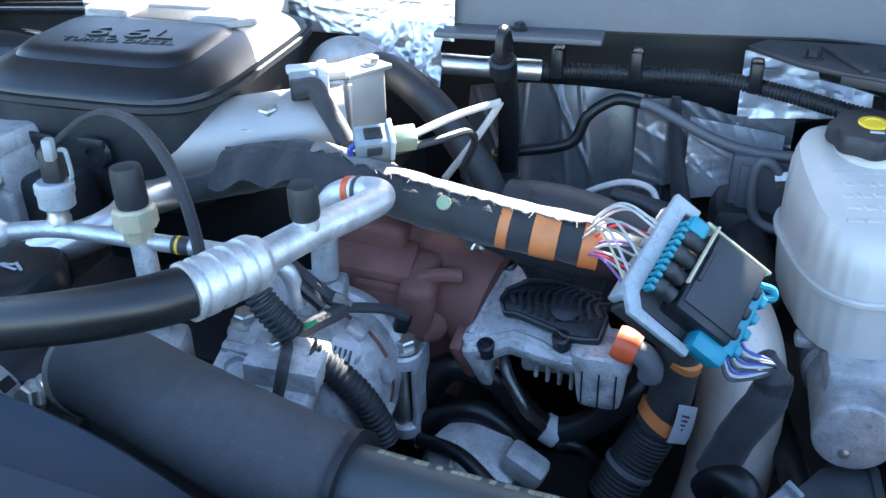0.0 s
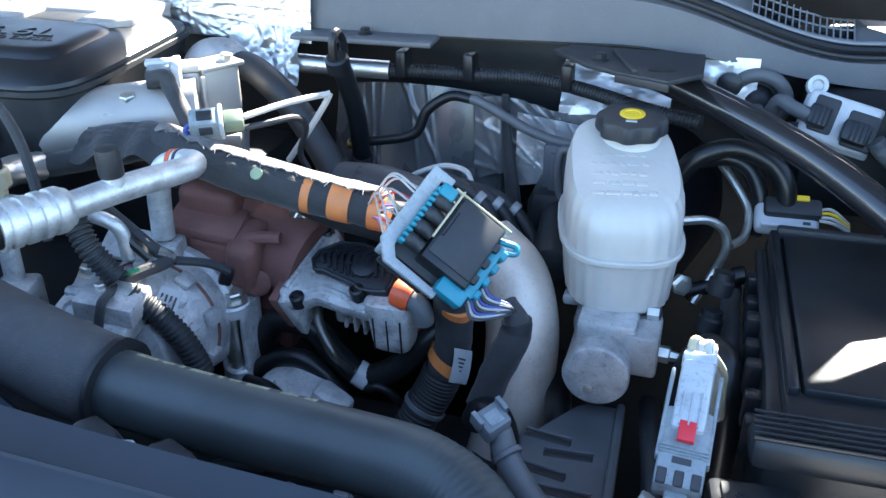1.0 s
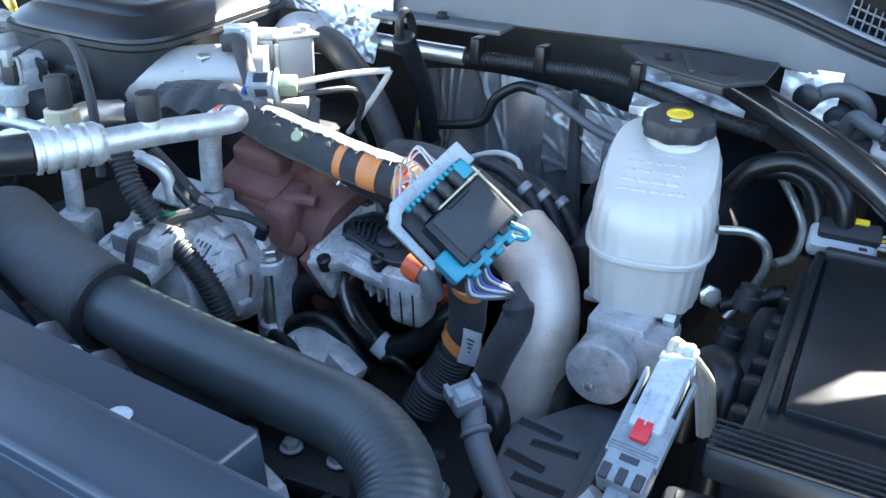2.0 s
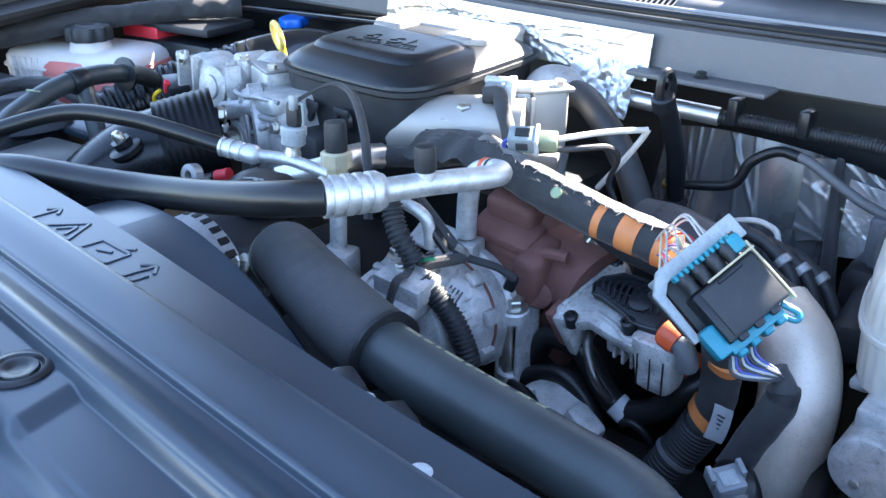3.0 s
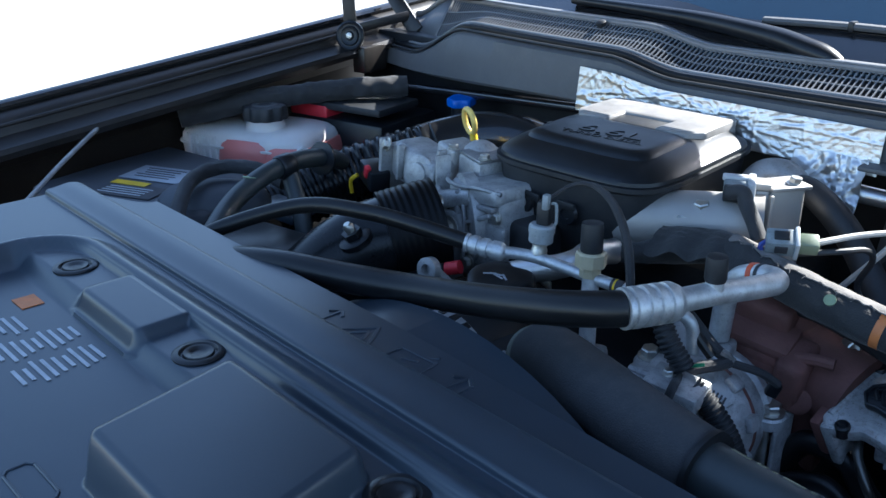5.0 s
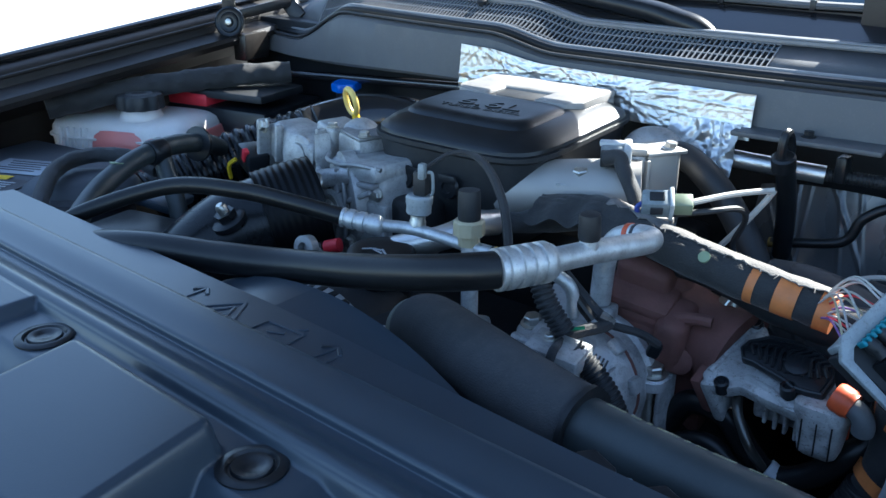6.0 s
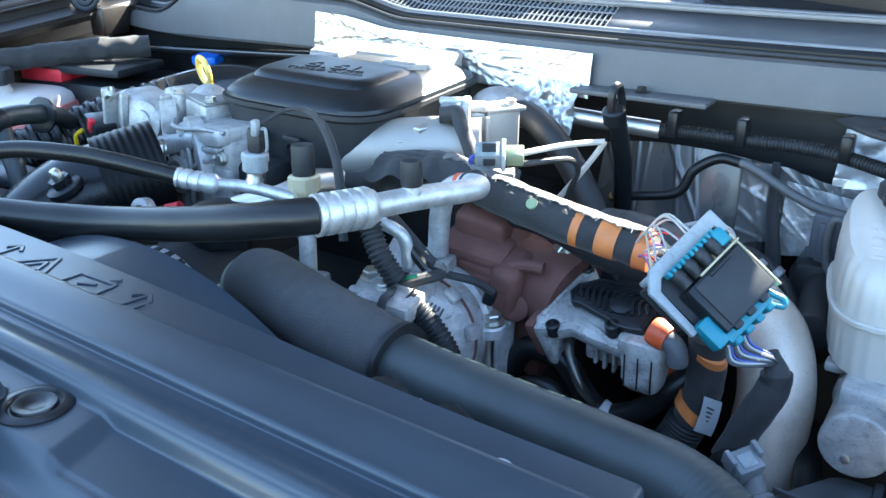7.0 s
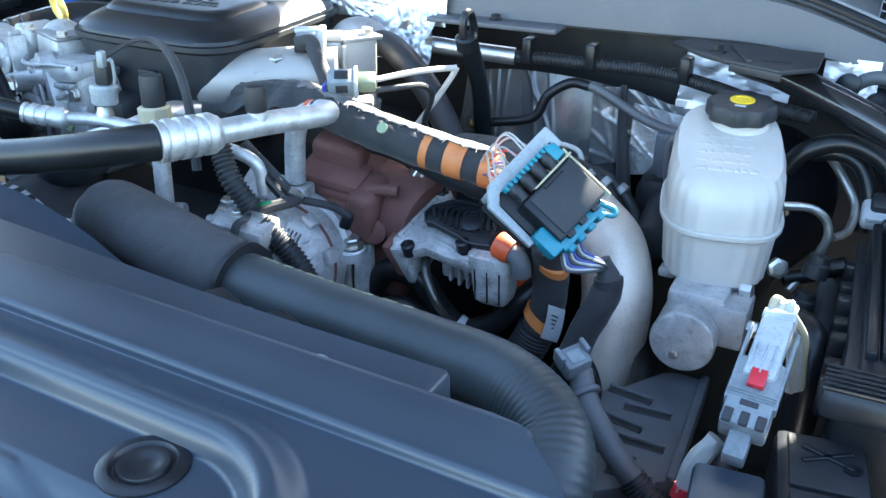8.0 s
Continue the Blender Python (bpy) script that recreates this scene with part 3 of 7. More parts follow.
def cover_z(x, y):
    yy = y - skew(x)
    s = sdbox(x + 0.345, yy + 0.208, 0.427, 0.305, 0.06)
    pocket = smooth(-0.172, -0.156, x + 0.25 * (yy - 0.075)) * smooth(0.046, 0.054, yy + 0.25 * max(0, x + 0.05))
    z = 1.1445 - 0.0045 * pocket * smooth(-0.0030, -0.0065, s)
    # the sloping wall down to the printed floor
    z -= 0.0135 * smooth(0.056, 0.036, yy) * smooth(0.005, -0.012, s)
    # first rounded ridge: steep front face, round crown, hollow behind
    z += 0.0070 * smooth(-0.0062, 0.0002, s) + 0.0035 * rounded((s - 0.0002) / 0.007)
    z -= 0.0090 * smooth(0.0060, 0.027, s)
    # second step with a crisp nose, a level shoulder and the lower back strip
    z += 0.0046 * smooth(0.1300, 0.1320, yy) + 0.0014 * rounded((yy - 0.1320) / 0.0035)
    z += 0.0030 * smooth(0.132, 0.162, yy) - 0.0010 * smooth(0.168, 0.1725, yy) - 0.0120 * smooth(0.1718, 0.1780, yy) - 0.03 * max(0, yy - 0.18)
    bx = x + 0.17 * (yy - 0.01)
    b1 = sdbox(bx + 0.304, yy - 0.013, 0.0765, 0.0565, 0.006)
    if b1 < 0.016:
        z = soft_max(z, 1.1685 - 0.0012 * smooth(-0.005, 0.0, b1) - 0.044 * smooth(-0.001, 0.014, b1))
    b2 = sdbox(x + 0.562, yy - 0.073, 0.056, 0.023, 0.005)
    if b2 < 0.012:
        z = soft_max(z, 1.1535 - 0.0006 * smooth(-0.004, 0.0, b2) - 0.018 * smooth(-0.001, 0.010, b2))
    if yy < -0.12:
        z -= 0.5 * (yy + 0.12) ** 2
    return z


def cover_right(y):
    return 0.205 - 0.02 * smooth(0.08, 0.135, y) - 0.030 * smooth(0.13, 0.170, y) - 0.035 * smooth(0.166, 0.177, y) - 0.030 * smooth(0.1775, 0.182, y)


def cover_left(y):
    return -0.93 + 0.10 * smooth(0.16, 0.22, y)


CY = [-0.28 + 0.0045 * j for j in range(47)] + [-0.0670 + 0.0014 * j for j in range(48)] + [0.0 + 0.0012 * j for j in range(67)] + [0.080 + 0.0006 * j for j in range(34)] + [0.1004 + 0.0014 * j for j in range(20)] + [0.1285 + 0.0005 * j for j in range(38)] + [0.1478 + 0.0016 * j for j in range(12)] + [0.1668 + 0.0006 * j for j in range(26)] + [0.1830 + 0.0020 * j for j in range(22)]
CX_ = [-0.93 + 0.0062 * i for i in range(50)] + [-0.62 + 0.0023 * i for i in range(95)] + [-0.40 + 0.0009 * i for i in range(62)] + [-0.344 + 0.0023 * i for i in range(41)] + [-0.250 + 0.0008 * i for i in range(63)] + [-0.199 + 0.0024 * i for i in range(168)] + [0.205]
CU = [(x + 0.93) / 1.135 for x in CX_]
rows = []
for y0 in CY:
    row = []
    for u in CU:
        x = cover_left(y0) + (cover_right(y0) - cover_left(y0)) * u
        y = min(y0, 0.176) + max(0, y0 - 0.176) * (1 - 0.31 * smooth(-0.40, 0.0, x)) + skew(x)
        row.append(Vector((x, y, cover_z(x, y))))
    row.insert(0, row[0] + Vector((-0.003, 0, -0.03)))
    row.append(row[-1] + Vector((0.002, 0, -0.003)))
    row.append(row[-1] + Vector((0.002, 0, -0.03)))
    rows.append(row)
back = [Vector((p.x, p.y + 0.002, p.z - 0.02)) for p in rows[-1]]
front = [Vector((p.x, p.y - 0.004, p.z - 0.10)) for p in rows[0]]
cover = thing("radiator_cover", (-0.36, 0.05, 1.1), "dark moulded plastic radiator cover with ridges and push clips", "radiator cover")
thick(part("shell", lofted([front, *rows, back]), COVER, cover, "", 60), 0.003)
for cx, cyy in ((0.006, 0.070), (-0.211, 0.076), (-0.452, 0.081), (-0.690, 0.084)):
    z0 = cover_z(cx, cyy)
    c = part("push_clip", turned((cx, cyy, z0 - 0.001), (0, 0, 1), [(0, 0.021), (0.0022, 0.021), (0.0032, 0.0195), (0.0034, 0.0155), (0.0012, 0.0138), (0.0012, 0.0128), (0.0032, 0.0118), (0.0030, 0.008), (0.0018, 0.006), (0.0018, 0.001)], 28), BLACK, cover, "round black push clip")
# raised warning shapes: two arrows, a triangle and a sign, without lettering


def flat_bar(a, b, w=0.0036, h=0.0011):
    a, b = Vector((*a, 0)), Vector((*b, 0))
    a.z, b.z = (cover_z(a.x, a.y) + h / 2, cover_z(b.x, b.y) + h / 2)
    return boxed(basis((a + b) / 2, b - a, (0, 0, 1)), ((b - a).length, w, h), 0.0006, segs=1)


for pts in (((-0.438, 0.184), (-0.439, 0.214), (-0.447, 0.205), (-0.439, 0.214), (-0.429, 0.206)),
            ((-0.415, 0.187), (-0.392, 0.216), (-0.372, 0.186), (-0.415, 0.187)), ((-0.401, 0.191), (-0.392, 0.205), (-0.384, 0.190)),
            ((-0.353, 0.186), (-0.353, 0.207), (-0.314, 0.208), (-0.312, 0.186), (-0.353, 0.186)), ((-0.340, 0.194), (-0.326, 0.200)),
            ((-0.326, 0.209), (-0.318, 0.216)), ((-0.284, 0.184), (-0.281, 0.211), (-0.291, 0.203), (-0.281, 0.211), (-0.270, 0.202)), ((-0.272, 0.184), (-0.271, 0.198))):
    for a, b in zip(pts, pts[1:]):
        part("raised_mark", flat_bar(a, b), COVER, cover)
# printed label: plain bars
label = thing("warning_label", (-0.55, 0.0, 1.14), "printed label with pale rows on the dark cover", "label")
for k in range(9):
    for c in range(3):
        bx, by = -0.632 + 0.048 * c, 0.026 - 0.0078 * k - 0.006 * (c == 0)
        if c == 0 and k < 3:
            continue
        part("text_bar", boxed(pose(bx, by + skew(bx), cover_z(bx, by + skew(bx)) + 0.0006), (0.040 - 0.006 * ((k * 7 + c * 3) % 4), 0.0032, 0.0008), 0), PALEINK, label)
for bx, by, bw, bh in ((-0.672, 0.018, 0.026, 0.020), (-0.144, 0.001, 0.046, 0.040)):
    part("orange_field", boxed(pose(bx, by + skew(bx), cover_z(bx, by + skew(bx)) + 0.0006), (bw, bh, 0.0008), 0), TAPE, label, "orange warning field")
for bx, by, bw, bh in ((-0.395, -0.072, 0.050, 0.020), (-0.335, -0.080, 0.044, 0.022)):
    rim = [(bx + bw / 2 * i, by + bh / 2 * j) for i, j in ((-0.8, -1), (0.8, -1), (1, -0.6), (1, 0.6), (0.8, 1), (-0.8, 1), (-1, 0.6), (-1, -0.6), (-0.8, -1))]
    for a, b in zip(rim, rim[1:]):
        part("moulded_outline", flat_bar(a, b, 0.0022, 0.0012), COVER, cover)


# ---- engine: large forms ----
single("engine_block", boxed(pose(-0.375, 0.72, 0.76), (0.45, 0.36, 0.40), 0.03), DEEP, "grimy dark cast engine block deep in the bay", "engine block")
low = thing("lower_engine", (-0.30, 0.50, 0.5), "dark oily lower engine with ribs, flanges and pipes", "engine")
part("block", boxed(pose(-0.25, 0.52, 0.68), (0.65, 0.22, 0.38), 0.04), DEEP, low)
# added hidden block that keeps stray sun off the engine below
part("sun_stop_block", boxed(pose(-0.42, 0.76, 1.0), (0.32, 0.16, 0.14), 0.012), DEEP, low, "dark block added below the intake cover to stop stray sun")
for k in range(8):
    part("rib", boxed(pose(-0.26 + 0.045 * k, 0.405, 0.82, 0, 4 * (k % 3 - 1), 0), (0.010, 0.03, 0.12), 0.003), DEEP, low)
part("front_flange", boxed(pose(-0.04, 0.47, 0.875, 4, 0, 6), (0.24, 0.12, 0.02), 0.005), DEEP, low)
for k in range(5):
    part("bolt", bolt(bmesh.new(), (-0.14 + 0.048 * k, 0.43 + 0.006 * k, 0.886), (0, 0, 1), 0.008), CASTD, low)
part("oil_pipe", tube([(-0.16, 0.43, 0.90), (-0.10, 0.44, 0.915), (-0.03, 0.47, 0.905), (0.03, 0.50, 0.88)], 0.010, 14), DEEP, low)
part("sump_dome", turned((0.02, 0.44, 0.86), (0.1, -0.2, 1), [(0, 0.045), (0.02, 0.043), (0.032, 0.03), (0.036, 0.01)], 24), DEEP, low)
clut = [("vacuum_hose", "thin black vacuum hose in the dark gap", [(-0.16, 0.50, 0.95), (-0.12, 0.475, 0.965), (-0.08, 0.455, 0.95), (-0.03, 0.45, 0.92), (0.0, 0.46, 0.89)], 0.006, RUBBER),
        ("lower_cable", "ribbed black cable below the brake cylinder", [(0.20, 0.60, 0.93), (0.205, 0.54, 0.95), (0.215, 0.47, 0.94), (0.21, 0.42, 0.90)], 0.010, BLACKM),
        ("lower_cable", "black cable running behind the brake cylinder", [(0.11, 0.62, 0.95), (0.125, 0.54, 0.945), (0.13, 0.50, 0.92), (0.12, 0.45, 0.88)], 0.012, RUBBER),
        ("lower_cable", "black cable beside the fuse box", [(0.262, 0.72, 1.0), (0.258, 0.65, 1.02), (0.262, 0.58, 1.0), (0.265, 0.50, 0.96)], 0.009, FABRIC)]
for nm, lbl, pts, r, m in clut:
    single(nm, tube(pts, r, 12), m, lbl, nm.split("_")[-1])
shroud = thing("fan_shroud", (-0.45, 0.24, 0.5), "black curved plastic fan shroud", "fan shroud")
part("ring", lofted([[Vector((-0.375 + r * math.sin(a), y, 0.842 + r * math.cos(a))) for r, y in ((0.20, 0.285), (0.285, 0.285), (0.297, 0.275), (0.297, 0.20), (0.285, 0.185), (0.20, 0.185))] for a in [2 * math.pi * i / 72 for i in range(73)]]), COVER, shroud)
part("back_plate", boxed(pose(-0.45, 0.175, 0.80), (0.8, 0.02, 0.62), 0.005), BLACK, shroud)

# intake cover
intake = thing("engine_cover", (-0.49, 0.67, 1.12), "black plastic engine intake cover with raised lettering and sunlit rear", "engine cover")


def outline(sx, sy, y_off=0.0, n=72):
    pts = []
    for i in range(n):
        a = 2 * math.pi * i / n
        c, s = math.cos(a), math.sin(a)
        e = 0.42 if s < 0 else 0.24
        x = math.copysign(abs(c) ** e, c) * sx * (1.0 if s < 0 else 1 - 0.04 * s)
        y = math.copysign(abs(s) ** e, s) * sy
        pts.append((x, y + y_off))
    return pts


def shell(levels, cx, cy_, tilt=0.05):
    return lofted([[Vector((cx + x, cy_ + y * 0.96, z + 0.003 + tilt * y)) for x, y in outline(sx, sy, yo)] for z, sx, sy, yo in levels], closed=True)


LX, LY = -0.482, 0.684
part("body", shell([(1.06, 0.07, 0.09, 0.02), (1.095, 0.096, 0.104, 0), (1.125, 0.112, 0.116, 0), (1.15, 0.117, 0.121, 0), (1.179, 0.120, 0.124, 0), (1.183, 0.125, 0.129, 0), (1.188, 0.125, 0.129, 0)], LX, LY), BLACKM, intake)
lid = part("lid", shell([(1.189, 0.121, 0.125, 0), (1.193, 0.120, 0.124, 0), (1.1955, 0.117, 0.121, 0), (1.200, 0.111, 0.115, 0), (1.2045, 0.102, 0.107, 0), (1.2080, 0.093, 0.098, 0), (1.2102, 0.083, 0.088, 0), (1.2112, 0.072, 0.077, 0), (1.2116, 0.060, 0.065, 0)], LX, LY), BLACK, intake)
part("badge_plinth", shell([(1.204, 0.091, 0.061, -0.036), (1.2110, 0.087, 0.057, -0.036), (1.2150, 0.081, 0.051, -0.036), (1.2163, 0.076, 0.046, -0.036), (1.2166, 0.070, 0.040, -0.036)], LX, LY), BLACK, lid)
part("lettering", lettering("6.6L", 0.034, 0.0010, pose(-0.474, 0.650, 1.2182, 2.9, 0, 4) @ Matrix.Diagonal((1.55, 1, 1, 1))), BLACK, lid, "raised engine size lettering")
part("lettering", lettering("TURBO DIESEL", 0.0125, 0.0006, pose(-0.474, 0.630, 1.2170, 2.9, 0, 4) @ Matrix.Diagonal((1.35, 1, 1, 1))), BLACK, lid, "small raised lettering")
# black plastic given a pale colour that stands for full sun on it
LITDECK = mat("sunlit_black_plastic", (0.27, 0.255, 0.238), 0.42, 0, 0.25, 18, 0.1, 600, 0.08, 0.5, (0.12, 0.11, 0.10))
part("rear_deck", prism(bmesh.new(), pose(LX, 0.751, 1.2000, 2.0, 0, 0), [(-0.094, -0.030), (-0.078, -0.050), (-0.035, -0.054), (-0.035, -0.008), (0.035, -0.008), (0.035, -0.054), (0.078, -0.050), (0.094, -0.030), (0.092, 0.048), (-0.092, 0.048)], 0.0230, 0.005), LITDECK, lid, "rear deck of black plastic, paled to look sunlit")
for k in range(7):
    x = LX - 0.081 + 0.027 * k
    part("scallop", boxed(pose(x, 0.797, 1.2190, 3, 0, 0), (0.017, 0.014, 0.009), 0.003), LITDECK, lid)
# solid dark block gives the shade of a deep opening
part("slot", boxed(pose(LX, 0.722, 1.2138, 2, 0, 0), (0.066, 0.042, 0.008), 0.001), DEEP, lid, "dark block standing in for the shaded slot in the lid")
for k in range(2):
    part("vent_slot", boxed(pose(-0.515 + 0.05 * k, 0.5575 + 0.001 * k, 1.150, 0, 0, -8 + 6 * k), (0.026, 0.004, 0.010), 0.002), DEEP, intake)
for hx in (-0.530, -0.465):
    part("boss", turned((hx, 0.562, 1.140), (0, -1, 0), [(0, 0.015), (0.004, 0.013), (0.005, 0.007), (0.002, 0.006)]), BLACK, intake)
part("foot", boxed(pose(-0.51, 0.56, 1.09), (0.05, 0.05, 0.06), 0.008), BLACKM, intake)

# intake pipe right of the cover
pipe = thing("intake_pipe", (-0.33, 0.66, 1.1), "silver cast aluminium intake pipe with a bracket", "intake pipe")
part("pipe_body", tube([(-0.462, 0.625, 1.122), (-0.425, 0.612, 1.130), (-0.383, 0.612, 1.140), (-0.314, 0.632, 1.150), (-0.272, 0.652, 1.153)], lambda u: 0.038 - 0.005 * u, 28), PIPEM, pipe)
part("flange", boxed(pose(-0.29, 0.66, 1.118, 10, 0, 25), (0.10, 0.03, 0.02), 0.004), PIPEM, pipe)
BU = Vector((0.49, 0.87, 0))
BB = basis((-0.278, 0.692, 1.150), BU, (0, 0, 1))
part("end_block", boxed(BB, (0.044, 0.034, 0.082), 0.005, segs=3), PIPEM, pipe)
part("block_flange", boxed(BB @ pose(0.002, 0, 0.039), (0.050, 0.040, 0.005), 0.002), PIPEM, pipe)
part("block_rib", boxed(BB @ pose(-0.024, -0.004, 0.0), (0.005, 0.040, 0.070), 0.002), PIPEM, pipe)
part("block_stem", turned(BB @ Vector((0.012, -0.006, -0.035)), (0, 0, -1), [(0, 0.017), (0.02, 0.015), (0.08, 0.014)], 20), CASTD, pipe)
part("bolt", bolt(bmesh.new(), BB @ Vector((0.012, -0.008, 0.041)), (0.1, 0, 1), 0.007), STEEL, pipe)
part("stud_block", boxed(pose(-0.289, 0.664, 1.178, 0, 0, 30), (0.022, 0.022, 0.022), 0.003), CASTD, pipe)
part("stud_block", boxed(pose(-0.290, 0.664, 1.193, 0, 0, 30), (0.026, 0.026, 0.008), 0.002), PIPEM, pipe)
part("bracket_bolt", bolt(bmesh.new(), (-0.323, 0.612, 1.168), (0, -0.3, 1), 0.009), STEEL, pipe)
part("bracket", boxed(pose(-0.323, 0.614, 1.164, 15, 0, 20), (0.050, 0.034, 0.005), 0.0015), CAST, pipe)
plugc = thing("sensor_plug", (-0.30, 0.63, 1.18), "pale grey sensor plug clipped on the intake pipe", "connector")
PM = pose(-0.297, 0.634, 1.189, 8, 0, 28)
part("housing", boxed(PM, (0.030, 0.024, 0.024), 0.003), GREY, plugc)
part("collar", boxed(PM @ pose(0.013, 0.002, 0.002), (0.008, 0.030, 0.028), 0.002), WHITE, plugc)
part("collar", boxed(PM @ pose(0.0, 0.010, 0.012), (0.034, 0.010, 0.006), 0.002), WHITE, plugc)
part("latch", boxed(PM @ pose(-0.004, -0.013, 0.004), (0.022, 0.008, 0.018), 0.002), BLACKM, plugc)
part("cable", tube([PM @ Vector((-0.010, -0.016, 0.006)), PM @ Vector((0.004, -0.022, 0.010)), (-0.275, 0.612, 1.186), (-0.258, 0.600, 1.172), (-0.246, 0.592, 1.158)], 0.0080, 12), FABRIC, plugc)

wplug = thing("wire_connector", (-0.21, 0.58, 1.16), "grey and green two-part wire connector with a white cord", "connector")
WM = basis((-0.216, 0.574, 1.171), (0.86, 0.50, 0.02), (0.2, -0.6, 1))
part("housing", boxed(WM, (0.030, 0.020, 0.020), 0.0025), GREY, wplug)
part("latch", boxed(WM @ pose(-0.001, 0, 0.0105), (0.014, 0.010, 0.003), 0.0008), BLACKM, wplug)
part("latch_slot", boxed(WM @ pose(-0.001, -0.0095, 0.001), (0.012, 0.003, 0.010), 0.0008), INK, wplug)
part("collar", boxed(WM @ pose(0.013, 0, 0), (0.004, 0.024, 0.023), 0.001), LGREY, wplug)
part("insert", boxed(WM @ pose(0.024, 0, 0), (0.018, 0.016, 0.015), 0.002), mat("olive_grey_plastic", (0.15, 0.19, 0.13), 0.5, 0, 0.15, 60, 0.1, 500), wplug, "olive grey insert")
part("wire", tube([WM @ Vector((-0.014, 0, 0)), WM @ Vector((-0.019, -0.003, -0.003)), WM @ Vector((-0.017, -0.006, -0.010))], 0.0026, 6), WIREB, wplug, "blue wire")
part("cord", tube([WM @ Vector((0.032, 0.002, 0.001)), (-0.168, 0.637, 1.1745), (-0.147, 0.677, 1.1725), (-0.1445, 0.682, 1.169), (-0.165, 0.679, 1.136), (-0.191, 0.675, 1.099)], 0.0032, 8, n=6), BRAID, wplug, "white plastic-coated cord with a sharp bend")
part("wire", tube([WM @ Vector((0.010, -0.004, -0.012)), (-0.175, 0.610, 1.163), (-0.160, 0.640, 1.160), (-0.158, 0.655, 1.145), (-0.170, 0.662, 1.115), (-0.165, 0.668, 1.095)], 0.0032, 8), BLACKM, wplug, "black sleeved wire")

# ---- manifold and actuator ----
man = thing("exhaust_manifold", (-0.19, 0.60, 1.0), "rust-brown cast iron exhaust elbow with a flange", "exhaust manifold")
part("casting", boxed(basis((-0.205, 0.585, 1.045), (1, 0.1, -0.12), (0, -0.25, 1)), (0.075, 0.085, 0.085), 0.014, segs=3), RUST, man)
part("neck", tube([(-0.215, 0.60, 1.06), (-0.165, 0.59, 1.045), (-0.122, 0.583, 1.035)], lambda u: 0.036 + 0.012 * u * u, 22), RUST, man)
part("upper_neck", tube([(-0.222, 0.605, 1.110), (-0.205, 0.598, 1.09), (-0.195, 0.59, 1.06)], 0.024, 18), RUST, man)
part("rib", boxed(basis((-0.212, 0.545, 1.055), (1, 0.1, -0.12), (0, -0.25, 1)), (0.07, 0.006, 0.05), 0.002), RUST, man)
part("front_pad", boxed(basis((-0.205, 0.539, 1.035), (1, 0.1, -0.12), (0, -1, 0.1)), (0.060, 0.050, 0.010), 0.004), RUST, man)
part("upper_ledge", boxed(basis((-0.214, 0.552, 1.082), (1, 0.1, -0.12), (0, -0.35, 1)), (0.070, 0.040, 0.014), 0.004), RUST, man)
part("upper_box", boxed(basis((-0.218, 0.578, 1.098), (1, 0.1, -0.12), (0, -0.25, 1)), (0.056, 0.050, 0.040), 0.008, segs=3), RUST, man)
part("side_step", boxed(basis((-0.176, 0.556, 1.050), (1, 0.1, -0.12), (0, -0.25, 1)), (0.030, 0.055, 0.060), 0.010, segs=3), RUST, man)
part("neck_rib", tube([(-0.176, 0.545, 1.072), (-0.155, 0.545, 1.078), (-0.138, 0.548, 1.078)], 0.006, 10), RUST, man)
part("boss", turned((-0.165, 0.548, 1.030), (0.3, -1, 0.2), [(0, 0.014), (0.008, 0.013), (0.010, 0.009)], 18), RUST, man)
for k in range(6):
    part("cast_mark", boxed(basis((-0.188, 0.5335, 1.052 - 0.006 * k), (1, 0.1, -0.12), (0, -1, 0.1)), (0.006, 0.0025, 0.002), 0.0006, segs=1), RUST, man)
part("lower_casting", boxed(pose(-0.19, 0.60, 0.98, 0, 0, 10), (0.08, 0.08, 0.09), 0.015), RUST, man)
FU, FW = Vector((0.007, 0.080, 0.036)), Vector((0.9, -0.16, 0.18))
FV = FW.cross(FU).normalized()
FV = FV if FV.z > 0 else -FV
FC = Vector((-0.1335, 0.565, 1.0475)) - FV * 0.021
part("flange", boxed(basis(FC, FU, FW), (0.098, 0.046, 0.011), 0.003), RUST, man, "thick rusty flange")
for p in ((-0.238, 0.566, 1.070), (-0.222, 0.560, 1.074)):
    part("bolt", bolt(bmesh.new(), p, (-0.3, -0.7, 0.6), 0.0085), STEEL, man)
part("bolt", bolt(bmesh.new(), (-0.140, 0.596, 1.080), (-0.5, -0.6, 0.6), 0.0085), STEEL, man)

act = thing("exhaust_valve_actuator", (-0.07, 0.56, 0.98), "cast aluminium valve actuator with a black ribbed top", "actuator")
part("mount_plate", boxed(basis(FC + FW.normalized() * 0.0115 - FV * 0.002, FU, FW), (0.102, 0.050, 0.012), 0.004), ACTM, act)
AT = basis((-0.075, 0.555, 1.040), (1, -0.02, 0.0), (0, -0.45, 1))
part("casting", prism(bmesh.new(), AT @ pose(0, 0, -0.005), ((-0.0484, 0.0536), (-0.0284, 0.047), (-0.0184, 0.0341), (0.0458, 0.0131), (0.066, -0.0185), (0.050, -0.035), (0.027, -0.036), (0.0032, -0.0333), (-0.0205, -0.029), (-0.0325, -0.0369), (-0.0498, -0.0405), (-0.058, -0.0274), (-0.0525, 0.01)), 0.014, 0.003), ACTM, act)
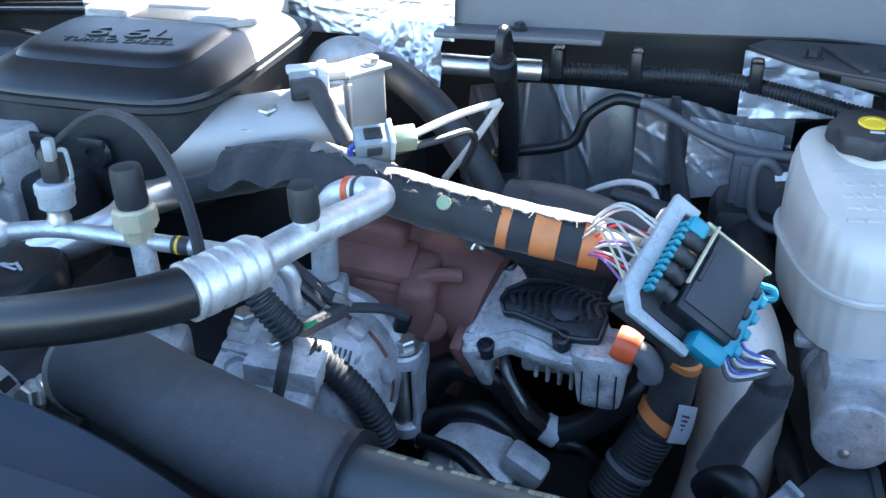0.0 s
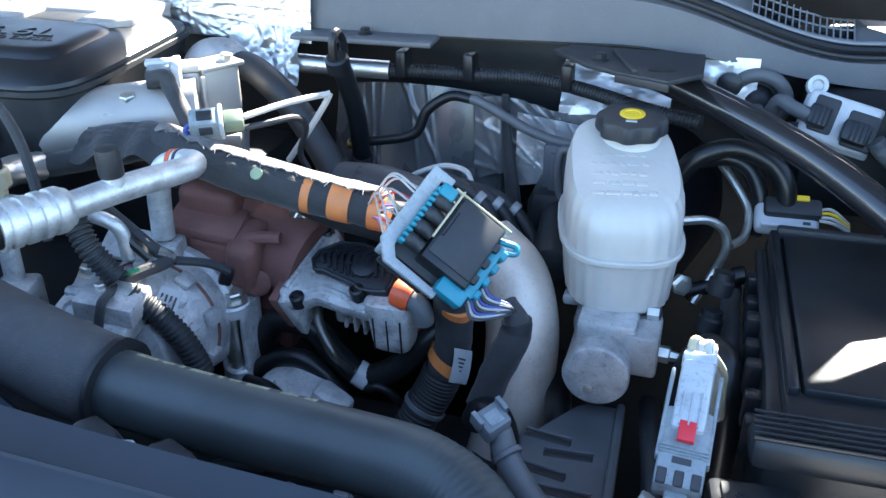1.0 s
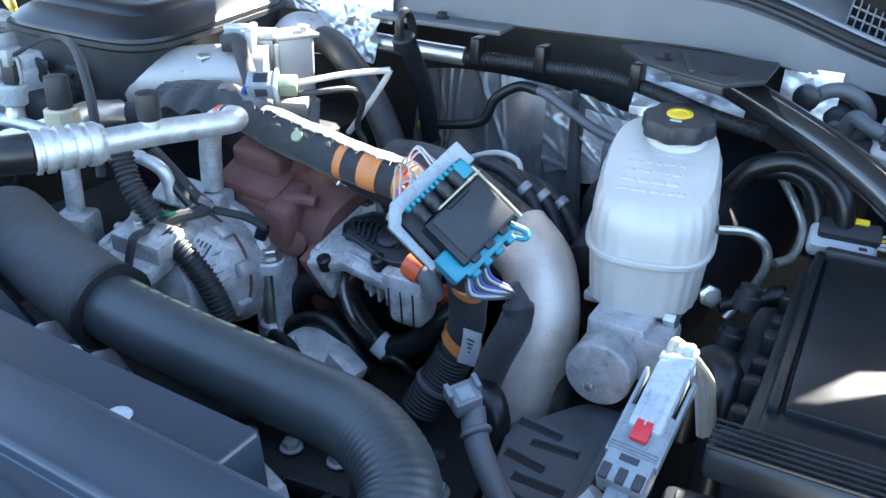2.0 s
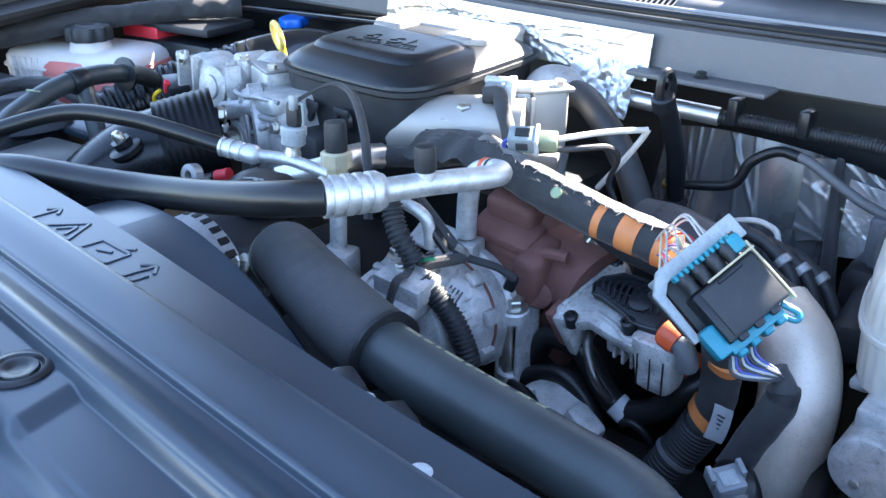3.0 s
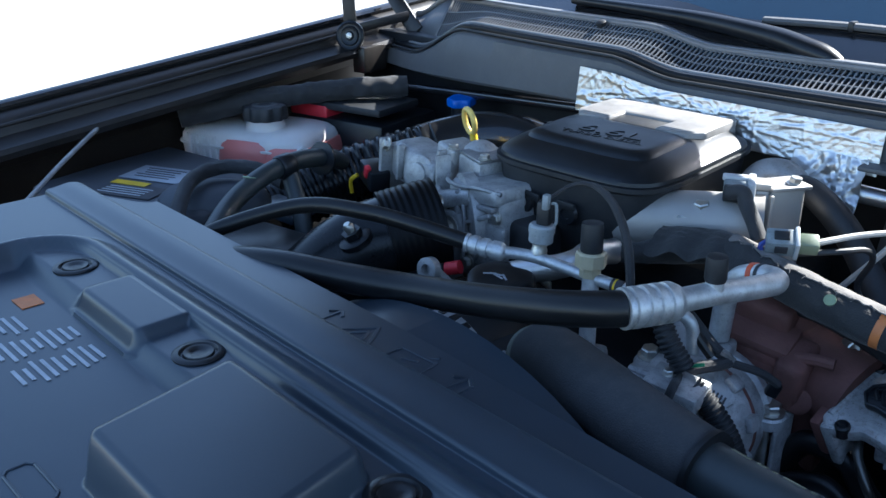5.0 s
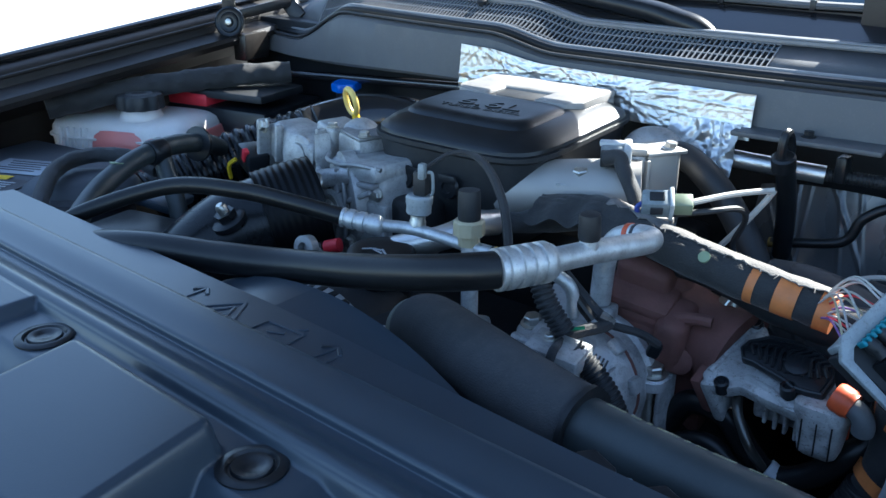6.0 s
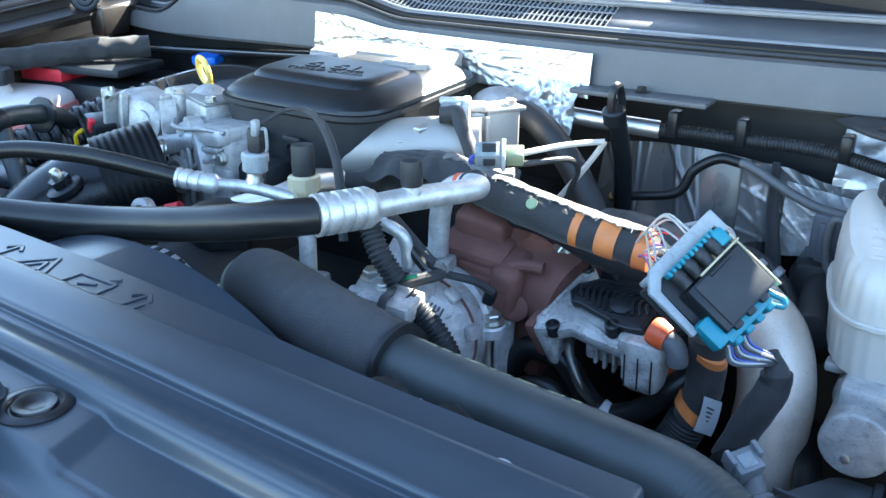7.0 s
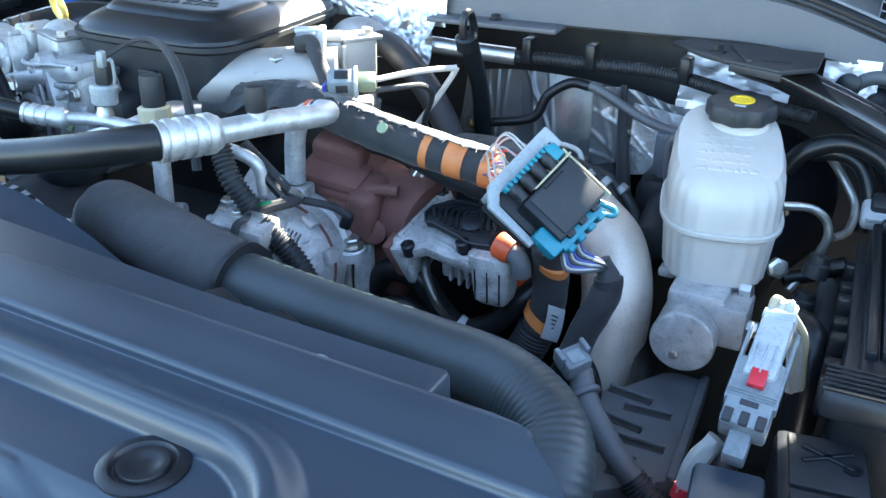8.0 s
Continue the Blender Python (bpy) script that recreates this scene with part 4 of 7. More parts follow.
part("lip", sweep(bmesh.new(), [AT @ Vector((x, y, 0.0085)) for x, y in ((-0.050, -0.033), (-0.034, -0.024), (-0.018, -0.017), (0.004, -0.022), (0.020, -0.031), (0.052, -0.030))], 0.0032, 8), ACTM, act)
part("lip", sweep(bmesh.new(), [AT @ Vector((x, y, 0.0085)) for x, y in ((-0.052, -0.024), (-0.0465, 0.008), (-0.040, 0.036), (-0.032, 0.044))], 0.0034, 8), ACTM, act)


def soft_box(cx, cyy, levels, e=0.45, n=48):
    """A rounded box lofted through levels of height, half width and half depth."""
    rows = []
    for z, hx, hy, dy in levels:
        rows.append([Vector((cx + math.copysign(abs(math.cos(a)) ** e, math.cos(a)) * hx, cyy + dy + math.copysign(abs(math.sin(a)) ** e, math.sin(a)) * hy, z)) for a in [2 * math.pi * k / n for k in range(n)]])
    return lofted(rows, closed=True)


bowl = part("bowl", soft_box(-0.0255, 0.536, [(0.990, 0.006, 0.006, 0.004), (0.991, 0.013, 0.013, 0.004), (0.995, 0.0165, 0.0165, 0.003), (1.003, 0.0178, 0.0180, 0.002), (1.028, 0.0200, 0.0200, 0), (1.033, 0.0205, 0.0205, 0), (1.034, 0.0225, 0.0220, 0), (1.044, 0.0228, 0.0222, 0), (1.046, 0.0200, 0.0200, 0)]), ACTM, act)
for x in (-0.038, -0.0255, -0.013):
    part("groove", boxed(pose(x, 0.5170 + 0.0006, 1.014, 6, 0, 0), (0.0012, 0.0020, 0.034), 0.0004, segs=1), DEEP, bowl)
part("inner_wall", boxed(pose(-0.066, 0.560, 1.012, 8, 0, 4), (0.052, 0.014, 0.036), 0.004), ACTM, act)
for k in range(5):
    part("flute", boxed(pose(-0.078 + 0.0095 * k, 0.5490, 1.010 - 0.002 * k, 8, 0, 4), (0.0034, 0.010, 0.030 + 0.002 * (k % 2)), 0.0012, segs=1), ACTM, act)
TOPL = ((-0.0346, 0.004), (-0.0317, 0.0145), (-0.0245, 0.0202), (-0.0155, 0.0277), (0.0097, 0.0298), (0.0304, 0.024), (0.0452, 0.0145), (0.0506, 0.0021), (0.0479, -0.019), (0.0352, -0.0209), (0.0228, -0.0209), (0.0142, -0.016), (-0.0025, -0.0115), (-0.0195, -0.0068), (-0.0287, -0.0073))
top = part("ribbed_top", prism(bmesh.new(), AT @ pose(0, 0, 0.012), TOPL, 0.010, 0.003), BLACK, act, "black ribbed plastic top")
part("rim", sweep(bmesh.new(), [AT @ Vector((x * 0.95, y * 0.95, 0.0215)) for x, y in TOPL + TOPL[:1]], 0.0018, 6), BLACK, top)
for k in range(11):
    c = -0.022 + 0.0065 * k
    w = 0.026 - 0.0006 * (k - 5) ** 2
    part("rib", tube([AT @ Vector((c + 0.006, 0.007 + w * 0.66, 0.022)), AT @ Vector((c - 0.003, 0.007 + w * 0.2, 0.0245)), AT @ Vector((c + 0.002, 0.007 - w * 0.6, 0.022))], 0.0019, 6, 5), BLACK, top)
for k in range(3):
    part("cross_rib", tube([AT @ Vector((-0.028 + 0.004 * k, 0.002 + 0.011 * k, 0.0212)), AT @ Vector((0.012, 0.004 + 0.011 * k, 0.0235)), AT @ Vector((0.050 - 0.004 * k, 0.002 + 0.010 * k, 0.0212))], 0.0014, 6, 6), BLACK, top)
part("boss", turned(AT @ Vector((0.018, 0.004, 0.020)), AT.to_3x3() @ Vector((0, 0, 1)), [(0, 0.013), (0.004, 0.012), (0.0055, 0.009)], 20), BLACK, top)
for p in ((-0.0375, 0.0445, 0.004), (-0.0370, -0.0325, 0.004), (0.019, -0.021, 0.014)):
    part("screw", turned(AT @ Vector(p), AT.to_3x3() @ Vector((0, 0, 1)), [(-0.004, 0.0072), (0.008, 0.0068), (0.0095, 0.005), (0.006, 0.003)], 14), BLACK, act)
clip = thing("orange_hose_clip", (0.0, 0.50, 1.03), "weathered orange plastic clip with a grey rubber elbow", "hose clip")
part("collar", turned((-0.016, 0.516, 1.063), (0.95, -0.15, -0.25), [(0, 0.0115), (0.003, 0.0128), (0.013, 0.0128), (0.015, 0.0115), (0.017, 0.0115)], 20), ORANGE, clip)
part("elbow", tube([(-0.002, 0.513, 1.059), (0.006, 0.511, 1.056), (0.0105, 0.510, 1.049), (0.0105, 0.512, 1.040)], 0.0090, 16), ELBM, clip, "dusty grey rubber elbow")

# ---- wiring harness and open connector ----
harness = thing("wiring_harness", (-0.2, 0.56, 1.1), "black fabric-wrapped wiring harness with orange tape bands", "wiring harness")
HP = [(-0.385, 0.543, 1.121), (-0.363, 0.558, 1.122), (-0.337, 0.57, 1.129), (-0.308, 0.578, 1.139), (-0.275, 0.576, 1.146), (-0.23, 0.566, 1.142), (-0.17, 0.553, 1.135), (-0.10, 0.553, 1.124), (-0.036, 0.556, 1.115)]
part("sleeve", sweep(bmesh.new(), even(spline(HP, 12), 0.003), lambda u: 0.0115 + 0.0068 * smooth(0.05, 0.25, u) - 0.0015 * smooth(0.75, 1, u), 26, wobble=0.09), HARN, harness)
hl = even(spline(HP, 12), 0.003)
for x0, x1 in ((-0.110, -0.102), (-0.086, -0.066), (-0.050, -0.034)):
    part("tape_band", sweep(bmesh.new(), [p for p in even(spline(HP, 12), 0.001) if x0 < p.x < x1], 0.0182, 26, wobble=0.03), TAPE, harness, "orange tape band")
HTOP = [p for p in hl if -0.268 < p.x < -0.036]


def seam_at(u, v):
    """The raised seam on top of the sleeve, with a ragged front edge."""
    p = HTOP[min(len(HTOP) - 1, int(u * (len(HTOP) - 1)))].lerp(HTOP[min(len(HTOP) - 1, int(u * (len(HTOP) - 1)) + 1)], (u * (len(HTOP) - 1)) % 1.0)
    rag = 0.26 * noise.noise(Vector((u * 9, 0.3, 1.7))) + 0.20 * noise.noise(Vector((u * 31, 4.3, 0.7)))
    a = -0.34 + rag * (1 - v) + 1.30 * v
    r = 0.0204 + 0.0012 * noise.noise(Vector((u * 14, v * 2, 5)))
    return p + Vector((0, math.sin(a), math.cos(a))) * r


part("flap", crumple(seam_at, 150, 8, 0.0006, 9, 0.0010, 2.0), FRAY, harness, "dusty frayed seam of the sleeve, paled to look sunlit")
for k in range(14):
    u = 0.04 + 0.068 * k
    q = seam_at(u, 0.0)
    part("thread", tube([q, q + Vector((0.003, -0.003, 0.001)), q + Vector((0.007 - 0.003 * (k % 3), -0.0055 - 0.002 * (k % 2), -0.001))], 0.0005, 5, 4), FRAY, harness)
part("torn_sleeve", crumple(lambda u, v: Vector((-0.345 + 0.120 * u, 0.574 + 0.004 * math.sin(3 * u) - 0.034 * v, 1.152 + 0.010 * math.sin(2.6 * u) - 0.004 * v - 0.018 * v * v - 0.004 * v * math.sin(19 * u))), 50, 16, 0.002, 6, 0.0015, 3.0), HARN, harness, "torn dark flap of the fabric sleeve")
part("green_dot", turned((-0.149, 0.5385, 1.1435), (0, -0.72, 0.6), [(-0.004, 0.0055), (0.0025, 0.0055), (0.003, 0.004)], 14), GREEN, harness, "pale green paint dot")
# added to keep sun off the manifold; right end follows a dark hose
rl_ = thing("rear_wiring_loom", (-0.16, 0.6, 1.09), "black loom added behind the harness to shade the manifold", "wiring loom")
part("sleeve", tube([(-0.285, 0.605, 1.108), (-0.22, 0.588, 1.120), (-0.15, 0.583, 1.116), (-0.09, 0.583, 1.099), (-0.04, 0.586, 1.092), (0.005, 0.600, 1.090), (0.03, 0.615, 1.075)], 0.0205, 16, wobble=0.06), BLACKM, rl_)
CM = basis((0.014, 0.531, 1.160), (-0.33, -0.79, -0.51), (0.508, -0.604, 0.607))
CAX = CM.to_3x3()
wires = thing("wire_bundle", (-0.01, 0.54, 1.11), "loose bundle of thin coloured wires entering the connector", "wires")
rng = random.Random(5)
for k in range(16):
    e = (rng.uniform(-1, 1), rng.uniform(-1, 1))
    a = Vector((-0.052, 0.557 + 0.010 * e[0], 1.114 + 0.010 * e[1]))
    b = CM @ Vector((0.010 + 0.052 * k / 15, -0.004, -0.006 + 0.006 * e[1]))
    m_ = (a + b) / 2 + Vector((0, -0.006 * e[0], 0.012 + 0.01 * e[1]))
    part("wire", tube([a, m_, b], 0.0010, 6, 6), (WIREM, BRAID, WIREM, RED, BRAID, WIREM, WIREP, IVORY)[k % 8], wires)

con = thing("engine_control_connector", (0.03, 0.51, 1.06), "large dirty grey and black multi-pin connector with cyan seals", "connector")
part("tray", boxed(CM @ pose(0.033, 0.036, -0.008), (0.068, 0.066, 0.006), 0.002), BLACKM, con)
part("rim", prism(bmesh.new(), CM @ pose(0, 0, -0.003), [(-0.012, -0.007), (0.064, -0.007), (0.078, 0.006), (0.078, 0.054), (0.0715, 0.054), (0.0700, 0.012), (0.062, 0.005), (-0.004, 0.005), (-0.004, 0.014), (-0.012, 0.014)], 0.006, 0.0012), CONG, con, "dirty grey rim")
part("rim_wall", boxed(CM @ pose(0.031, -0.0005, -0.010), (0.078, 0.006, 0.022), 0.0015), CONG, con, "dirty grey side wall")
part("rim_wall", boxed(CM @ pose(0.0725, 0.024, -0.013), (0.006, 0.044, 0.016), 0.002), BLACKM, con)
part("body", boxed(CM @ pose(0.030, 0.047, 0.004), (0.060, 0.044, 0.024), 0.002), BLACK, con)
part("cap_plate", boxed(CM @ pose(0.028, 0.047, 0.0168), (0.052, 0.040, 0.002), 0.0007), BLACKM, con)
part("latch", boxed(CM @ pose(0.026, 0.0285, 0.0175), (0.024, 0.0035, 0.003), 0.0008, segs=1), BLACK, con)
# cream colour stands for the sun along the connector's edges
part("edge_strip", boxed(CM @ pose(-0.0025, 0.045, 0.010), (0.0022, 0.056, 0.007), 0.0007), IVORY, con, "pale edge strip, cream to look sunlit")
part("edge_strip", boxed(CM @ pose(0.020, 0.0238, 0.0165), (0.046, 0.0018, 0.0035), 0.0006), IVORY, con, "pale edge strip, cream to look sunlit")
for k in range(4):
    part("seal_plug", turned(CM @ Vector((0.012 + 0.0135 * k, 0.008, 0.006)), CAX @ Vector((0, 1, 0.1)), [(0, 0.0058), (0.004, 0.0062), (0.008, 0.0062), (0.009, 0.0055), (0.016, 0.0055)], 14), BLACKM, con)
for k in range(11):
    part("cyan_pin", boxed(CM @ pose(0.006 + 0.0052 * k, 0.0068, 0.007), (0.0032, 0.005, 0.010), 0.0008, segs=1), CYAN, con, "cyan terminal seal")
part("cyan_block", boxed(CM @ pose(0.004, 0.014, 0.009), (0.012, 0.015, 0.010), 0.003), CYAN, con)
cy1 = part("cyan_strip", boxed(CM @ pose(0.036, 0.0735, 0.002), (0.052, 0.009, 0.018), 0.002), CYAN, con, "cyan locking strip")
for k in range(4):
    part("tooth", boxed(CM @ pose(0.016 + 0.013 * k, 0.0795, 0.004), (0.008, 0.006, 0.013), 0.0012, segs=1), CYAN, cy1)
part("cyan_loop", tube([CM @ Vector((0.006, 0.071, 0.004)), CM @ Vector((0.001, 0.084, 0.004)), CM @ Vector((0.006, 0.087, 0.004)), CM @ Vector((0.012, 0.078, 0.004))], 0.003, 8, 6), CYAN, con)
part("cyan_tab", boxed(CM @ pose(0.066, 0.062, 0.003), (0.014, 0.026, 0.016), 0.003), CYAN, con)
for k in range(3):
    part("clip_foot", boxed(CM @ pose(0.016 + 0.016 * k, 0.0685, 0.010), (0.009, 0.010, 0.010), 0.002), BLACK, con)
wires2 = thing("wire_bundle", (0.08, 0.50, 1.08), "thin striped wires leaving the connector in a curve", "wires")
for k in range(9):
    a = CM @ Vector((0.040 + 0.003 * k, 0.078, 0.0))
    b = Vector((0.086 + 0.0025 * (k % 3), 0.505 + 0.002 * (k // 3), 1.068))
    part("wire", tube([a, a + (CAX @ Vector((0.006, 0.012, 0.0))), (a + b) / 2 + Vector((0.012, -0.004, -0.004)), b], 0.0012, 6, 6), (WIREB, BRAID, INK)[k % 3], wires2)
loom = thing("taped_wiring_loom", (0.03, 0.55, 0.92), "thick black wiring loom with orange tape and white tag", "wiring loom")
LP = [(0.030, 0.524, 1.072), (0.028, 0.540, 1.040), (0.027, 0.545, 1.004), (0.021, 0.545, 0.976), (0.014, 0.542, 0.958), (0.004, 0.536, 0.935)]
ll = even(spline(LP, 12), 0.002)
part("sleeve", sweep(bmesh.new(), ll, 0.0168, 22, wobble=0.06), FABRIC, loom)


def slant_band(z0, z1, lean):
    """A band of tape wound slantwise round the loom."""
    bm = sweep(bmesh.new(), [q for q in ll if z0 < q.z < z1], 0.0176, 22)
    for v in bm.verts:
        v.co.z -= lean * (v.co.x - 0.022) + 0.25 * lean * (v.co.y - 0.545)
    return bm


for z0, z1, lean in ((1.046, 1.058, 0.5), (0.972, 0.987, 0.42)):
    part("tape_band", slant_band(z0, z1, lean), TAPE, loom, "orange tape band")
part("ribbed_end", corrugated([(0.018, 0.544, 0.970), (0.012, 0.541, 0.953), (0.002, 0.534, 0.932), (-0.010, 0.525, 0.905)], 0.0185, 0.0042, 0.07, 22), BLACKM, loom, "ribbed black conduit end")
part("ring", turned((0.0035, 0.535, 0.935), (-0.48, -0.32, -0.95), [(0, 0.0185), (0.0006, 0.0205), (0.0045, 0.0205), (0.005, 0.0185)], 24), ELBM, loom, "pale dusty ring")
tag = part("tag", crumple(lambda u, v: Vector((0.0330 + 0.014 * u - 0.005 * v * v, 0.5265 + 0.008 * u - 0.001 * v, 1.008 - 0.036 * v - 0.006 * u)), 6, 20, 0.001, 2.0, 0.0008, 2.5), WHITE, loom, "white printed paper tag")
for k in range(5):
    part("text_bar", boxed(basis((0.0395 - 0.0012 * k, 0.5285, 0.996 - 0.0042 * k), (1, 0.5, -0.5), (0.3, -0.9, 0.1)), (0.007, 0.0016, 0.0004), 0), INK, tag)
loom2 = thing("fabric_wiring_loom", (0.08, 0.5, 0.95), "black fabric-sleeved wiring loom bending downwards", "wiring loom")
L2 = even(spline([(0.083, 0.509, 1.074), (0.0915, 0.508, 1.056), (0.088, 0.507, 1.036), (0.077, 0.508, 1.008), (0.064, 0.506, 0.968)], 12), 0.003)
part("sleeve", sweep(bmesh.new(), L2, lambda u: 0.0070 + 0.0067 * smooth(0.0, 0.30, u), 18, wobble=0.08), FABRIC, loom2)
part("tape_wrap", sweep(bmesh.new(), [q for q in L2 if 1.046 < q.z < 1.060], 0.0128, 18, wobble=0.05), BLACKM, loom2, "black tape wrap at the wire exit")

# ---- coated charge pipe ----
cp = thing("charge_air_pipe", (0.07, 0.58, 0.85), "satin silver curved charge air pipe", "pipe")
part("pipe_body", tube([(0.03, 0.63, 1.055), (0.062, 0.615, 1.035), (0.078, 0.595, 1.0), (0.080, 0.58, 0.955), (0.076, 0.565, 0.90), (0.06, 0.55, 0.82)], 0.034, 26), SATIN, cp)
part("upper_hose", tube([(-0.13, 0.672, 1.072), (-0.09, 0.668, 1.075), (-0.04, 0.655, 1.069), (0.035, 0.63, 1.048)], 0.032, 22), mat("grey_silicone_hose", (0.035, 0.036, 0.04), 0.5, 0, 0.1, 20, 0.1, 400), cp, "dark grey silicone hose section")
part("band", turned((-0.110, 0.670, 1.074), (1, -0.05, 0), [(0, 0.0312), (0.001, 0.0325), (0.011, 0.0325), (0.012, 0.0312)], 26), BLACKM, cp)

# ---- radiator hose ----
rh = thing("radiator_hose", (-0.1, 0.3, 0.9), "thick black radiator hose with a foam sleeve and faded print", "hose")
RP = [(-0.345, 0.375, 1.070), (-0.325, 0.365, 1.082), (-0.26, 0.335, 1.092), (-0.19, 0.312, 1.094), (-0.13, 0.300, 1.092), (-0.05, 0.297, 1.087), (0.03, 0.298, 1.082), (0.087, 0.296, 1.077), (0.127, 0.274, 1.067), (0.141, 0.239, 1.046), (0.135, 0.212, 1.0), (0.12, 0.20, 0.90)]
rl = even(spline(RP, 14), 0.004)
part("hose_body", sweep(bmesh.new(), even(spline(RP, 14), 0.0011), lambda u: 0.0245 + 0.00022 * math.sin(u * 900) * smooth(0.60, 0.68, u) * smooth(0.86, 0.78, u), 30), RADHOSE, rh)
ns = next(i for i, p in enumerate(rl) if p.x > -0.128)
part("foam_sleeve", sweep(bmesh.new(), rl[:ns], lambda u: 0.0315 - 0.003 * smooth(0.97, 1, u), 34, wobble=0.015), FOAM, rh, "matt foam sleeve")
part("torn_edge", sweep(bmesh.new(), rl[ns - 1:ns + 1], 0.0318, 34, wobble=0.07), DEEP, rh, "torn dark end of the foam sleeve")
for k in range(26):
    i = ns + 3 + int(k * 1.25)
    if k % 7 == 6 or i >= len(rl) - 6:
        continue
    d = (rl[i + 1] - rl[i]).normalized()
    nn = Vector((0, 0.42, 0.9))
    nn = (nn - d * nn.dot(d)).normalized()
    part("print_bar", boxed(basis(rl[i] + nn * 0.0245, d, nn), (0.0034, 0.0045, 0.0005), 0), HOSEINK, rh)
part("end_collar", turned(Vector(RP[0]) - Vector((0.008, -0.004, 0.005)), Vector(RP[1]) - Vector(RP[0]), [(0, 0.028), (0.002, 0.0325), (0.012, 0.0325), (0.014, 0.030)], 30), mat("dull_nylon_collar", (0.16, 0.17, 0.14), 0.5, 0, 0.15, 30, 0.1, 400), rh, "dull nylon end collar")

# ---- air conditioning lines ----
ac1 = thing("suction_hose", (-0.3, 0.35, 1.1), "thick black air conditioning hose with crimped aluminium pipe", "hose")
part("rubber", tube([(-0.80, 0.215, 1.07), (-0.68, 0.222, 1.115), (-0.588, 0.240, 1.134), (-0.50, 0.272, 1.135), (-0.434, 0.294, 1.138), (-0.35, 0.303, 1.152), (-0.285, 0.310, 1.166), (-0.247, 0.321, 1.174), (-0.230, 0.336, 1.1755)], 0.0150, 22), RUBBER, ac1)
CR = [(-0.232, 0.333, 1.1755), (-0.225, 0.347, 1.1752), (-0.212, 0.381, 1.1735)]
cl = even(spline(CR, 20), 0.0006)
part("crimp", sweep(bmesh.new(), cl, lambda u: 0.0172 - 0.0022 * (math.sin(u * 5 * math.pi * 2 - 1.2) > 0.35 and 0.08 < u < 0.8) - 0.003 * smooth(0.86, 1, u), 26), ALU, ac1, "ribbed aluminium crimp collar")
part("pipe", tube([(-0.213, 0.378, 1.1735), (-0.199, 0.425, 1.171), (-0.184, 0.470, 1.1675), (-0.180, 0.491, 1.166), (-0.190, 0.505, 1.163), (-0.210, 0.511, 1.158), (-0.226, 0.514, 1.148), (-0.236, 0.517, 1.125), (-0.240, 0.519, 1.08)], 0.0104, 20, 12), ALU, ac1)
part("orange_ring", turned((-0.207, 0.5105, 1.159), (-1, 0.15, -0.25), [(0, 0.0108), (0.0005, 0.0112), (0.005, 0.0112), (0.0055, 0.0108)], 20), ORANGE, ac1, "orange ring mark")
part("black_ring", turned((-0.200, 0.5085, 1.161), (-1, 0.25, -0.25), [(0, 0.0107), (0.0005, 0.011), (0.003, 0.011), (0.0035, 0.0107)], 20), INK, ac1)
part("port", turned((-0.200, 0.419, 1.176), (0, -0.05, 1), [(0, 0.0085), (0.006, 0.008), (0.010, 0.008)], 16), ALU, ac1)
part("port_cap", turned((-0.200, 0.4185, 1.184), (0, -0.05, 1), [(0, 0.0088), (0.002, 0.0094), (0.019, 0.0091), (0.022, 0.0084), (0.023, 0.003)], 20), BLACKM, ac1, "black plastic service port cap")
part("fitting_block", boxed(pose(-0.240, 0.517, 1.062, 0, 0, 15), (0.034, 0.03, 0.03), 0.004), CAST, ac1)

ac2 = thing("liquid_line", (-0.45, 0.4, 1.1), "thin black air conditioning hose joined to aluminium pipe", "hose")
part("rubber", tube([(-0.76, 0.225, 1.08), (-0.735, 0.232, 1.11), (-0.706, 0.250, 1.137), (-0.644, 0.318, 1.163), (-0.575, 0.355, 1.164), (-0.520, 0.378, 1.157), (-0.467, 0.402, 1.146)], 0.0088, 18), RUBBER, ac2)
cl = even(spline([(-0.470, 0.400, 1.1465), (-0.440, 0.414, 1.142), (-0.432, 0.419, 1.141)], 16), 0.0006)
part("crimp", sweep(bmesh.new(), cl, lambda u: 0.0102 - 0.0014 * (math.sin(u * 4 * math.pi * 2 - 1.2) > 0.35 and 0.08 < u < 0.8) - 0.003 * smooth(0.88, 1, u), 22), ALU, ac2, "ribbed aluminium crimp collar")
part("pipe", tube([(-0.436, 0.417, 1.1415), (-0.405, 0.437, 1.138), (-0.345, 0.446, 1.133), (-0.29, 0.452, 1.130), (-0.255, 0.458, 1.124), (-0.240, 0.463, 1.112), (-0.238, 0.466, 1.085)], 0.0062, 16), ALU, ac2)
part("black_ring", turned((-0.320, 0.4485, 1.132), (1, 0.1, -0.05), [(0, 0.0064), (0.0004, 0.0067), (0.012, 0.0067), (0.0125, 0.0064)], 16), INK, ac2)
part("yellow_ring", turned((-0.317, 0.4488, 1.1318), (1, 0.1, -0.05), [(0, 0.0066), (0.0004, 0.0069), (0.002, 0.0069), (0.0025, 0.0066)], 16), YELLOW, ac2)

sens = thing("pressure_sensor", (-0.405, 0.455, 1.14), "black and white pressure sensor on the aluminium line", "sensor")
part("stem", turned((-0.406, 0.440, 1.134), (0.02, 0.06, 1), [(0, 0.0085), (0.012, 0.0085), (0.014, 0.0075), (0.020, 0.0075)], 12), STEEL, sens)
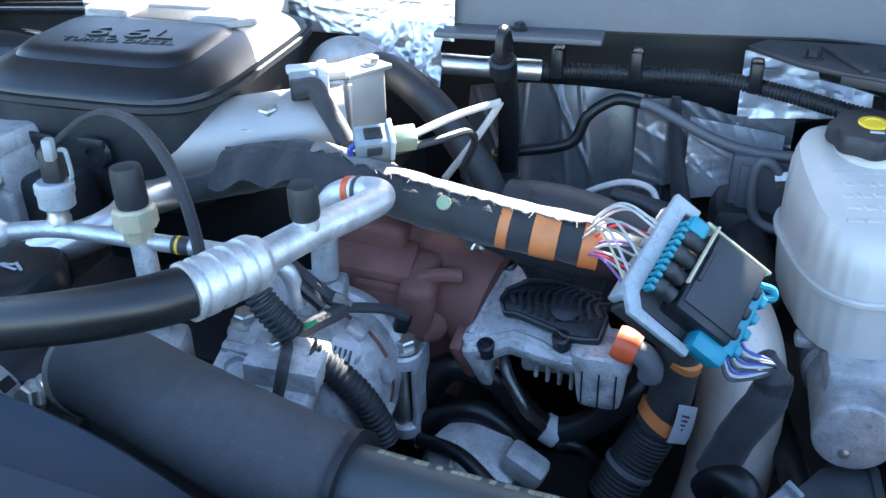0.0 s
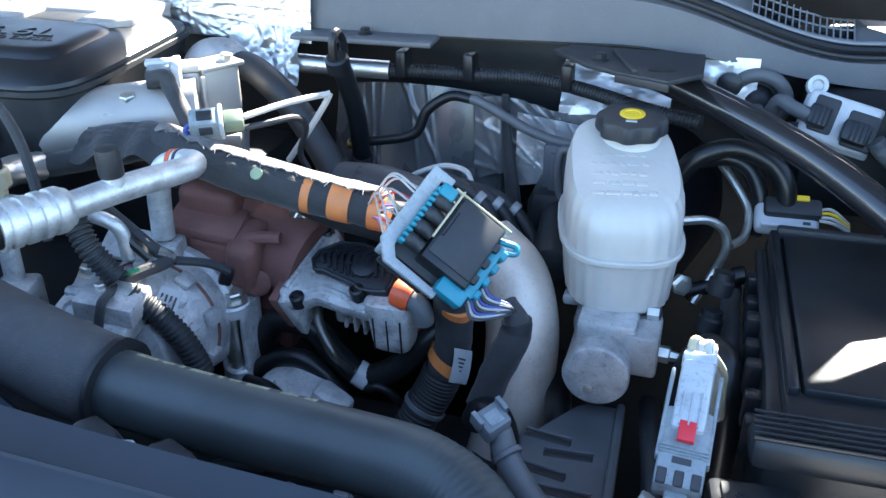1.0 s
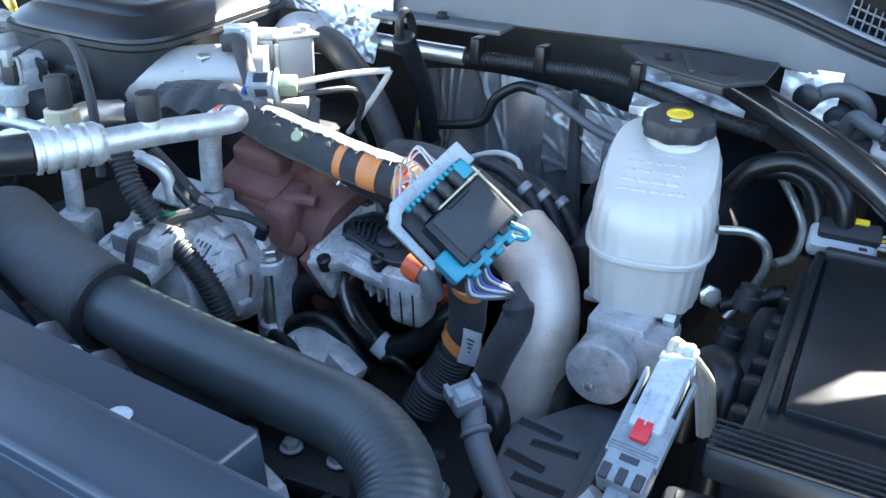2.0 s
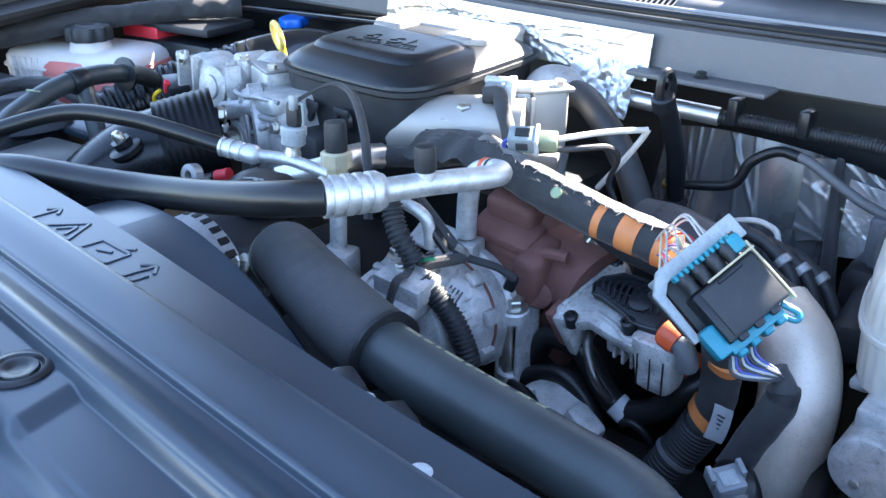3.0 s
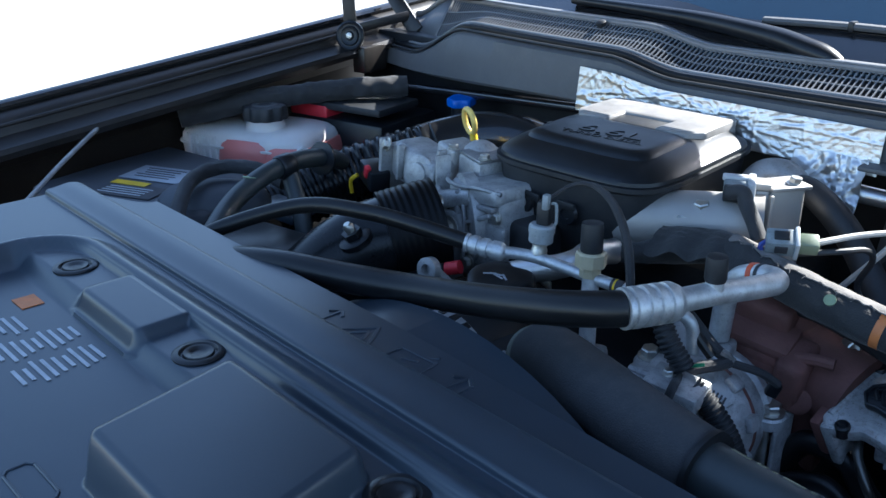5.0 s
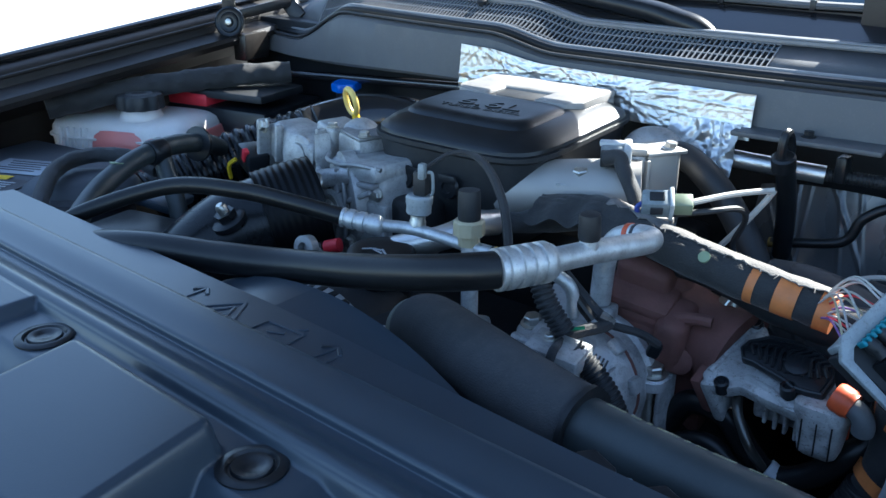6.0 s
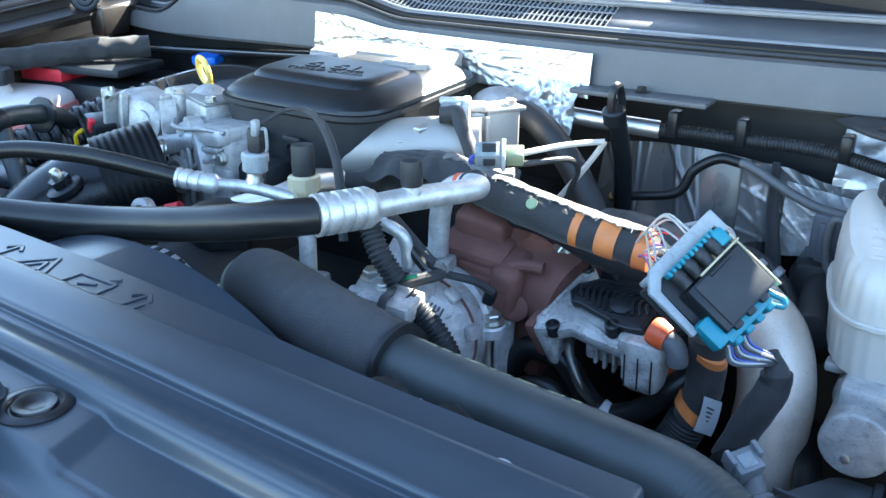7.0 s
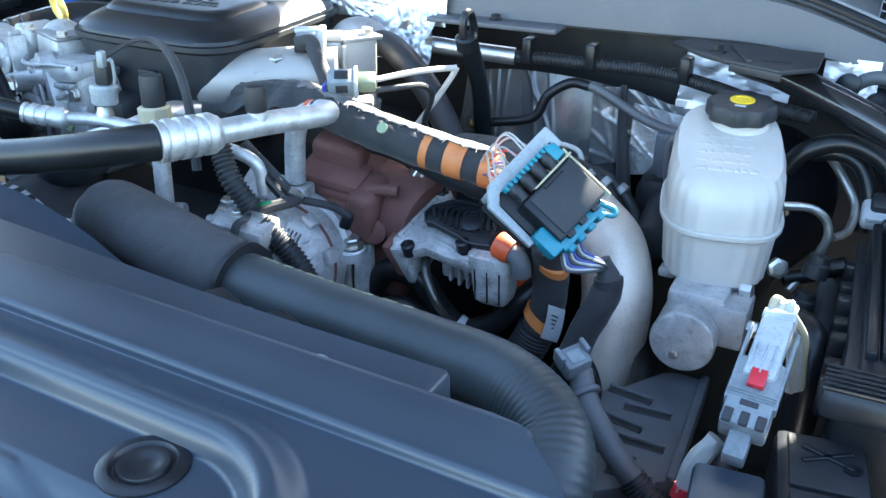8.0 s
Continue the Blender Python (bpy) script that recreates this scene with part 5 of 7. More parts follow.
part("body", turned((-0.4055, 0.442, 1.153), (0.02, 0.06, 1), [(0, 0.010), (0.002, 0.0125), (0.010, 0.0125), (0.012, 0.0135), (0.018, 0.0135), (0.020, 0.0115)], 22), CONG, sens, "off-white sensor body")
part("plug", boxed(basis((-0.404, 0.445, 1.185), (1, 0.3, 0), (0.02, 0.06, 1)), (0.015, 0.015, 0.026), 0.004), BLACKM, sens)
part("lock", boxed(basis((-0.398, 0.439, 1.199), (1, 0.3, 0), (0.02, 0.06, 1)), (0.007, 0.009, 0.016), 0.002), GREY, sens)
part("clip_loop", tube([(-0.393, 0.442, 1.198), (-0.387, 0.441, 1.198), (-0.386, 0.441, 1.182), (-0.388, 0.441, 1.176)], 0.0016, 6), GREY, sens)
part("cable", tube([(-0.404, 0.449, 1.198), (-0.395, 0.475, 1.209), (-0.375, 0.482, 1.212), (-0.345, 0.472, 1.206), (-0.315, 0.455, 1.186), (-0.298, 0.443, 1.155), (-0.287, 0.432, 1.11)], lambda u: 0.0022 + 0.0022 * smooth(0.15, 0.6, u), 8), FABRIC, sens, "thin black sensor cable")

valve = thing("service_port_valve", (-0.346, 0.446, 1.06), "service port with a black cap and yellowed hex body", "valve")
part("stem", tube([(-0.336, 0.436, 1.06), (-0.339, 0.440, 1.10), (-0.344, 0.446, 1.136)], 0.0085, 16), CAST, valve)
part("hex_body", turned((-0.345, 0.446, 1.134), (-0.03, 0.02, 1), [(0, 0.0105), (0.010, 0.0110), (0.011, 0.0155), (0.024, 0.0155), (0.026, 0.0135)], 8), IVORY, valve, "yellowed nylon hex body")
part("cap", turned((-0.3455, 0.4465, 1.160), (-0.04, 0.02, 1), [(0, 0.0106), (0.003, 0.0112), (0.025, 0.0109), (0.029, 0.0102), (0.030, 0.004)], 20), BLACKM, valve, "black plastic cap")
part("base_block", boxed(pose(-0.332, 0.432, 1.045, 0, 0, 20), (0.036, 0.034, 0.04), 0.006), CAST, valve)

# ---- compressor ----
comp = thing("compressor", (-0.21, 0.47, 0.95), "dirty cast aluminium compressor with bolts and label", "compressor")
CO, CX = Vector((-0.240, 0.492, 1.004)), Vector((0.06, -1, 0.10))
part("housing", turned(CO, CX, [(0.001, 0.060), (0.016, 0.059), (0.022, 0.055), (0.050, 0.049), (0.066, 0.044), (0.070, 0.030)], 36), COMPM, comp)
part("rear_housing", turned(CO, -CX, [(0.001, 0.061), (0.020, 0.062), (0.024, 0.066), (0.034, 0.066), (0.038, 0.060), (0.075, 0.056)], 36), COMPM, comp)
part("gasket", turned(CO, CX, [(-0.0015, 0.0605), (-0.0010, 0.0618), (0.0010, 0.0618), (0.0015, 0.0605)], 40), RUST, comp, "rust-red gasket line")
part("head", boxed(basis((-0.226, 0.422, 1.068), (1, 0.10, -0.09), (0, -0.12, 1)), (0.052, 0.036, 0.019), 0.0025), COMPM, comp)
part("ledge", boxed(basis((-0.230, 0.416, 1.050), (1, 0.10, -0.09), (0, -0.12, 1)), (0.050, 0.046, 0.018), 0.004), COMPM, comp)
part("rear_step", boxed(basis((-0.245, 0.462, 1.058), (1, 0.16, -0.05), (0, -0.12, 1)), (0.062, 0.040, 0.014), 0.005), COMPM, comp)
part("rib", boxed(basis((-0.250, 0.500, 1.066), (1, 0.12, -0.05), (0, -0.3, 1)), (0.055, 0.010, 0.008), 0.003), COMPM, comp)
part("foot", turned((-0.268, 0.424, 1.050), (-0.1, -0.25, 1), [(0, 0.017), (0.006, 0.017), (0.0075, 0.0155), (0.0075, 0.008), (0.003, 0.007)], 24), COMPM, comp)
part("lug", boxed(pose(-0.182, 0.547, 0.967), (0.030, 0.010, 0.096), 0.003), CAST, comp)
for x in (-0.1945, -0.1705):
    part("lug_rail", boxed(pose(x, 0.532, 0.967), (0.0055, 0.028, 0.090), 0.002), COMPM, comp)
part("lug_ear", turned((-0.181, 0.527, 1.006), (0, -0.1, 1), [(0, 0.0155), (0.010, 0.0155), (0.012, 0.0135)], 22), COMPM, comp)
part("lug_ear", turned((-0.182, 0.527, 0.936), (0, -0.1, 1), [(0, 0.0145), (0.010, 0.0145), (0.012, 0.0125)], 22), COMPM, comp)
part("stud", turned((-0.182, 0.522, 0.940), (0, -0.05, 1), [(0, 0.0065), (0.070, 0.0065)], 14), STEEL, comp)
part("bolt", bolt(bmesh.new(), (-0.180, 0.526, 1.018), (0, -0.1, 1), 0.0095), STEEL, comp)
for q, r in (((-0.236, 0.424, 1.078), 0.005), ((-0.284, 0.470, 1.060), 0.009), ((-0.232, 0.462, 1.064), 0.006)):
    part("bolt", bolt(bmesh.new(), q, (0, -0.12, 1), r), STEEL, comp)
part("bolt_boss", turned((-0.284, 0.470, 1.030), (0, -0.12, 1), [(0, 0.014), (0.026, 0.014), (0.029, 0.012)], 20), COMPM, comp)
CD = Vector((0.78, 0, 0.62))
CD = (CD - CX.normalized() * CD.dot(CX.normalized())).normalized()
for k in range(9):
    d = Matrix.Rotation(radians(-26 + 9 * k), 3, CX.normalized()) @ CD
    h0 = 0.026 + 0.006 * (k % 3)
    part("cast_text_bar", boxed(basis(CO + CX.normalized() * h0 + d * (0.0558 - 0.00035 * (h0 - 0.022) * 1000 * 0.6), CX, d), (0.014 - 0.003 * (k % 2), 0.0022, 0.0014), 0.0005, segs=1), COMPM, comp)
for k in range(5):
    d = Matrix.Rotation(radians(-60 + 38 * k), 3, CX.normalized()) @ CD
    part("flange_ear", boxed(basis(CO + CX.normalized() * 0.008 + d * 0.061, CX, d), (0.018, 0.016, 0.009), 0.003), COMPM, comp)
part("top_plate", boxed(basis((-0.262, 0.448, 1.052), (1, 0.14, -0.05), (0, -0.16, 1)), (0.058, 0.060, 0.008), 0.003), COMPM, comp)
part("top_ridge", tube([(-0.285, 0.440, 1.058), (-0.255, 0.434, 1.062), (-0.228, 0.440, 1.064)], 0.005, 10), COMPM, comp)
part("rear_bracket", boxed(basis((-0.262, 0.498, 1.078), (1, 0.2, -0.15), (0, -0.5, 1)), (0.046, 0.034, 0.006), 0.002), CAST, comp)
lab = part("sticker", boxed(basis((-0.206, 0.464, 1.0478), (0.85, 0.35, -0.45), (0.45, -0.38, 0.8)), (0.020, 0.026, 0.0008), 0.0002), WHITE, comp, "scuffed white bar label")
for k in range(4):
    part("text_bar", boxed(basis((-0.206, 0.464, 1.0478), (0.85, 0.35, -0.45), (0.45, -0.38, 0.8)) @ pose(-0.006 + 0.004 * k, -0.002, 0.0007), (0.0018, 0.016, 0.0005), 0), INK, lab)
cor = thing("corrugated_conduit", (-0.24, 0.43, 1.05), "black corrugated wiring conduit over the compressor", "conduit", "corrugated conduits")
part("conduit", corrugated([(-0.262, 0.437, 1.15), (-0.255, 0.432, 1.13), (-0.243, 0.428, 1.11), (-0.226, 0.432, 1.085)], 0.0098), BLACKM, cor)
cor2 = thing("corrugated_conduit", (-0.18, 0.42, 1.03), "black corrugated wiring conduit with bright sunlit ridges", "conduit", "corrugated conduits")
part("conduit", corrugated([(-0.216, 0.431, 1.073), (-0.198, 0.436, 1.055), (-0.182, 0.440, 1.034), (-0.172, 0.443, 1.012), (-0.168, 0.445, 0.995)], 0.0100), BLACKM, cor2)
cabz = thing("branching_cable", (-0.23, 0.45, 1.08), "black taped cable with pale frayed end", "cable")
part("cable", tube([(-0.262, 0.470, 1.13), (-0.245, 0.476, 1.11), (-0.222, 0.478, 1.09), (-0.207, 0.477, 1.082), (-0.222, 0.455, 1.078), (-0.232, 0.44, 1.075)], 0.0058, 10), FABRIC, cabz)
part("cable", tube([(-0.258, 0.462, 1.13), (-0.238, 0.466, 1.105), (-0.22, 0.470, 1.085)], 0.005, 10), RUBBER, cabz)
part("frayed_end", tube([(-0.213, 0.474, 1.091), (-0.207, 0.476, 1.088), (-0.204, 0.479, 1.083)], 0.0032, 8, wobble=0.9), FRAY, cabz, "pale frayed tape end")
part("branch", tube([(-0.205, 0.482, 1.079), (-0.185, 0.50, 1.070), (-0.172, 0.512, 1.058)], 0.0042, 8), FABRIC, cabz)
part("plug", boxed(pose(-0.176, 0.512, 1.052, 0, 20, 30), (0.012, 0.011, 0.016), 0.003), BLACK, cabz)
part("green_wire", tube([(-0.228, 0.440, 1.084), (-0.220, 0.440, 1.087), (-0.214, 0.446, 1.088)], 0.0018, 6), mat("green_wire_insulation", (0.02, 0.22, 0.09), 0.45, 0, 0.1, 60, 0.0), cabz, "green wire")
part("tie", tube([(-0.23, 0.44, 1.076), (-0.226, 0.422, 1.077), (-0.218, 0.402, 1.082), (-0.218, 0.396, 1.074), (-0.222, 0.394, 1.057)], 0.0042, 10, squash=0.7), FABRIC, cabz, "flat black tie over the compressor head")

# ---- brake reservoir ----
res = thing("brake_fluid_reservoir", (0.155, 0.64, 1.03), "milky white brake fluid reservoir with black cap", "reservoir")


def plan(sx, y0, y1, n=48, e=0.5):
    cyy, sy = (y0 + y1) / 2, (y1 - y0) / 2
    return [(math.copysign(abs(math.cos(2 * math.pi * i / n)) ** e, math.cos(2 * math.pi * i / n)) * sx, cyy + math.copysign(abs(math.sin(2 * math.pi * i / n)) ** e, math.sin(2 * math.pi * i / n)) * sy) for i in range(n)]


def res_loft(levels):
    rows, ca, sa = [], math.cos(0.21), math.sin(0.21)
    for z, sx, y0, y1, k in levels:
        ym = (y0 + y1) / 2
        f = 0.008 if 0.047 < sx < 0.052 else 0.002
        row = []
        for i, (x, y) in enumerate(plan(sx, y0, y1, 144, 0.66)):
            g = 1 + f * math.cos(24 * math.pi * i / 72)
            dx, dy = x * g, (ym + (y - ym) * g - 0.645) * 0.95
            row.append(Vector((0.1515 + dx * ca - dy * sa, 0.654 + dx * sa + dy * ca, z + k * (y - 0.56))))
        rows.append(row)
    return lofted(rows, closed=True)


part("lower_tank", res_loft([(1.030, 0.034, 0.580, 0.70, 0), (1.032, 0.042, 0.570, 0.715, 0), (1.038, 0.0475, 0.564, 0.725, 0), (1.084, 0.0515, 0.560, 0.73, 0)]), MILK, res)
part("seam", res_loft([(1.084, 0.0545, 0.5565, 0.735, 0), (1.085, 0.0555, 0.5555, 0.736, 0), (1.0885, 0.0555, 0.5555, 0.736, 0), (1.0895, 0.0545, 0.5565, 0.735, 0)]), MILK, res)
part("upper_tank", res_loft([(1.089, 0.0515, 0.560, 0.73, 0), (1.110, 0.0515, 0.561, 0.73, 0.08), (1.120, 0.050, 0.5635, 0.73, 0.17), (1.127, 0.046, 0.570, 0.728, 0.20), (1.1295, 0.038, 0.580, 0.722, 0.20)]), MILK, res)
part("neck", turned((0.150, 0.700, 1.140), (0, -0.1, 1), [(0, 0.034), (0.012, 0.030), (0.016, 0.027), (0.022, 0.027)], 28), MILK, res)


def knob(base, axis, r, h, lobes=8):
    bm = bmesh.new()
    axis = Vector(axis).normalized()
    u = axis.orthogonal().normalized()
    v = axis.cross(u)
    rws = []
    for hh, k, d in ((0, 1.0, 0.05), (0.15, 1.02, 0.07), (0.8, 1.0, 0.07), (0.95, 0.95, 0.05), (1.0, 0.86, 0.02), (1.0, 0.55, 0)):
        rws.append([Vector(base) + axis * h * hh + (u * math.cos(a) + v * math.sin(a)) * r * k * (1 + d * math.cos(lobes * a)) for a in [2 * math.pi * i / 64 for i in range(64)]])
    return lofted(rws, closed=True)


capr = part("cap", knob((0.150, 0.698, 1.160), (0, -0.1, 1), 0.0305, 0.016), BLACKM, res, "black lobed screw cap")
part("emblem", turned((0.150, 0.6968, 1.1757), (0, -0.1, 1), [(0, 0.0115), (0.001, 0.0115), (0.0014, 0.0105), (0.0014, 0.007), (0.0008, 0.0068)], 28), YELLOW, capr, "yellow printed ring")
part("print", boxed(pose(0.151, 0.681, 1.1747, 6, 0, 0), (0.010, 0.003, 0.0006), 0), WHITE, capr)
rng = random.Random(8)
for k in range(5):
    x = -0.027 + rng.uniform(0, 0.005)
    while x < 0.022:
        w = rng.uniform(0.004, 0.012)
        xm = x + w / 2
        part("raised_text_bar", boxed(pose(0.1555 + xm - 0.0028 * k, 0.607 + 0.0140 * k + 0.21 * xm + rng.uniform(-0.0008, 0.0008), 1.1367 + 0.0028 * k, 11, 0, 12 + rng.uniform(-6, 6)), (w, rng.uniform(0.0045, 0.007), 0.0016), 0.00079, segs=3), MILK, res, "", 80)
        x += w + rng.uniform(0.0004, 0.003)
mc = thing("brake_master_cylinder", (0.155, 0.6, 0.97), "cast aluminium brake master cylinder with side fittings", "master cylinder")
part("cylinder", turned((0.155, 0.530, 1.000), (0, 1, 0.02), [(0, 0.024), (0.001, 0.0275), (0.003, 0.0285), (0.006, 0.0285), (0.007, 0.028), (0.075, 0.028), (0.08, 0.032), (0.19, 0.032)], 34), CAST, mc)
part("pad", boxed(pose(0.158, 0.60, 1.026), (0.05, 0.09, 0.024), 0.004), CAST, mc)
part("side_block", boxed(pose(0.188, 0.575, 1.012), (0.03, 0.045, 0.04), 0.004), CASTD, mc)
part("fitting", turned((0.200, 0.565, 1.012), (1, -0.1, 0), [(0, 0.0075), (0.012, 0.0075), (0.013, 0.005), (0.02, 0.004)], 6), STEEL, mc)
part("fitting", turned((0.190, 0.588, 1.036), (1, -0.15, 0.1), [(0, 0.0065), (0.01, 0.0065), (0.011, 0.004)], 6), STEEL, mc)
part("screw", turned((0.150, 0.5295, 0.988), (0, -1, 0), [(0, 0.004), (0.002, 0.004), (0.0025, 0.003)], 10), STEEL, mc)
part("ear", boxed(pose(0.121, 0.606, 1.030), (0.016, 0.016, 0.010), 0.003), CASTD, mc)
part("push_rod_housing", turned((0.155, 0.70, 1.0), (0, 1, 0), [(0, 0.05), (0.05, 0.055), (0.2, 0.09), (0.25, 0.09)], 26), BLACK, mc)
bst = thing("brake_booster_pump", (0.09, 0.72, 0.98), "black cylindrical accumulator beside the reservoir", "accumulator")
part("cylinder", turned((0.088, 0.665, 1.025), (-0.1, 1, 0.06), [(0, 0.014), (0.001, 0.0185), (0.004, 0.0195), (0.10, 0.0195), (0.104, 0.017)], 24), BLACKM, bst)
part("mount", boxed(pose(0.075, 0.80, 1.0), (0.07, 0.08, 0.12), 0.02), DEEP, bst)
lines = thing("brake_lines", (0.24, 0.7, 1.03), "bare steel brake lines curving beside the reservoir", "brake line")
part("line", tube([(0.205, 0.66, 1.093), (0.228, 0.675, 1.090), (0.243, 0.68, 1.080), (0.248, 0.68, 1.062), (0.240, 0.68, 1.035), (0.225, 0.66, 1.01)], 0.0042, 10), STEEL, lines)
part("line", tube([(0.232, 0.78, 1.108), (0.248, 0.765, 1.095), (0.265, 0.745, 1.075), (0.264, 0.72, 1.058), (0.252, 0.70, 1.055)], 0.0042, 10), STEEL, lines)
part("hose", tube([(0.218, 0.665, 1.018), (0.24, 0.675, 1.024), (0.262, 0.68, 1.035)], 0.0075, 12), RUBBER, lines)
part("end_fitting", turned((0.258, 0.680, 1.033), (1, 0.1, 0.4), [(0, 0.009), (0.012, 0.009), (0.013, 0.005)], 14), RUBBER, lines)
part("hex_fitting", turned((0.212, 0.64, 1.040), (0.5, -1, 0.3), [(0, 0.010), (0.006, 0.010), (0.007, 0.006), (0.009, 0.006)], 6), STEEL, lines)
for p in ((0.240, 0.60, 1.02), (0.245, 0.615, 1.05)):
    part("collar", turned(p, (0.15, 0.2, 1), [(0, 0.011), (0.012, 0.011), (0.014, 0.009), (0.02, 0.009)], 16), DEEP, lines)

# ---- right side: fuse box and connectors ----
fuse = thing("fuse_box", (0.39, 0.56, 0.95), "black plastic fuse box with a flat lid and ribbed edge", "fuse box")
part("base", boxed(pose(0.385, 0.55, 1.01), (0.21, 0.30, 0.10), 0.006), BLACK, fuse)
lidf = part("lid", boxed(pose(0.387, 0.555, 1.066, 0, 0, 2), (0.20, 0.285, 0.014), 0.004), BLACK, fuse)
part("lid_panel", boxed(pose(0.393, 0.572, 1.074, 0, 0, 2), (0.190, 0.240, 0.012), 0.004), BLACK, lidf)
part("lid_rim", boxed(pose(0.292, 0.572, 1.074, 0, 0, 2), (0.008, 0.250, 0.012), 0.003), BLACK, lidf)
part("lid_rim", boxed(pose(0.39, 0.702, 1.074, 0, 0, 2), (0.20, 0.010, 0.018), 0.003), BLACKM, lidf)
part("ribbed_bar", boxed(pose(0.374, 0.402, 1.066, -12, 0, 2), (0.21, 0.034, 0.022), 0.006), BLACK, fuse)
for k in range(6):
    part("rib", boxed(pose(0.37, 0.3885 + 0.0045 * k, 1.0805 + 0.0008 * k, -12, 0, 2), (0.20, 0.0014, 0.0022), 0.0004, segs=1), BLACK, fuse)
for k in range(7):
    part("side_lug", boxed(pose(0.275, 0.44 + 0.035 * k, 1.04 - 0.004 * (k % 2)), (0.014, 0.014, 0.03), 0.003), BLACK, fuse)
part("side_rail", boxed(pose(0.283, 0.56, 1.055, 0, 0, 2), (0.008, 0.27, 0.008), 0.002), BLACKM, fuse)
relay = thing("relay_cover", (0.285, 0.35, 0.98), "black relay cover with a raised symbol", "relay box")
part("cover", boxed(pose(0.285, 0.350, 1.005, 0, 0, 8), (0.060, 0.115, 0.050), 0.006), BLACK, relay)
part("panel", boxed(pose(0.284, 0.372, 1.031, 0, 0, 8), (0.048, 0.055, 0.003), 0.001), BLACKM, relay)
for a in (28, -28):
    part("symbol_bar", boxed(pose(0.283, 0.378, 1.0335, 0, 0, 8 + a), (0.036, 0.0035, 0.002), 0.0006, segs=1), BLACK, relay)
part("symbol_ring", turned((0.299, 0.372, 1.0325), (0, 0, 1), [(0, 0.006), (0.0018, 0.006), (0.0018, 0.004), (0.0005, 0.004)], 16), BLACK, relay)
part("panel", boxed(pose(0.291, 0.325, 1.031, 0, 0, 8), (0.048, 0.03, 0.003), 0.001), BLACKM, relay)
relay2 = thing("relay_cover", (0.232, 0.31, 0.96), "small plain black relay cover", "relay box")
part("cover", boxed(pose(0.232, 0.305, 1.005, 0, 0, 6), (0.046, 0.075, 0.05), 0.005), COVER, relay2)

wc = thing("grey_lever_connector", (0.23, 0.41, 1.0), "light grey lever-lock connector with a red tab", "connector")
CA = Vector((0.006, 0.115, 0.050))
CMX = basis((0.231, 0.400, 1.062), CA, (0.0, -0.42, 1)) @ Matrix.Diagonal((0.76, 0.67, 0.76, 1))
part("shell", boxed(CMX @ pose(-0.020, 0, 0.0), (0.075, 0.046, 0.026), 0.004), GREY, wc)
part("plug", boxed(CMX @ pose(0.030, 0, 0.006), (0.072, 0.033, 0.024), 0.005), LGREY, wc, "pale grey plug body")
part("boot", boxed(CMX @ pose(0.070, 0, 0.006), (0.012, 0.035, 0.022), 0.004), LGREY, wc)
for s in (-1, 1):
    part("lever_arm", boxed(CMX @ pose(0.012, s * 0.0235, 0.006), (0.088, 0.004, 0.012), 0.0012), GREY, wc)
for s in (-0.009, 0.0, 0.009):
    part("plug_rib", boxed(CMX @ pose(0.014, s, 0.0185), (0.034, 0.002, 0.003), 0.0006, segs=1), LGREY, wc)
part("red_tab", boxed(CMX @ pose(-0.008, 0, 0.0165), (0.019, 0.0165, 0.006), 0.001), RED, wc, "red locking tab")
for k in range(3):
    part("ridge", boxed(CMX @ pose(-0.022 - 0.003 * k, 0, 0.0135), (0.0015, 0.046, 0.002), 0.0004, segs=1), GREY, wc)
part("window", boxed(CMX @ pose(-0.034, 0.0, 0.0135), (0.006, 0.018, 0.001), 0.0003, segs=1), INK, wc)
for s in (-0.016, 0, 0.016):
    part("foot_slot", boxed(CMX @ pose(-0.050, s, 0.0125), (0.014, 0.009, 0.0045), 0.001, segs=1), INK, wc)
part("lower_block", boxed(CMX @ pose(-0.068, 0.0, -0.006), (0.03, 0.022, 0.018), 0.003), GREY, wc)
for k in range(6):
    o = Vector((0, -0.011 + 0.0044 * k, 0.004 * (k % 2)))
    part("wire", tube([CMX @ (Vector((0.072, 0, 0.004)) + o), CMX @ (Vector((0.088, -0.002, 0.008 + 0.002 * (k % 3))) + o * 0.8), (0.238 + 0.0025 * k, 0.476, 1.068 - 0.002 * (k % 2)), (0.244 + 0.002 * k, 0.487, 1.04), (0.248 + 0.002 * k, 0.50, 1.0)], 0.0029, 8), (BRAID, LGREY, IVORY)[k % 3], wc, "pale insulated wire")
ch = thing("black_cable_hose", (0.25, 0.53, 0.95), "black rubber cable hose arching behind the connector", "hose")
part("hose", tube([(0.226, 0.545, 0.96), (0.230, 0.55, 1.01), (0.242, 0.542, 1.038), (0.256, 0.522, 1.036), (0.260, 0.51, 1.01), (0.260, 0.50, 0.95)], 0.0135, 16), RUBBER, ch)
stub = thing("wire_stub", (0.206, 0.365, 0.99), "short bundle of wires with a red collar", "wires")
part("sleeve", tube([(0.200, 0.352, 0.99), (0.204, 0.360, 1.01), (0.214, 0.368, 1.03)], 0.007, 10, wobble=0.3), BRAID, stub)
part("collar", turned((0.200, 0.351, 0.985), (0.2, 0.3, 1), [(0, 0.0085), (0.009, 0.0085)], 14), RED, stub)

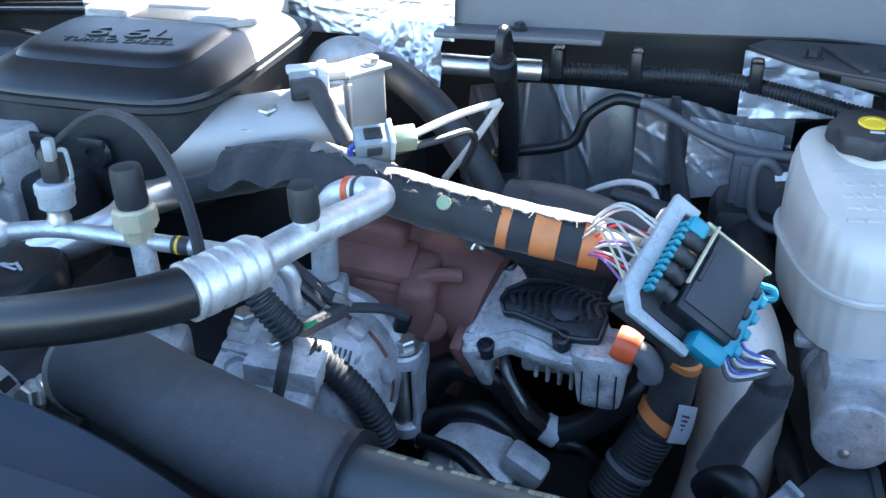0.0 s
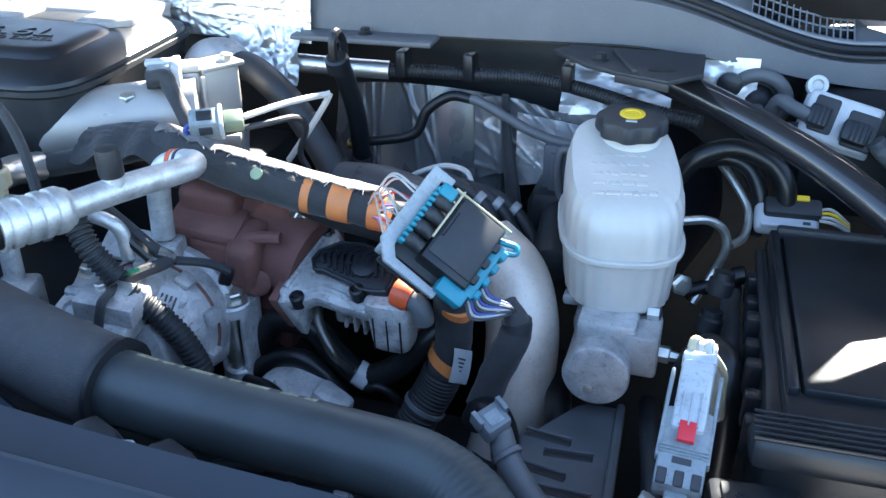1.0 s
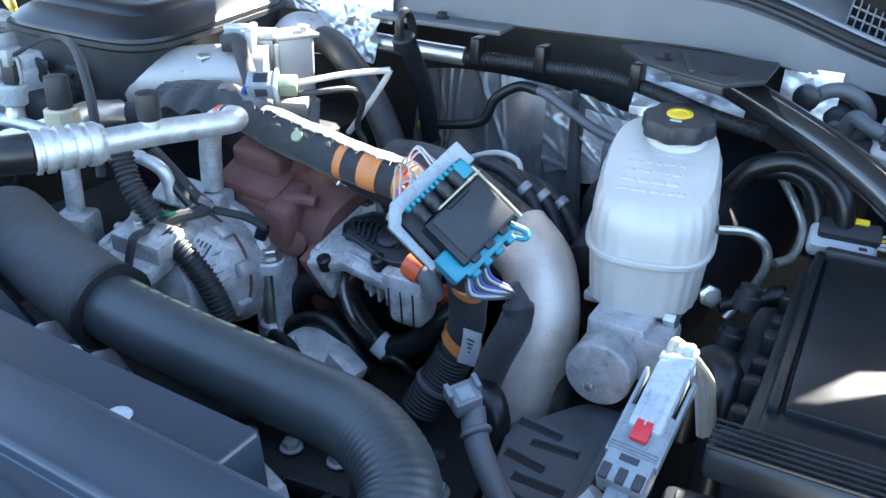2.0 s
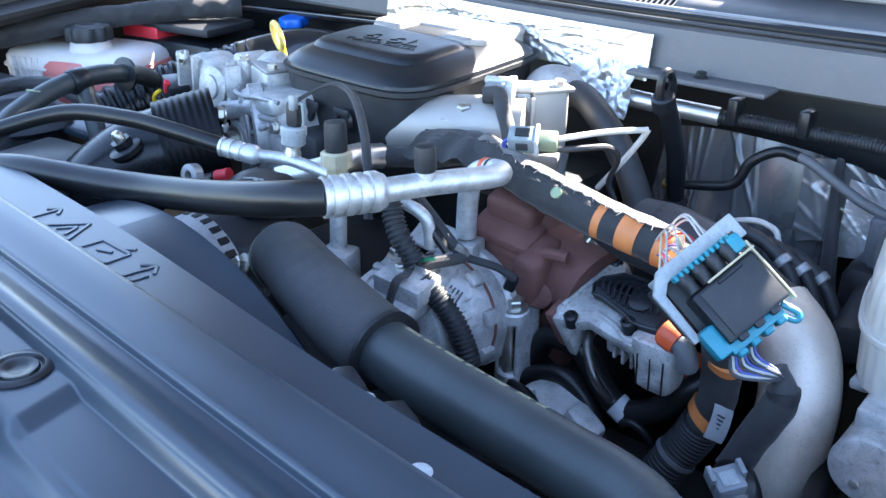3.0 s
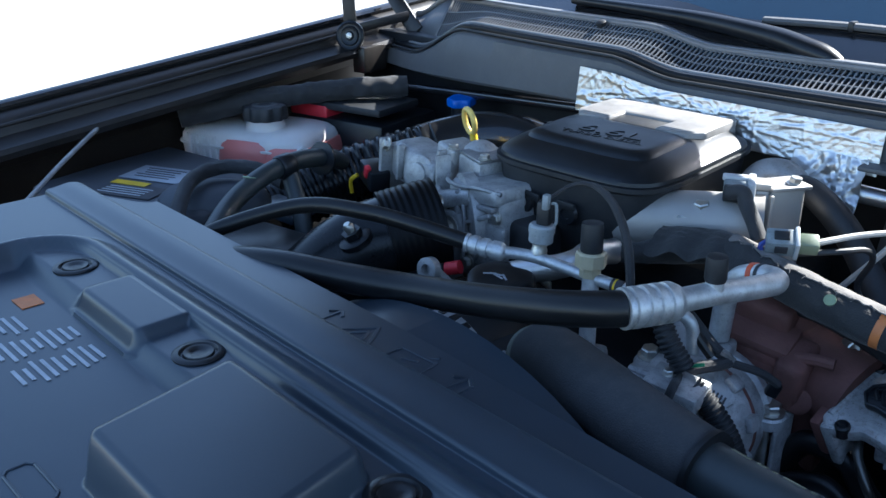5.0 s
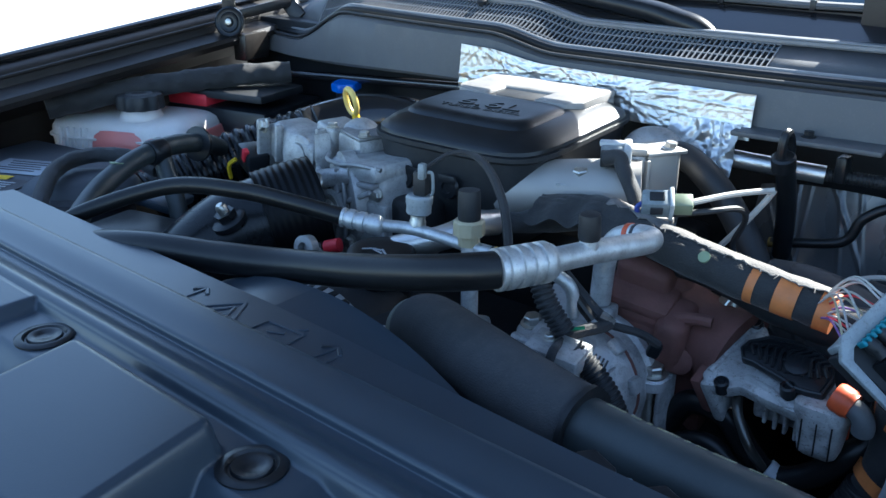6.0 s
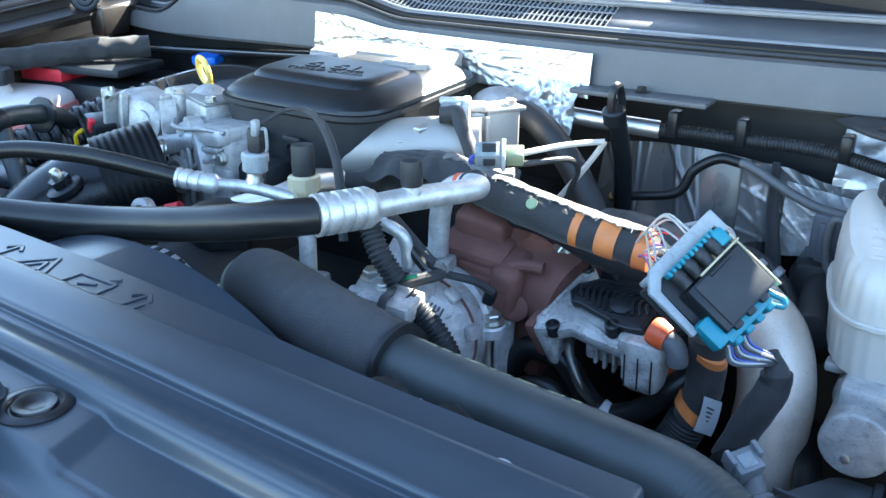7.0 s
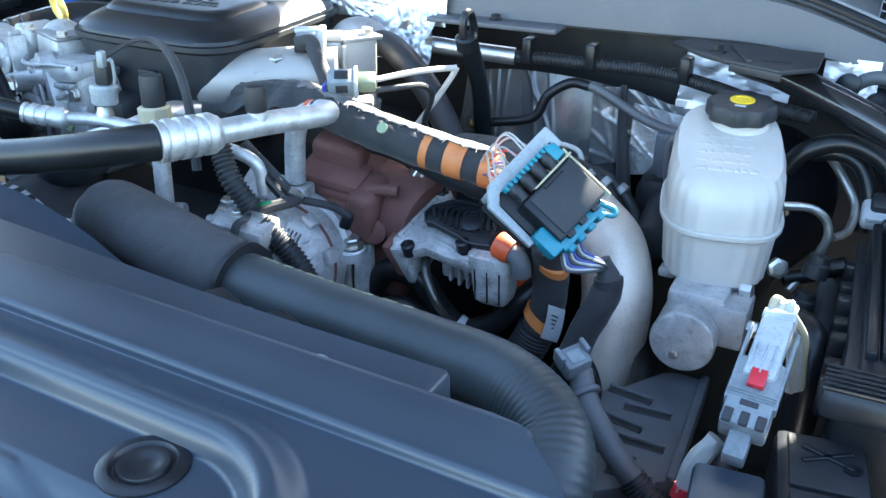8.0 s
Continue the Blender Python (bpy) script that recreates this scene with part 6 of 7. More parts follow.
slat = thing("slatted_bracket", (0.14, 0.47, 0.88), "black slatted plastic bracket below the brake cylinder", "bracket")
DUSTB = mat("dusty_black_bracket_plastic", (0.070, 0.075, 0.082), 0.6, 0, 0.25, 25, 0.15, 600, 0.1, 0.35, (0.09, 0.085, 0.08))
SL = [(0.098, 0.490), (0.112, 0.502), (0.140, 0.545), (0.150, 0.552), (0.178, 0.552), (0.184, 0.40), (0.130, 0.355)]
part("body", prism(bmesh.new(), pose(0, 0, 0.925), SL, 0.033, 0.004), DUSTB, slat)
for x, y, w, a in ((0.125, 0.492, 0.040, -6), (0.145, 0.475, 0.040, 4), (0.130, 0.450, 0.036, -9), (0.150, 0.430, 0.042, 0), (0.136, 0.408, 0.036, -6), (0.154, 0.388, 0.036, 2)):
    part("slot", boxed(pose(x, y, 0.9575, 0, 0, a), (w, 0.0065, 0.003), 0.0008, segs=1), DEEP, slat, "dark slot")
    part("slot_lip", boxed(pose(x, y + 0.0048, 0.9595, 0, 0, a), (w, 0.0022, 0.004), 0.0008, segs=1), DUSTB, slat)
part("side_rail", boxed(basis((0.181, 0.476, 0.952), (0.006, -0.15, 0), (0, 0, 1)), (0.155, 0.008, 0.020), 0.003), DUSTB, slat)
part("support", boxed(pose(0.14, 0.46, 0.70), (0.05, 0.08, 0.45), 0.006), DEEP, slat)

drain = thing("grey_drain_hose", (0.15, 0.37, 0.95), "dark grey hose with a pale clamp running downwards", "hose")
part("hose", tube([(0.102, 0.413, 1.022), (0.116, 0.396, 1.006), (0.145, 0.378, 0.983), (0.163, 0.374, 0.967)], 0.0095, 16), COWLM, drain)
part("ribbed_length", corrugated([(0.160, 0.3745, 0.970), (0.185, 0.368, 0.948), (0.22, 0.355, 0.90)], 0.0105, 0.0032, 0.10, 16), BLACKM, drain)
part("collar", turned((0.110, 0.402, 1.014), (0.6, -0.5, -0.5), [(0, 0.0105), (0.001, 0.0118), (0.004, 0.0118), (0.005, 0.0105)], 18), ELBM, drain)
CLAMPM = mat("dusty_clamp_plastic", (0.15, 0.165, 0.18), 0.5, 0, 0.12, 50, 0.1, 500, 0.08, 0.5, (0.10, 0.10, 0.10))
KM = basis((0.097, 0.409, 1.032), (0.75, -0.5, -0.35), (0.2, -0.4, 1))
clampc = part("clamp", boxed(KM, (0.020, 0.022, 0.018), 0.003), CLAMPM, drain, "dusty grey plastic clamp")
part("ear", boxed(KM @ pose(-0.004, 0.011, 0.006), (0.012, 0.004, 0.014), 0.001), CLAMPM, clampc)
part("ear", boxed(KM @ pose(-0.004, -0.011, 0.006), (0.012, 0.004, 0.014), 0.001), CLAMPM, clampc)
part("hollow", boxed(KM @ pose(0.001, 0, 0.0088), (0.011, 0.012, 0.002), 0.0005), GREY, clampc)
part("elbow", tube([(0.060, 0.500, 0.955), (0.068, 0.496, 0.972), (0.080, 0.488, 0.976), (0.090, 0.480, 0.964), (0.094, 0.476, 0.940)], 0.0125, 18), RUBBER, drain)

# lower hoses between the actuator and the radiator hose
lh = thing("coolant_hose", (-0.06, 0.48, 0.9), "black coolant hose with a white marker band", "hose")
part("hose", tube([(-0.175, 0.552, 0.945), (-0.160, 0.549, 0.978), (-0.143, 0.547, 0.992), (-0.111, 0.546, 0.988), (-0.087, 0.545, 0.961), (-0.063, 0.547, 0.943), (-0.032, 0.549, 0.957), (-0.007, 0.552, 0.985), (0.012, 0.566, 1.006)], 0.0120, 18), RUBBER, lh)
part("marker_band", turned((-0.070, 0.546, 0.948), (0.75, 0.05, -0.42), [(0, 0.0122), (0.0005, 0.0127), (0.014, 0.0127), (0.0145, 0.0122)], 22), WHITE, lh, "white marker band")
lh2 = thing("coolant_hose", (-0.1, 0.53, 0.9), "dark hose looping below the actuator", "hose")
part("hose", tube([(-0.196, 0.535, 0.880), (-0.180, 0.533, 0.920), (-0.160, 0.532, 0.945), (-0.127, 0.530, 0.963), (-0.104, 0.530, 0.956), (-0.085, 0.532, 0.930), (-0.078, 0.535, 0.890)], 0.0095, 16), RUBBER, lh2)
wp = thing("water_pump_housing", (-0.12, 0.50, 0.85), "small grey cast housing below the hoses", "pump")
part("housing", turned((-0.120, 0.515, 0.905), (0.10, -0.45, 1), [(-0.06, 0.040), (0, 0.042), (0.025, 0.042), (0.040, 0.036), (0.046, 0.026), (0.047, 0.012)], 28), CAST, wp)
part("arm", boxed(pose(-0.075, 0.500, 0.945, 0, 25, -10), (0.036, 0.026, 0.020), 0.006), CAST, wp)
part("rib", boxed(pose(-0.128, 0.482, 0.942, 25, 0, 10), (0.005, 0.04, 0.030), 0.002), CAST, wp)
oc = thing("orange_clip", (-0.008, 0.56, 0.96), "bright orange plastic retaining clip below the hose", "clip")
part("clip", turned((-0.034, 0.624, 0.930), (0.05, -0.10, 1), [(0, 0.0105), (0.002, 0.0125), (0.016, 0.0125), (0.018, 0.0100), (0.022, 0.0100), (0.024, 0.0125), (0.046, 0.0125), (0.052, 0.0115), (0.054, 0.006)], 18), ORANGE, oc)
wand = thing("drain_tube", (-0.09, 0.515, 0.93), "thin dark metal drain tube", "tube")
part("tube", tube([(-0.104, 0.545, 1.018), (-0.098, 0.532, 1.008), (-0.090, 0.524, 0.998), (-0.079, 0.520, 0.982), (-0.068, 0.530, 0.960)], 0.0045, 12), mat("oily_dark_steel", (0.13, 0.125, 0.115), 0.32, 0.8, 0.3, 40, 0.1, 300), wand)
tl = thing("thin_vacuum_hose", (-0.03, 0.54, 0.9), "thin glossy black vacuum hose in a loop", "hose")
part("hose", tube([(-0.055, 0.535, 0.938), (-0.044, 0.534, 0.944), (-0.032, 0.538, 0.936), (-0.024, 0.545, 0.915), (-0.026, 0.545, 0.88)], 0.0042, 12), RUBBER, tl)
# ---- firewall side ----
bl = thing("heat_blanket", (-0.08, 0.89, 0.95), "glossy dark wrinkled heat blanket on the firewall", "heat blanket")
part("sheet", crumple(lambda u, v: Vector((-0.235 + 0.235 * u + 0.01 * v, 0.885 - 0.03 * math.sin(math.pi * u) - 0.05 * (1 - v), 0.90 + 0.235 * v - 0.02 * (2 * u - 1) ** 2)), 220, 110, 0.0030, 1.6, 0.002, 1.0, 16, 1.3, 0.022, 1.25), FOILD, bl)
bl2 = thing("foil_blanket", (0.07, 0.9, 0.95), "silver wrinkled foil insulation on the firewall", "heat blanket")
part("sheet", crumple(lambda u, v: Vector((-0.040 + 0.150 * u, 0.848 + 0.012 * u, 1.026 + 0.03 * u + (0.100 - 0.035 * u) * v + 0.006 * math.sin(7 * u))), 110, 80, 0.0022, 2.0, 0.002, 4.0, 18, 1.1, 0.035, 1.1), FOILG, bl2)
part("silver_patch", crumple(lambda u, v: Vector((0.012 + 0.090 * u, 0.838 + 0.010 * u, 1.030 + 0.012 * u + 0.088 * v * (1 - 0.30 * u))), 70, 60, 0.0012, 3.6, 0.0015, 9.0, 10, 1.2, 0.03, 0.9), FOILS, bl2, "bright silver foil patch")
part("lobe", crumple(lambda u, v: Vector((0.055 + 0.12 * u, 0.855 + 0.03 * v, 1.115 + 0.06 * v * (1 - 0.3 * u) + 0.01 * u)), 26, 14, 0.005, 5, 0.002, 6.0, 3), FOILS, bl2)
part("knob_patch", crumple(lambda u, v: Vector((0.205 + 0.055 * u, 0.858 + 0.01 * v, 1.135 + 0.055 * v)), 14, 14, 0.003, 4, 0.002, 8.0, 2), FOILS, bl2)
part("knob", turned((0.232, 0.856, 1.165), (0, -1, 0.1), [(0, 0.013), (0.006, 0.013), (0.008, 0.008)], 18), BLACK, bl2)
fs = thing("cowl_foil_shield", (-0.43, 0.81, 1.18), "crumpled silver foil heat shield along the cowl", "heat shield")
part("sheet", crumple(lambda u, v: Vector((-0.655 + 0.435 * u, cowl_y(-0.655 + 0.435 * u) - 0.006 - 0.006 * (1 - v), 1.186 + (0.062 - 0.010 * smooth(0.1, 0.35, u)) * v + 0.004 * (1 - u))), 420, 64, 0.0007, 2.6, 0.0015, 3.0, 95, 7.0, 0.06), FOIL, fs)
part("hanging_piece", crumple(lambda u, v: Vector((-0.312 + 0.085 * u, 0.775 + 0.02 * v + 0.012 * math.sin(3 * u), 1.145 + 0.058 * v)), 60, 46, 0.0045, 2.4, 0.0015, 5.0, 18, 1.4, 0.10), FOIL, fs, "crumpled hanging foil piece")
harn2 = thing("firewall_harness", (-0.02, 0.84, 1.12), "black corrugated wiring harness along the firewall", "wiring harness")
part("silver_sleeve", tube([(-0.255, 0.80, 1.165), (-0.20, 0.815, 1.160), (-0.137, 0.830, 1.156)], 0.0105, 16), FOIL, harn2, "silver foil sleeve")
part("conduit", corrugated([(-0.142, 0.829, 1.156), (-0.10, 0.838, 1.156), (-0.04, 0.845, 1.155), (0.03, 0.845, 1.156), (0.09, 0.83, 1.152), (0.15, 0.80, 1.148), (0.21, 0.78, 1.145)], 0.0074, 0.0038), BLACKM, harn2)
for p in ((-0.12, 0.832, 1.158), (-0.045, 0.843, 1.157), (0.066, 0.837, 1.156)):
    part("clamp", boxed(pose(p[0], p[1], p[2] + 0.008), (0.012, 0.024, 0.030), 0.003), BLACK, harn2)
grommet = thing("rubber_grommet", (0.266, 0.86, 1.16), "black ringed rubber firewall grommet", "grommet")
part("base", turned((0.262, 0.90, 1.142), (0, -1, 0.1), [(0, 0.034), (0.030, 0.034), (0.032, 0.018), (0.040, 0.012), (0.042, 0.006)], 28), DEEP, grommet)
part("ring", sweep(bmesh.new(), [Vector((0.262 + 0.029 * math.cos(2 * math.pi * i / 36), 0.866 - 0.003 * math.sin(2 * math.pi * i / 36), 1.146 + 0.029 * math.sin(2 * math.pi * i / 36))) for i in range(37)], 0.0075, 12, False), COWLM, grommet, "faded grey rubber ring")
part("boot", tube([(0.262, 0.85, 1.130), (0.27, 0.82, 1.125), (0.30, 0.80, 1.135)], 0.014, 12), BLACKM, grommet)
absm = thing("control_module", (0.35, 0.82, 1.12), "white plastic control module with black plugs", "module")
AM = basis((0.338, 0.815, 1.147), (1, -0.1, -0.22), (0, -0.9, 0.5)) @ Matrix.Scale(0.80, 4)
part("case", boxed(AM, (0.088, 0.062, 0.020), 0.008, segs=3), WHITE, absm)
part("edge_frame", boxed(AM @ pose(0, 0, -0.006), (0.092, 0.066, 0.008), 0.004), LGREY, absm)
part("mount_ear", turned(AM @ Vector((-0.040, 0.036, -0.008)), (0.1, -0.9, 0.4), [(0, 0.010), (0.010, 0.010), (0.011, 0.006), (0.006, 0.005)], 16), LGREY, absm)
for px_, py_, w_ in ((-0.020, 0.002, 0.030), (0.026, -0.004, 0.038)):
    sock = part("socket", boxed(AM @ pose(px_, py_, 0.009), (w_, 0.046, 0.008), 0.004), BLACKM, absm)
    plg = part("plug", boxed(AM @ pose(px_ - 0.006, py_ - 0.006, 0.020), (w_ - 0.006, 0.026, 0.020), 0.003), BLACK, absm)
    for r_ in range(4):
        part("ridge", boxed(AM @ pose(px_ - 0.012 + 0.006 * r_, py_ - 0.006, 0.0305), (0.0025, 0.022, 0.002), 0.0006, segs=1), BLACK, plg)
part("red_tab", boxed(AM @ pose(-0.040, -0.008, 0.022), (0.010, 0.009, 0.008), 0.0015), RED, absm)
part("cable", tube([AM @ Vector((-0.036, -0.006, 0.020)), AM @ Vector((-0.055, -0.004, 0.018)), AM @ Vector((-0.075, 0.0, 0.008)), (0.268, 0.835, 1.128), (0.262, 0.86, 1.140)], 0.0075, 12, wobble=0.1), COWLM, absm, "grey sleeved cable")
part("cable", tube([AM @ Vector((0.045, -0.010, 0.016)), AM @ Vector((0.060, -0.020, 0.010)), (0.412, 0.78, 1.10), (0.40, 0.74, 1.075), (0.37, 0.72, 1.05)], 0.0085, 12, wobble=0.15), COWLM, absm, "grey sleeved cable")
part("mount", boxed(pose(0.36, 0.88, 1.10), (0.10, 0.10, 0.12), 0.01), DEEP, absm)
wcn = thing("white_wire_connector", (0.30, 0.745, 1.06), "white and black cable connector with yellow wires", "connector")
WC = pose(0.300, 0.738, 1.072, 32, 0, 4)
part("shell", boxed(WC, (0.058, 0.030, 0.018), 0.006, segs=3), WHITE, wcn)
part("body", boxed(WC @ pose(0.004, 0.006, 0.010), (0.052, 0.020, 0.014), 0.004), BLACKM, wcn)
part("window", boxed(WC @ pose(0.017, -0.010, 0.0085), (0.007, 0.007, 0.002), 0.0005), INK, wcn)
part("lever", boxed(WC @ pose(0.0, -0.014, 0.010), (0.050, 0.004, 0.006), 0.0015), WHITE, wcn)
part("yellow_lock", boxed(WC @ pose(0.012, 0.014, 0.017), (0.012, 0.006, 0.004), 0.001), YELLOW, wcn)
for k in range(4):
    part("wire", tube([WC @ Vector((0.028, -0.004 + 0.004 * k, 0.009)), WC @ Vector((0.040, -0.005 + 0.005 * k, 0.008)), WC @ Vector((0.058, -0.004 + 0.003 * k, -0.006))], 0.0016, 6, 5), (BRAID, WIREM, YELLOW, BRAID)[k], wcn)
arc = thing("arched_cable", (0.25, 0.76, 1.08), "black rubber cable arching behind the reservoir", "cable")
part("cable", tube([(0.195, 0.745, 1.10), (0.212, 0.748, 1.122), (0.245, 0.755, 1.132), (0.280, 0.750, 1.122), (0.296, 0.742, 1.100), (0.297, 0.74, 1.06)], 0.0095, 14), RUBBER, arc)
part("cable", tube([(0.215, 0.76, 1.115), (0.24, 0.765, 1.118), (0.262, 0.76, 1.110), (0.275, 0.75, 1.085), (0.275, 0.745, 1.05)], 0.008, 12), RUBBER, arc)
rod = thing("hood_support_brace", (0.25, 0.7, 1.1), "glossy black diagonal brace tube to the wing", "brace")
part("tube", tube([(0.125, 0.835, 1.180), (0.17, 0.81, 1.177), (0.24, 0.75, 1.168), (0.32, 0.68, 1.150), (0.40, 0.60, 1.115), (0.46, 0.53, 1.07)], 0.0148, 20), PAINT, rod)
part("foot", boxed(pose(0.135, 0.83, 1.184, 0, 4, -20), (0.06, 0.035, 0.008), 0.003), PAINT, rod)
ctl = thing("grey_control_cable", (0.0, 0.83, 1.1), "dark grey cable draped across the heat blanket", "cable")
part("cable", tube([(-0.175, 0.80, 1.075), (-0.15, 0.80, 1.080), (-0.10, 0.805, 1.092), (-0.085, 0.81, 1.120), (-0.06, 0.815, 1.137), (-0.035, 0.813, 1.137)], 0.0058, 12), RUBBER, ctl)
part("grey_length", tube([(-0.036, 0.813, 1.137), (-0.02, 0.81, 1.134), (0.035, 0.80, 1.112), (0.075, 0.785, 1.108), (0.115, 0.77, 1.113)], 0.0054, 12), COWLM, ctl, "faded grey cable length")
part("brass_end", turned((-0.178, 0.80, 1.074), (1, 0, 0.1), [(0, 0.006), (0.018, 0.006)], 12), mat("dull_brass", (0.28, 0.2, 0.07), 0.45, 0.8, 0.2, 40, 0.1, 300), ctl)
strap = thing("black_strap", (0.0, 0.84, 1.0), "black taped strap hanging down the firewall", "strap")
part("strap", tube([(-0.004, 0.845, 1.135), (0.0, 0.84, 1.09), (0.012, 0.82, 1.04), (0.025, 0.80, 0.98)], lambda u: 0.006 + 0.010 * u, 10, squash=0.5), FABRIC, strap)
dip = thing("dipstick_tube", (-0.16, 0.75, 1.1), "black looped transmission dipstick handle on its tube", "dipstick")
part("tube", tube([(-0.150, 0.722, 1.195), (-0.152, 0.745, 1.165), (-0.156, 0.775, 1.12), (-0.162, 0.80, 1.06)], 0.0105, 14), BLACK, dip)
part("collar", turned((-0.150, 0.724, 1.185), (0, -0.4, 0.9), [(0, 0.0125), (0.014, 0.0125), (0.016, 0.010)], 18), BLACK, dip)
part("loop", sweep(bmesh.new(), [Vector((-0.150, 0.724, 1.204)) + Vector((0.10, 0.97, 0.2)) * 0.011 * math.cos(a) + Vector((0, -0.25, 0.97)) * 0.020 * math.sin(a) for a in [2 * math.pi * i / 28 for i in range(29)]], 0.0046, 8, False), BLACK, dip)
part("end_rim", turned((-0.162, 0.799, 1.062), (-0.1, 0.3, -0.9), [(0, 0.0115), (0.003, 0.0125), (0.006, 0.0125), (0.006, 0.009), (0.002, 0.008)], 18), BLACKM, dip)
bh = thing("heater_hose", (-0.2, 0.7, 1.05), "thick black heater hose curving down behind the harness", "hose")
part("hose", tube([(-0.300, 0.768, 1.166), (-0.270, 0.755, 1.168), (-0.238, 0.740, 1.157), (-0.208, 0.733, 1.133), (-0.184, 0.726, 1.106), (-0.160, 0.712, 1.078), (-0.140, 0.690, 1.04)], 0.0158, 18), BLACKM, bh)
part("end", tube([(-0.345, 0.755, 1.150), (-0.332, 0.765, 1.172), (-0.310, 0.770, 1.176), (-0.290, 0.766, 1.166)], 0.0185, 18), CASTD, bh, "dusty grey rubber elbow")
wh = thing("white_cable", (-0.07, 0.66, 1.1), "thin white cable arching over the grey hose", "cable")
part("cable", tube([(-0.085, 0.715, 1.065), (-0.069, 0.718, 1.081), (-0.038, 0.72, 1.094), (-0.014, 0.72, 1.091), (-0.005, 0.715, 1.078)], 0.0030, 8), BRAID, wh)
part("plug", boxed(pose(-0.001, 0.712, 1.068, 0, 40, 0), (0.022, 0.014, 0.014), 0.003), CASTD, wh)
for k in range(3):
    hz = thing("heater_hose", (0.05, 0.69, 0.95), "black heater hose curving down behind the connector", "hose", "rear heater hoses")
    o = Vector((0.016 * k, 0.010 * k, -0.008 * k))
    part("hose", tube([Vector(q) + o for q in ((-0.045, 0.705, 1.088), (-0.015, 0.70, 1.084), (0.012, 0.695, 1.068), (0.030, 0.69, 1.043), (0.044, 0.685, 1.010), (0.050, 0.68, 0.95))], 0.0068, 12), BLACKM, hz)
    part("collar", turned(Vector((0.004, 0.697, 1.075)) + o, (0.75, -0.1, -0.5), [(0, 0.0070), (0.001, 0.0084), (0.008, 0.0084), (0.009, 0.0070)], 16), CASTD, hz)

vb = thing("vacuum_module_box", (0.10, 0.79, 1.05), "dull blue-grey plastic module box behind the reservoir", "module")
part("box", boxed(pose(0.092, 0.79, 1.070, 0, 0, -4), (0.075, 0.03, 0.075), 0.006), AIRBOX, vb)
part("cover_panel", boxed(pose(0.092, 0.7735, 1.070, 0, 0, -4), (0.060, 0.004, 0.058), 0.002), AIRBOX, vb)
part("tube", tube([(0.098, 0.760, 1.095), (0.088, 0.760, 1.108), (0.077, 0.760, 1.108), (0.074, 0.760, 1.086), (0.078, 0.760, 1.060), (0.090, 0.755, 1.050), (0.112, 0.740, 1.052)], 0.0046, 12), COWLM, vb, "grey steel tube loop")
part("nut", turned((0.098, 0.760, 1.095), (1, 0, 0.2), [(-0.006, 0.008), (0.008, 0.008), (0.010, 0.005)], 6), STEEL, vb)

# ---- left side ----
tb = thing("throttle_body", (-0.66, 0.55, 1.05), "cast aluminium throttle body with motor housing", "throttle body")
part("motor", boxed(pose(-0.712, 0.572, 1.140, 0, 8, -10), (0.100, 0.060, 0.056), 0.014, segs=3), CAST, tb)
part("end_flange", boxed(pose(-0.765, 0.572, 1.131, 0, 8, -10), (0.008, 0.070, 0.074), 0.003), CAST, tb)
part("flange_ear", boxed(pose(-0.765, 0.545, 1.169, 0, 8, -10), (0.009, 0.018, 0.016), 0.004), CAST, tb)
part("motor_boss", turned((-0.692, 0.544, 1.141), (0.1, -1, 0.15), [(0, 0.026), (0.006, 0.026), (0.008, 0.023), (0.008, 0.016), (0.012, 0.015), (0.013, 0.012)], 26), CAST, tb)
part("gear_cover", boxed(pose(-0.676, 0.598, 1.164, 0, 6, -12), (0.046, 0.046, 0.024), 0.006, segs=3), CAST, tb)
part("web", boxed(pose(-0.652, 0.545, 1.140, 0, 0, -30), (0.005, 0.020, 0.070), 0.002), CAST, tb)
part("bore", turned((-0.578, 0.585, 1.105), (-0.5, -0.82, -0.05), [(0, 0.050), (0.036, 0.050), (0.040, 0.058), (0.056, 0.058), (0.058, 0.052)], 34), CAST, tb)
part("cover", boxed(pose(-0.622, 0.592, 1.155, 0, 6, -12), (0.050, 0.056, 0.034), 0.005), CAST, tb)
part("cover_plate", boxed(pose(-0.620, 0.590, 1.1735, 0, 6, -12), (0.046, 0.052, 0.004), 0.0015), CASTD, tb)
part("body", boxed(pose(-0.576, 0.575, 1.088, 0, 0, -8), (0.105, 0.100, 0.130), 0.012, segs=3), CAST, tb)
part("shoulder", boxed(pose(-0.568, 0.560, 1.146, 0, -6, -8), (0.085, 0.085, 0.022), 0.007), CAST, tb)
part("joint_rib", boxed(pose(-0.600, 0.522, 1.088, 0, 4, -8), (0.007, 0.018, 0.120), 0.002), CASTD, tb)
part("joint_rib", boxed(pose(-0.577, 0.522, 1.132, 0, -6, -8), (0.085, 0.012, 0.006), 0.002), CASTD, tb)
part("pad", boxed(pose(-0.548, 0.522, 1.086, 0, 0, -8), (0.055, 0.010, 0.060), 0.004), CAST, tb)
part("rod", tube([(-0.632, 0.512, 1.128), (-0.605, 0.520, 1.134), (-0.578, 0.524, 1.142)], 0.0115, 16), CAST, tb)
part("lug", turned((-0.604, 0.532, 1.096), (-0.1, -1, 0.05), [(0, 0.024), (0.020, 0.023), (0.022, 0.020)], 24), CAST, tb)
part("bolt", bolt(bmesh.new(), (-0.605, 0.511, 1.097), (-0.1, -1, 0.05), 0.0125), STEEL, tb)
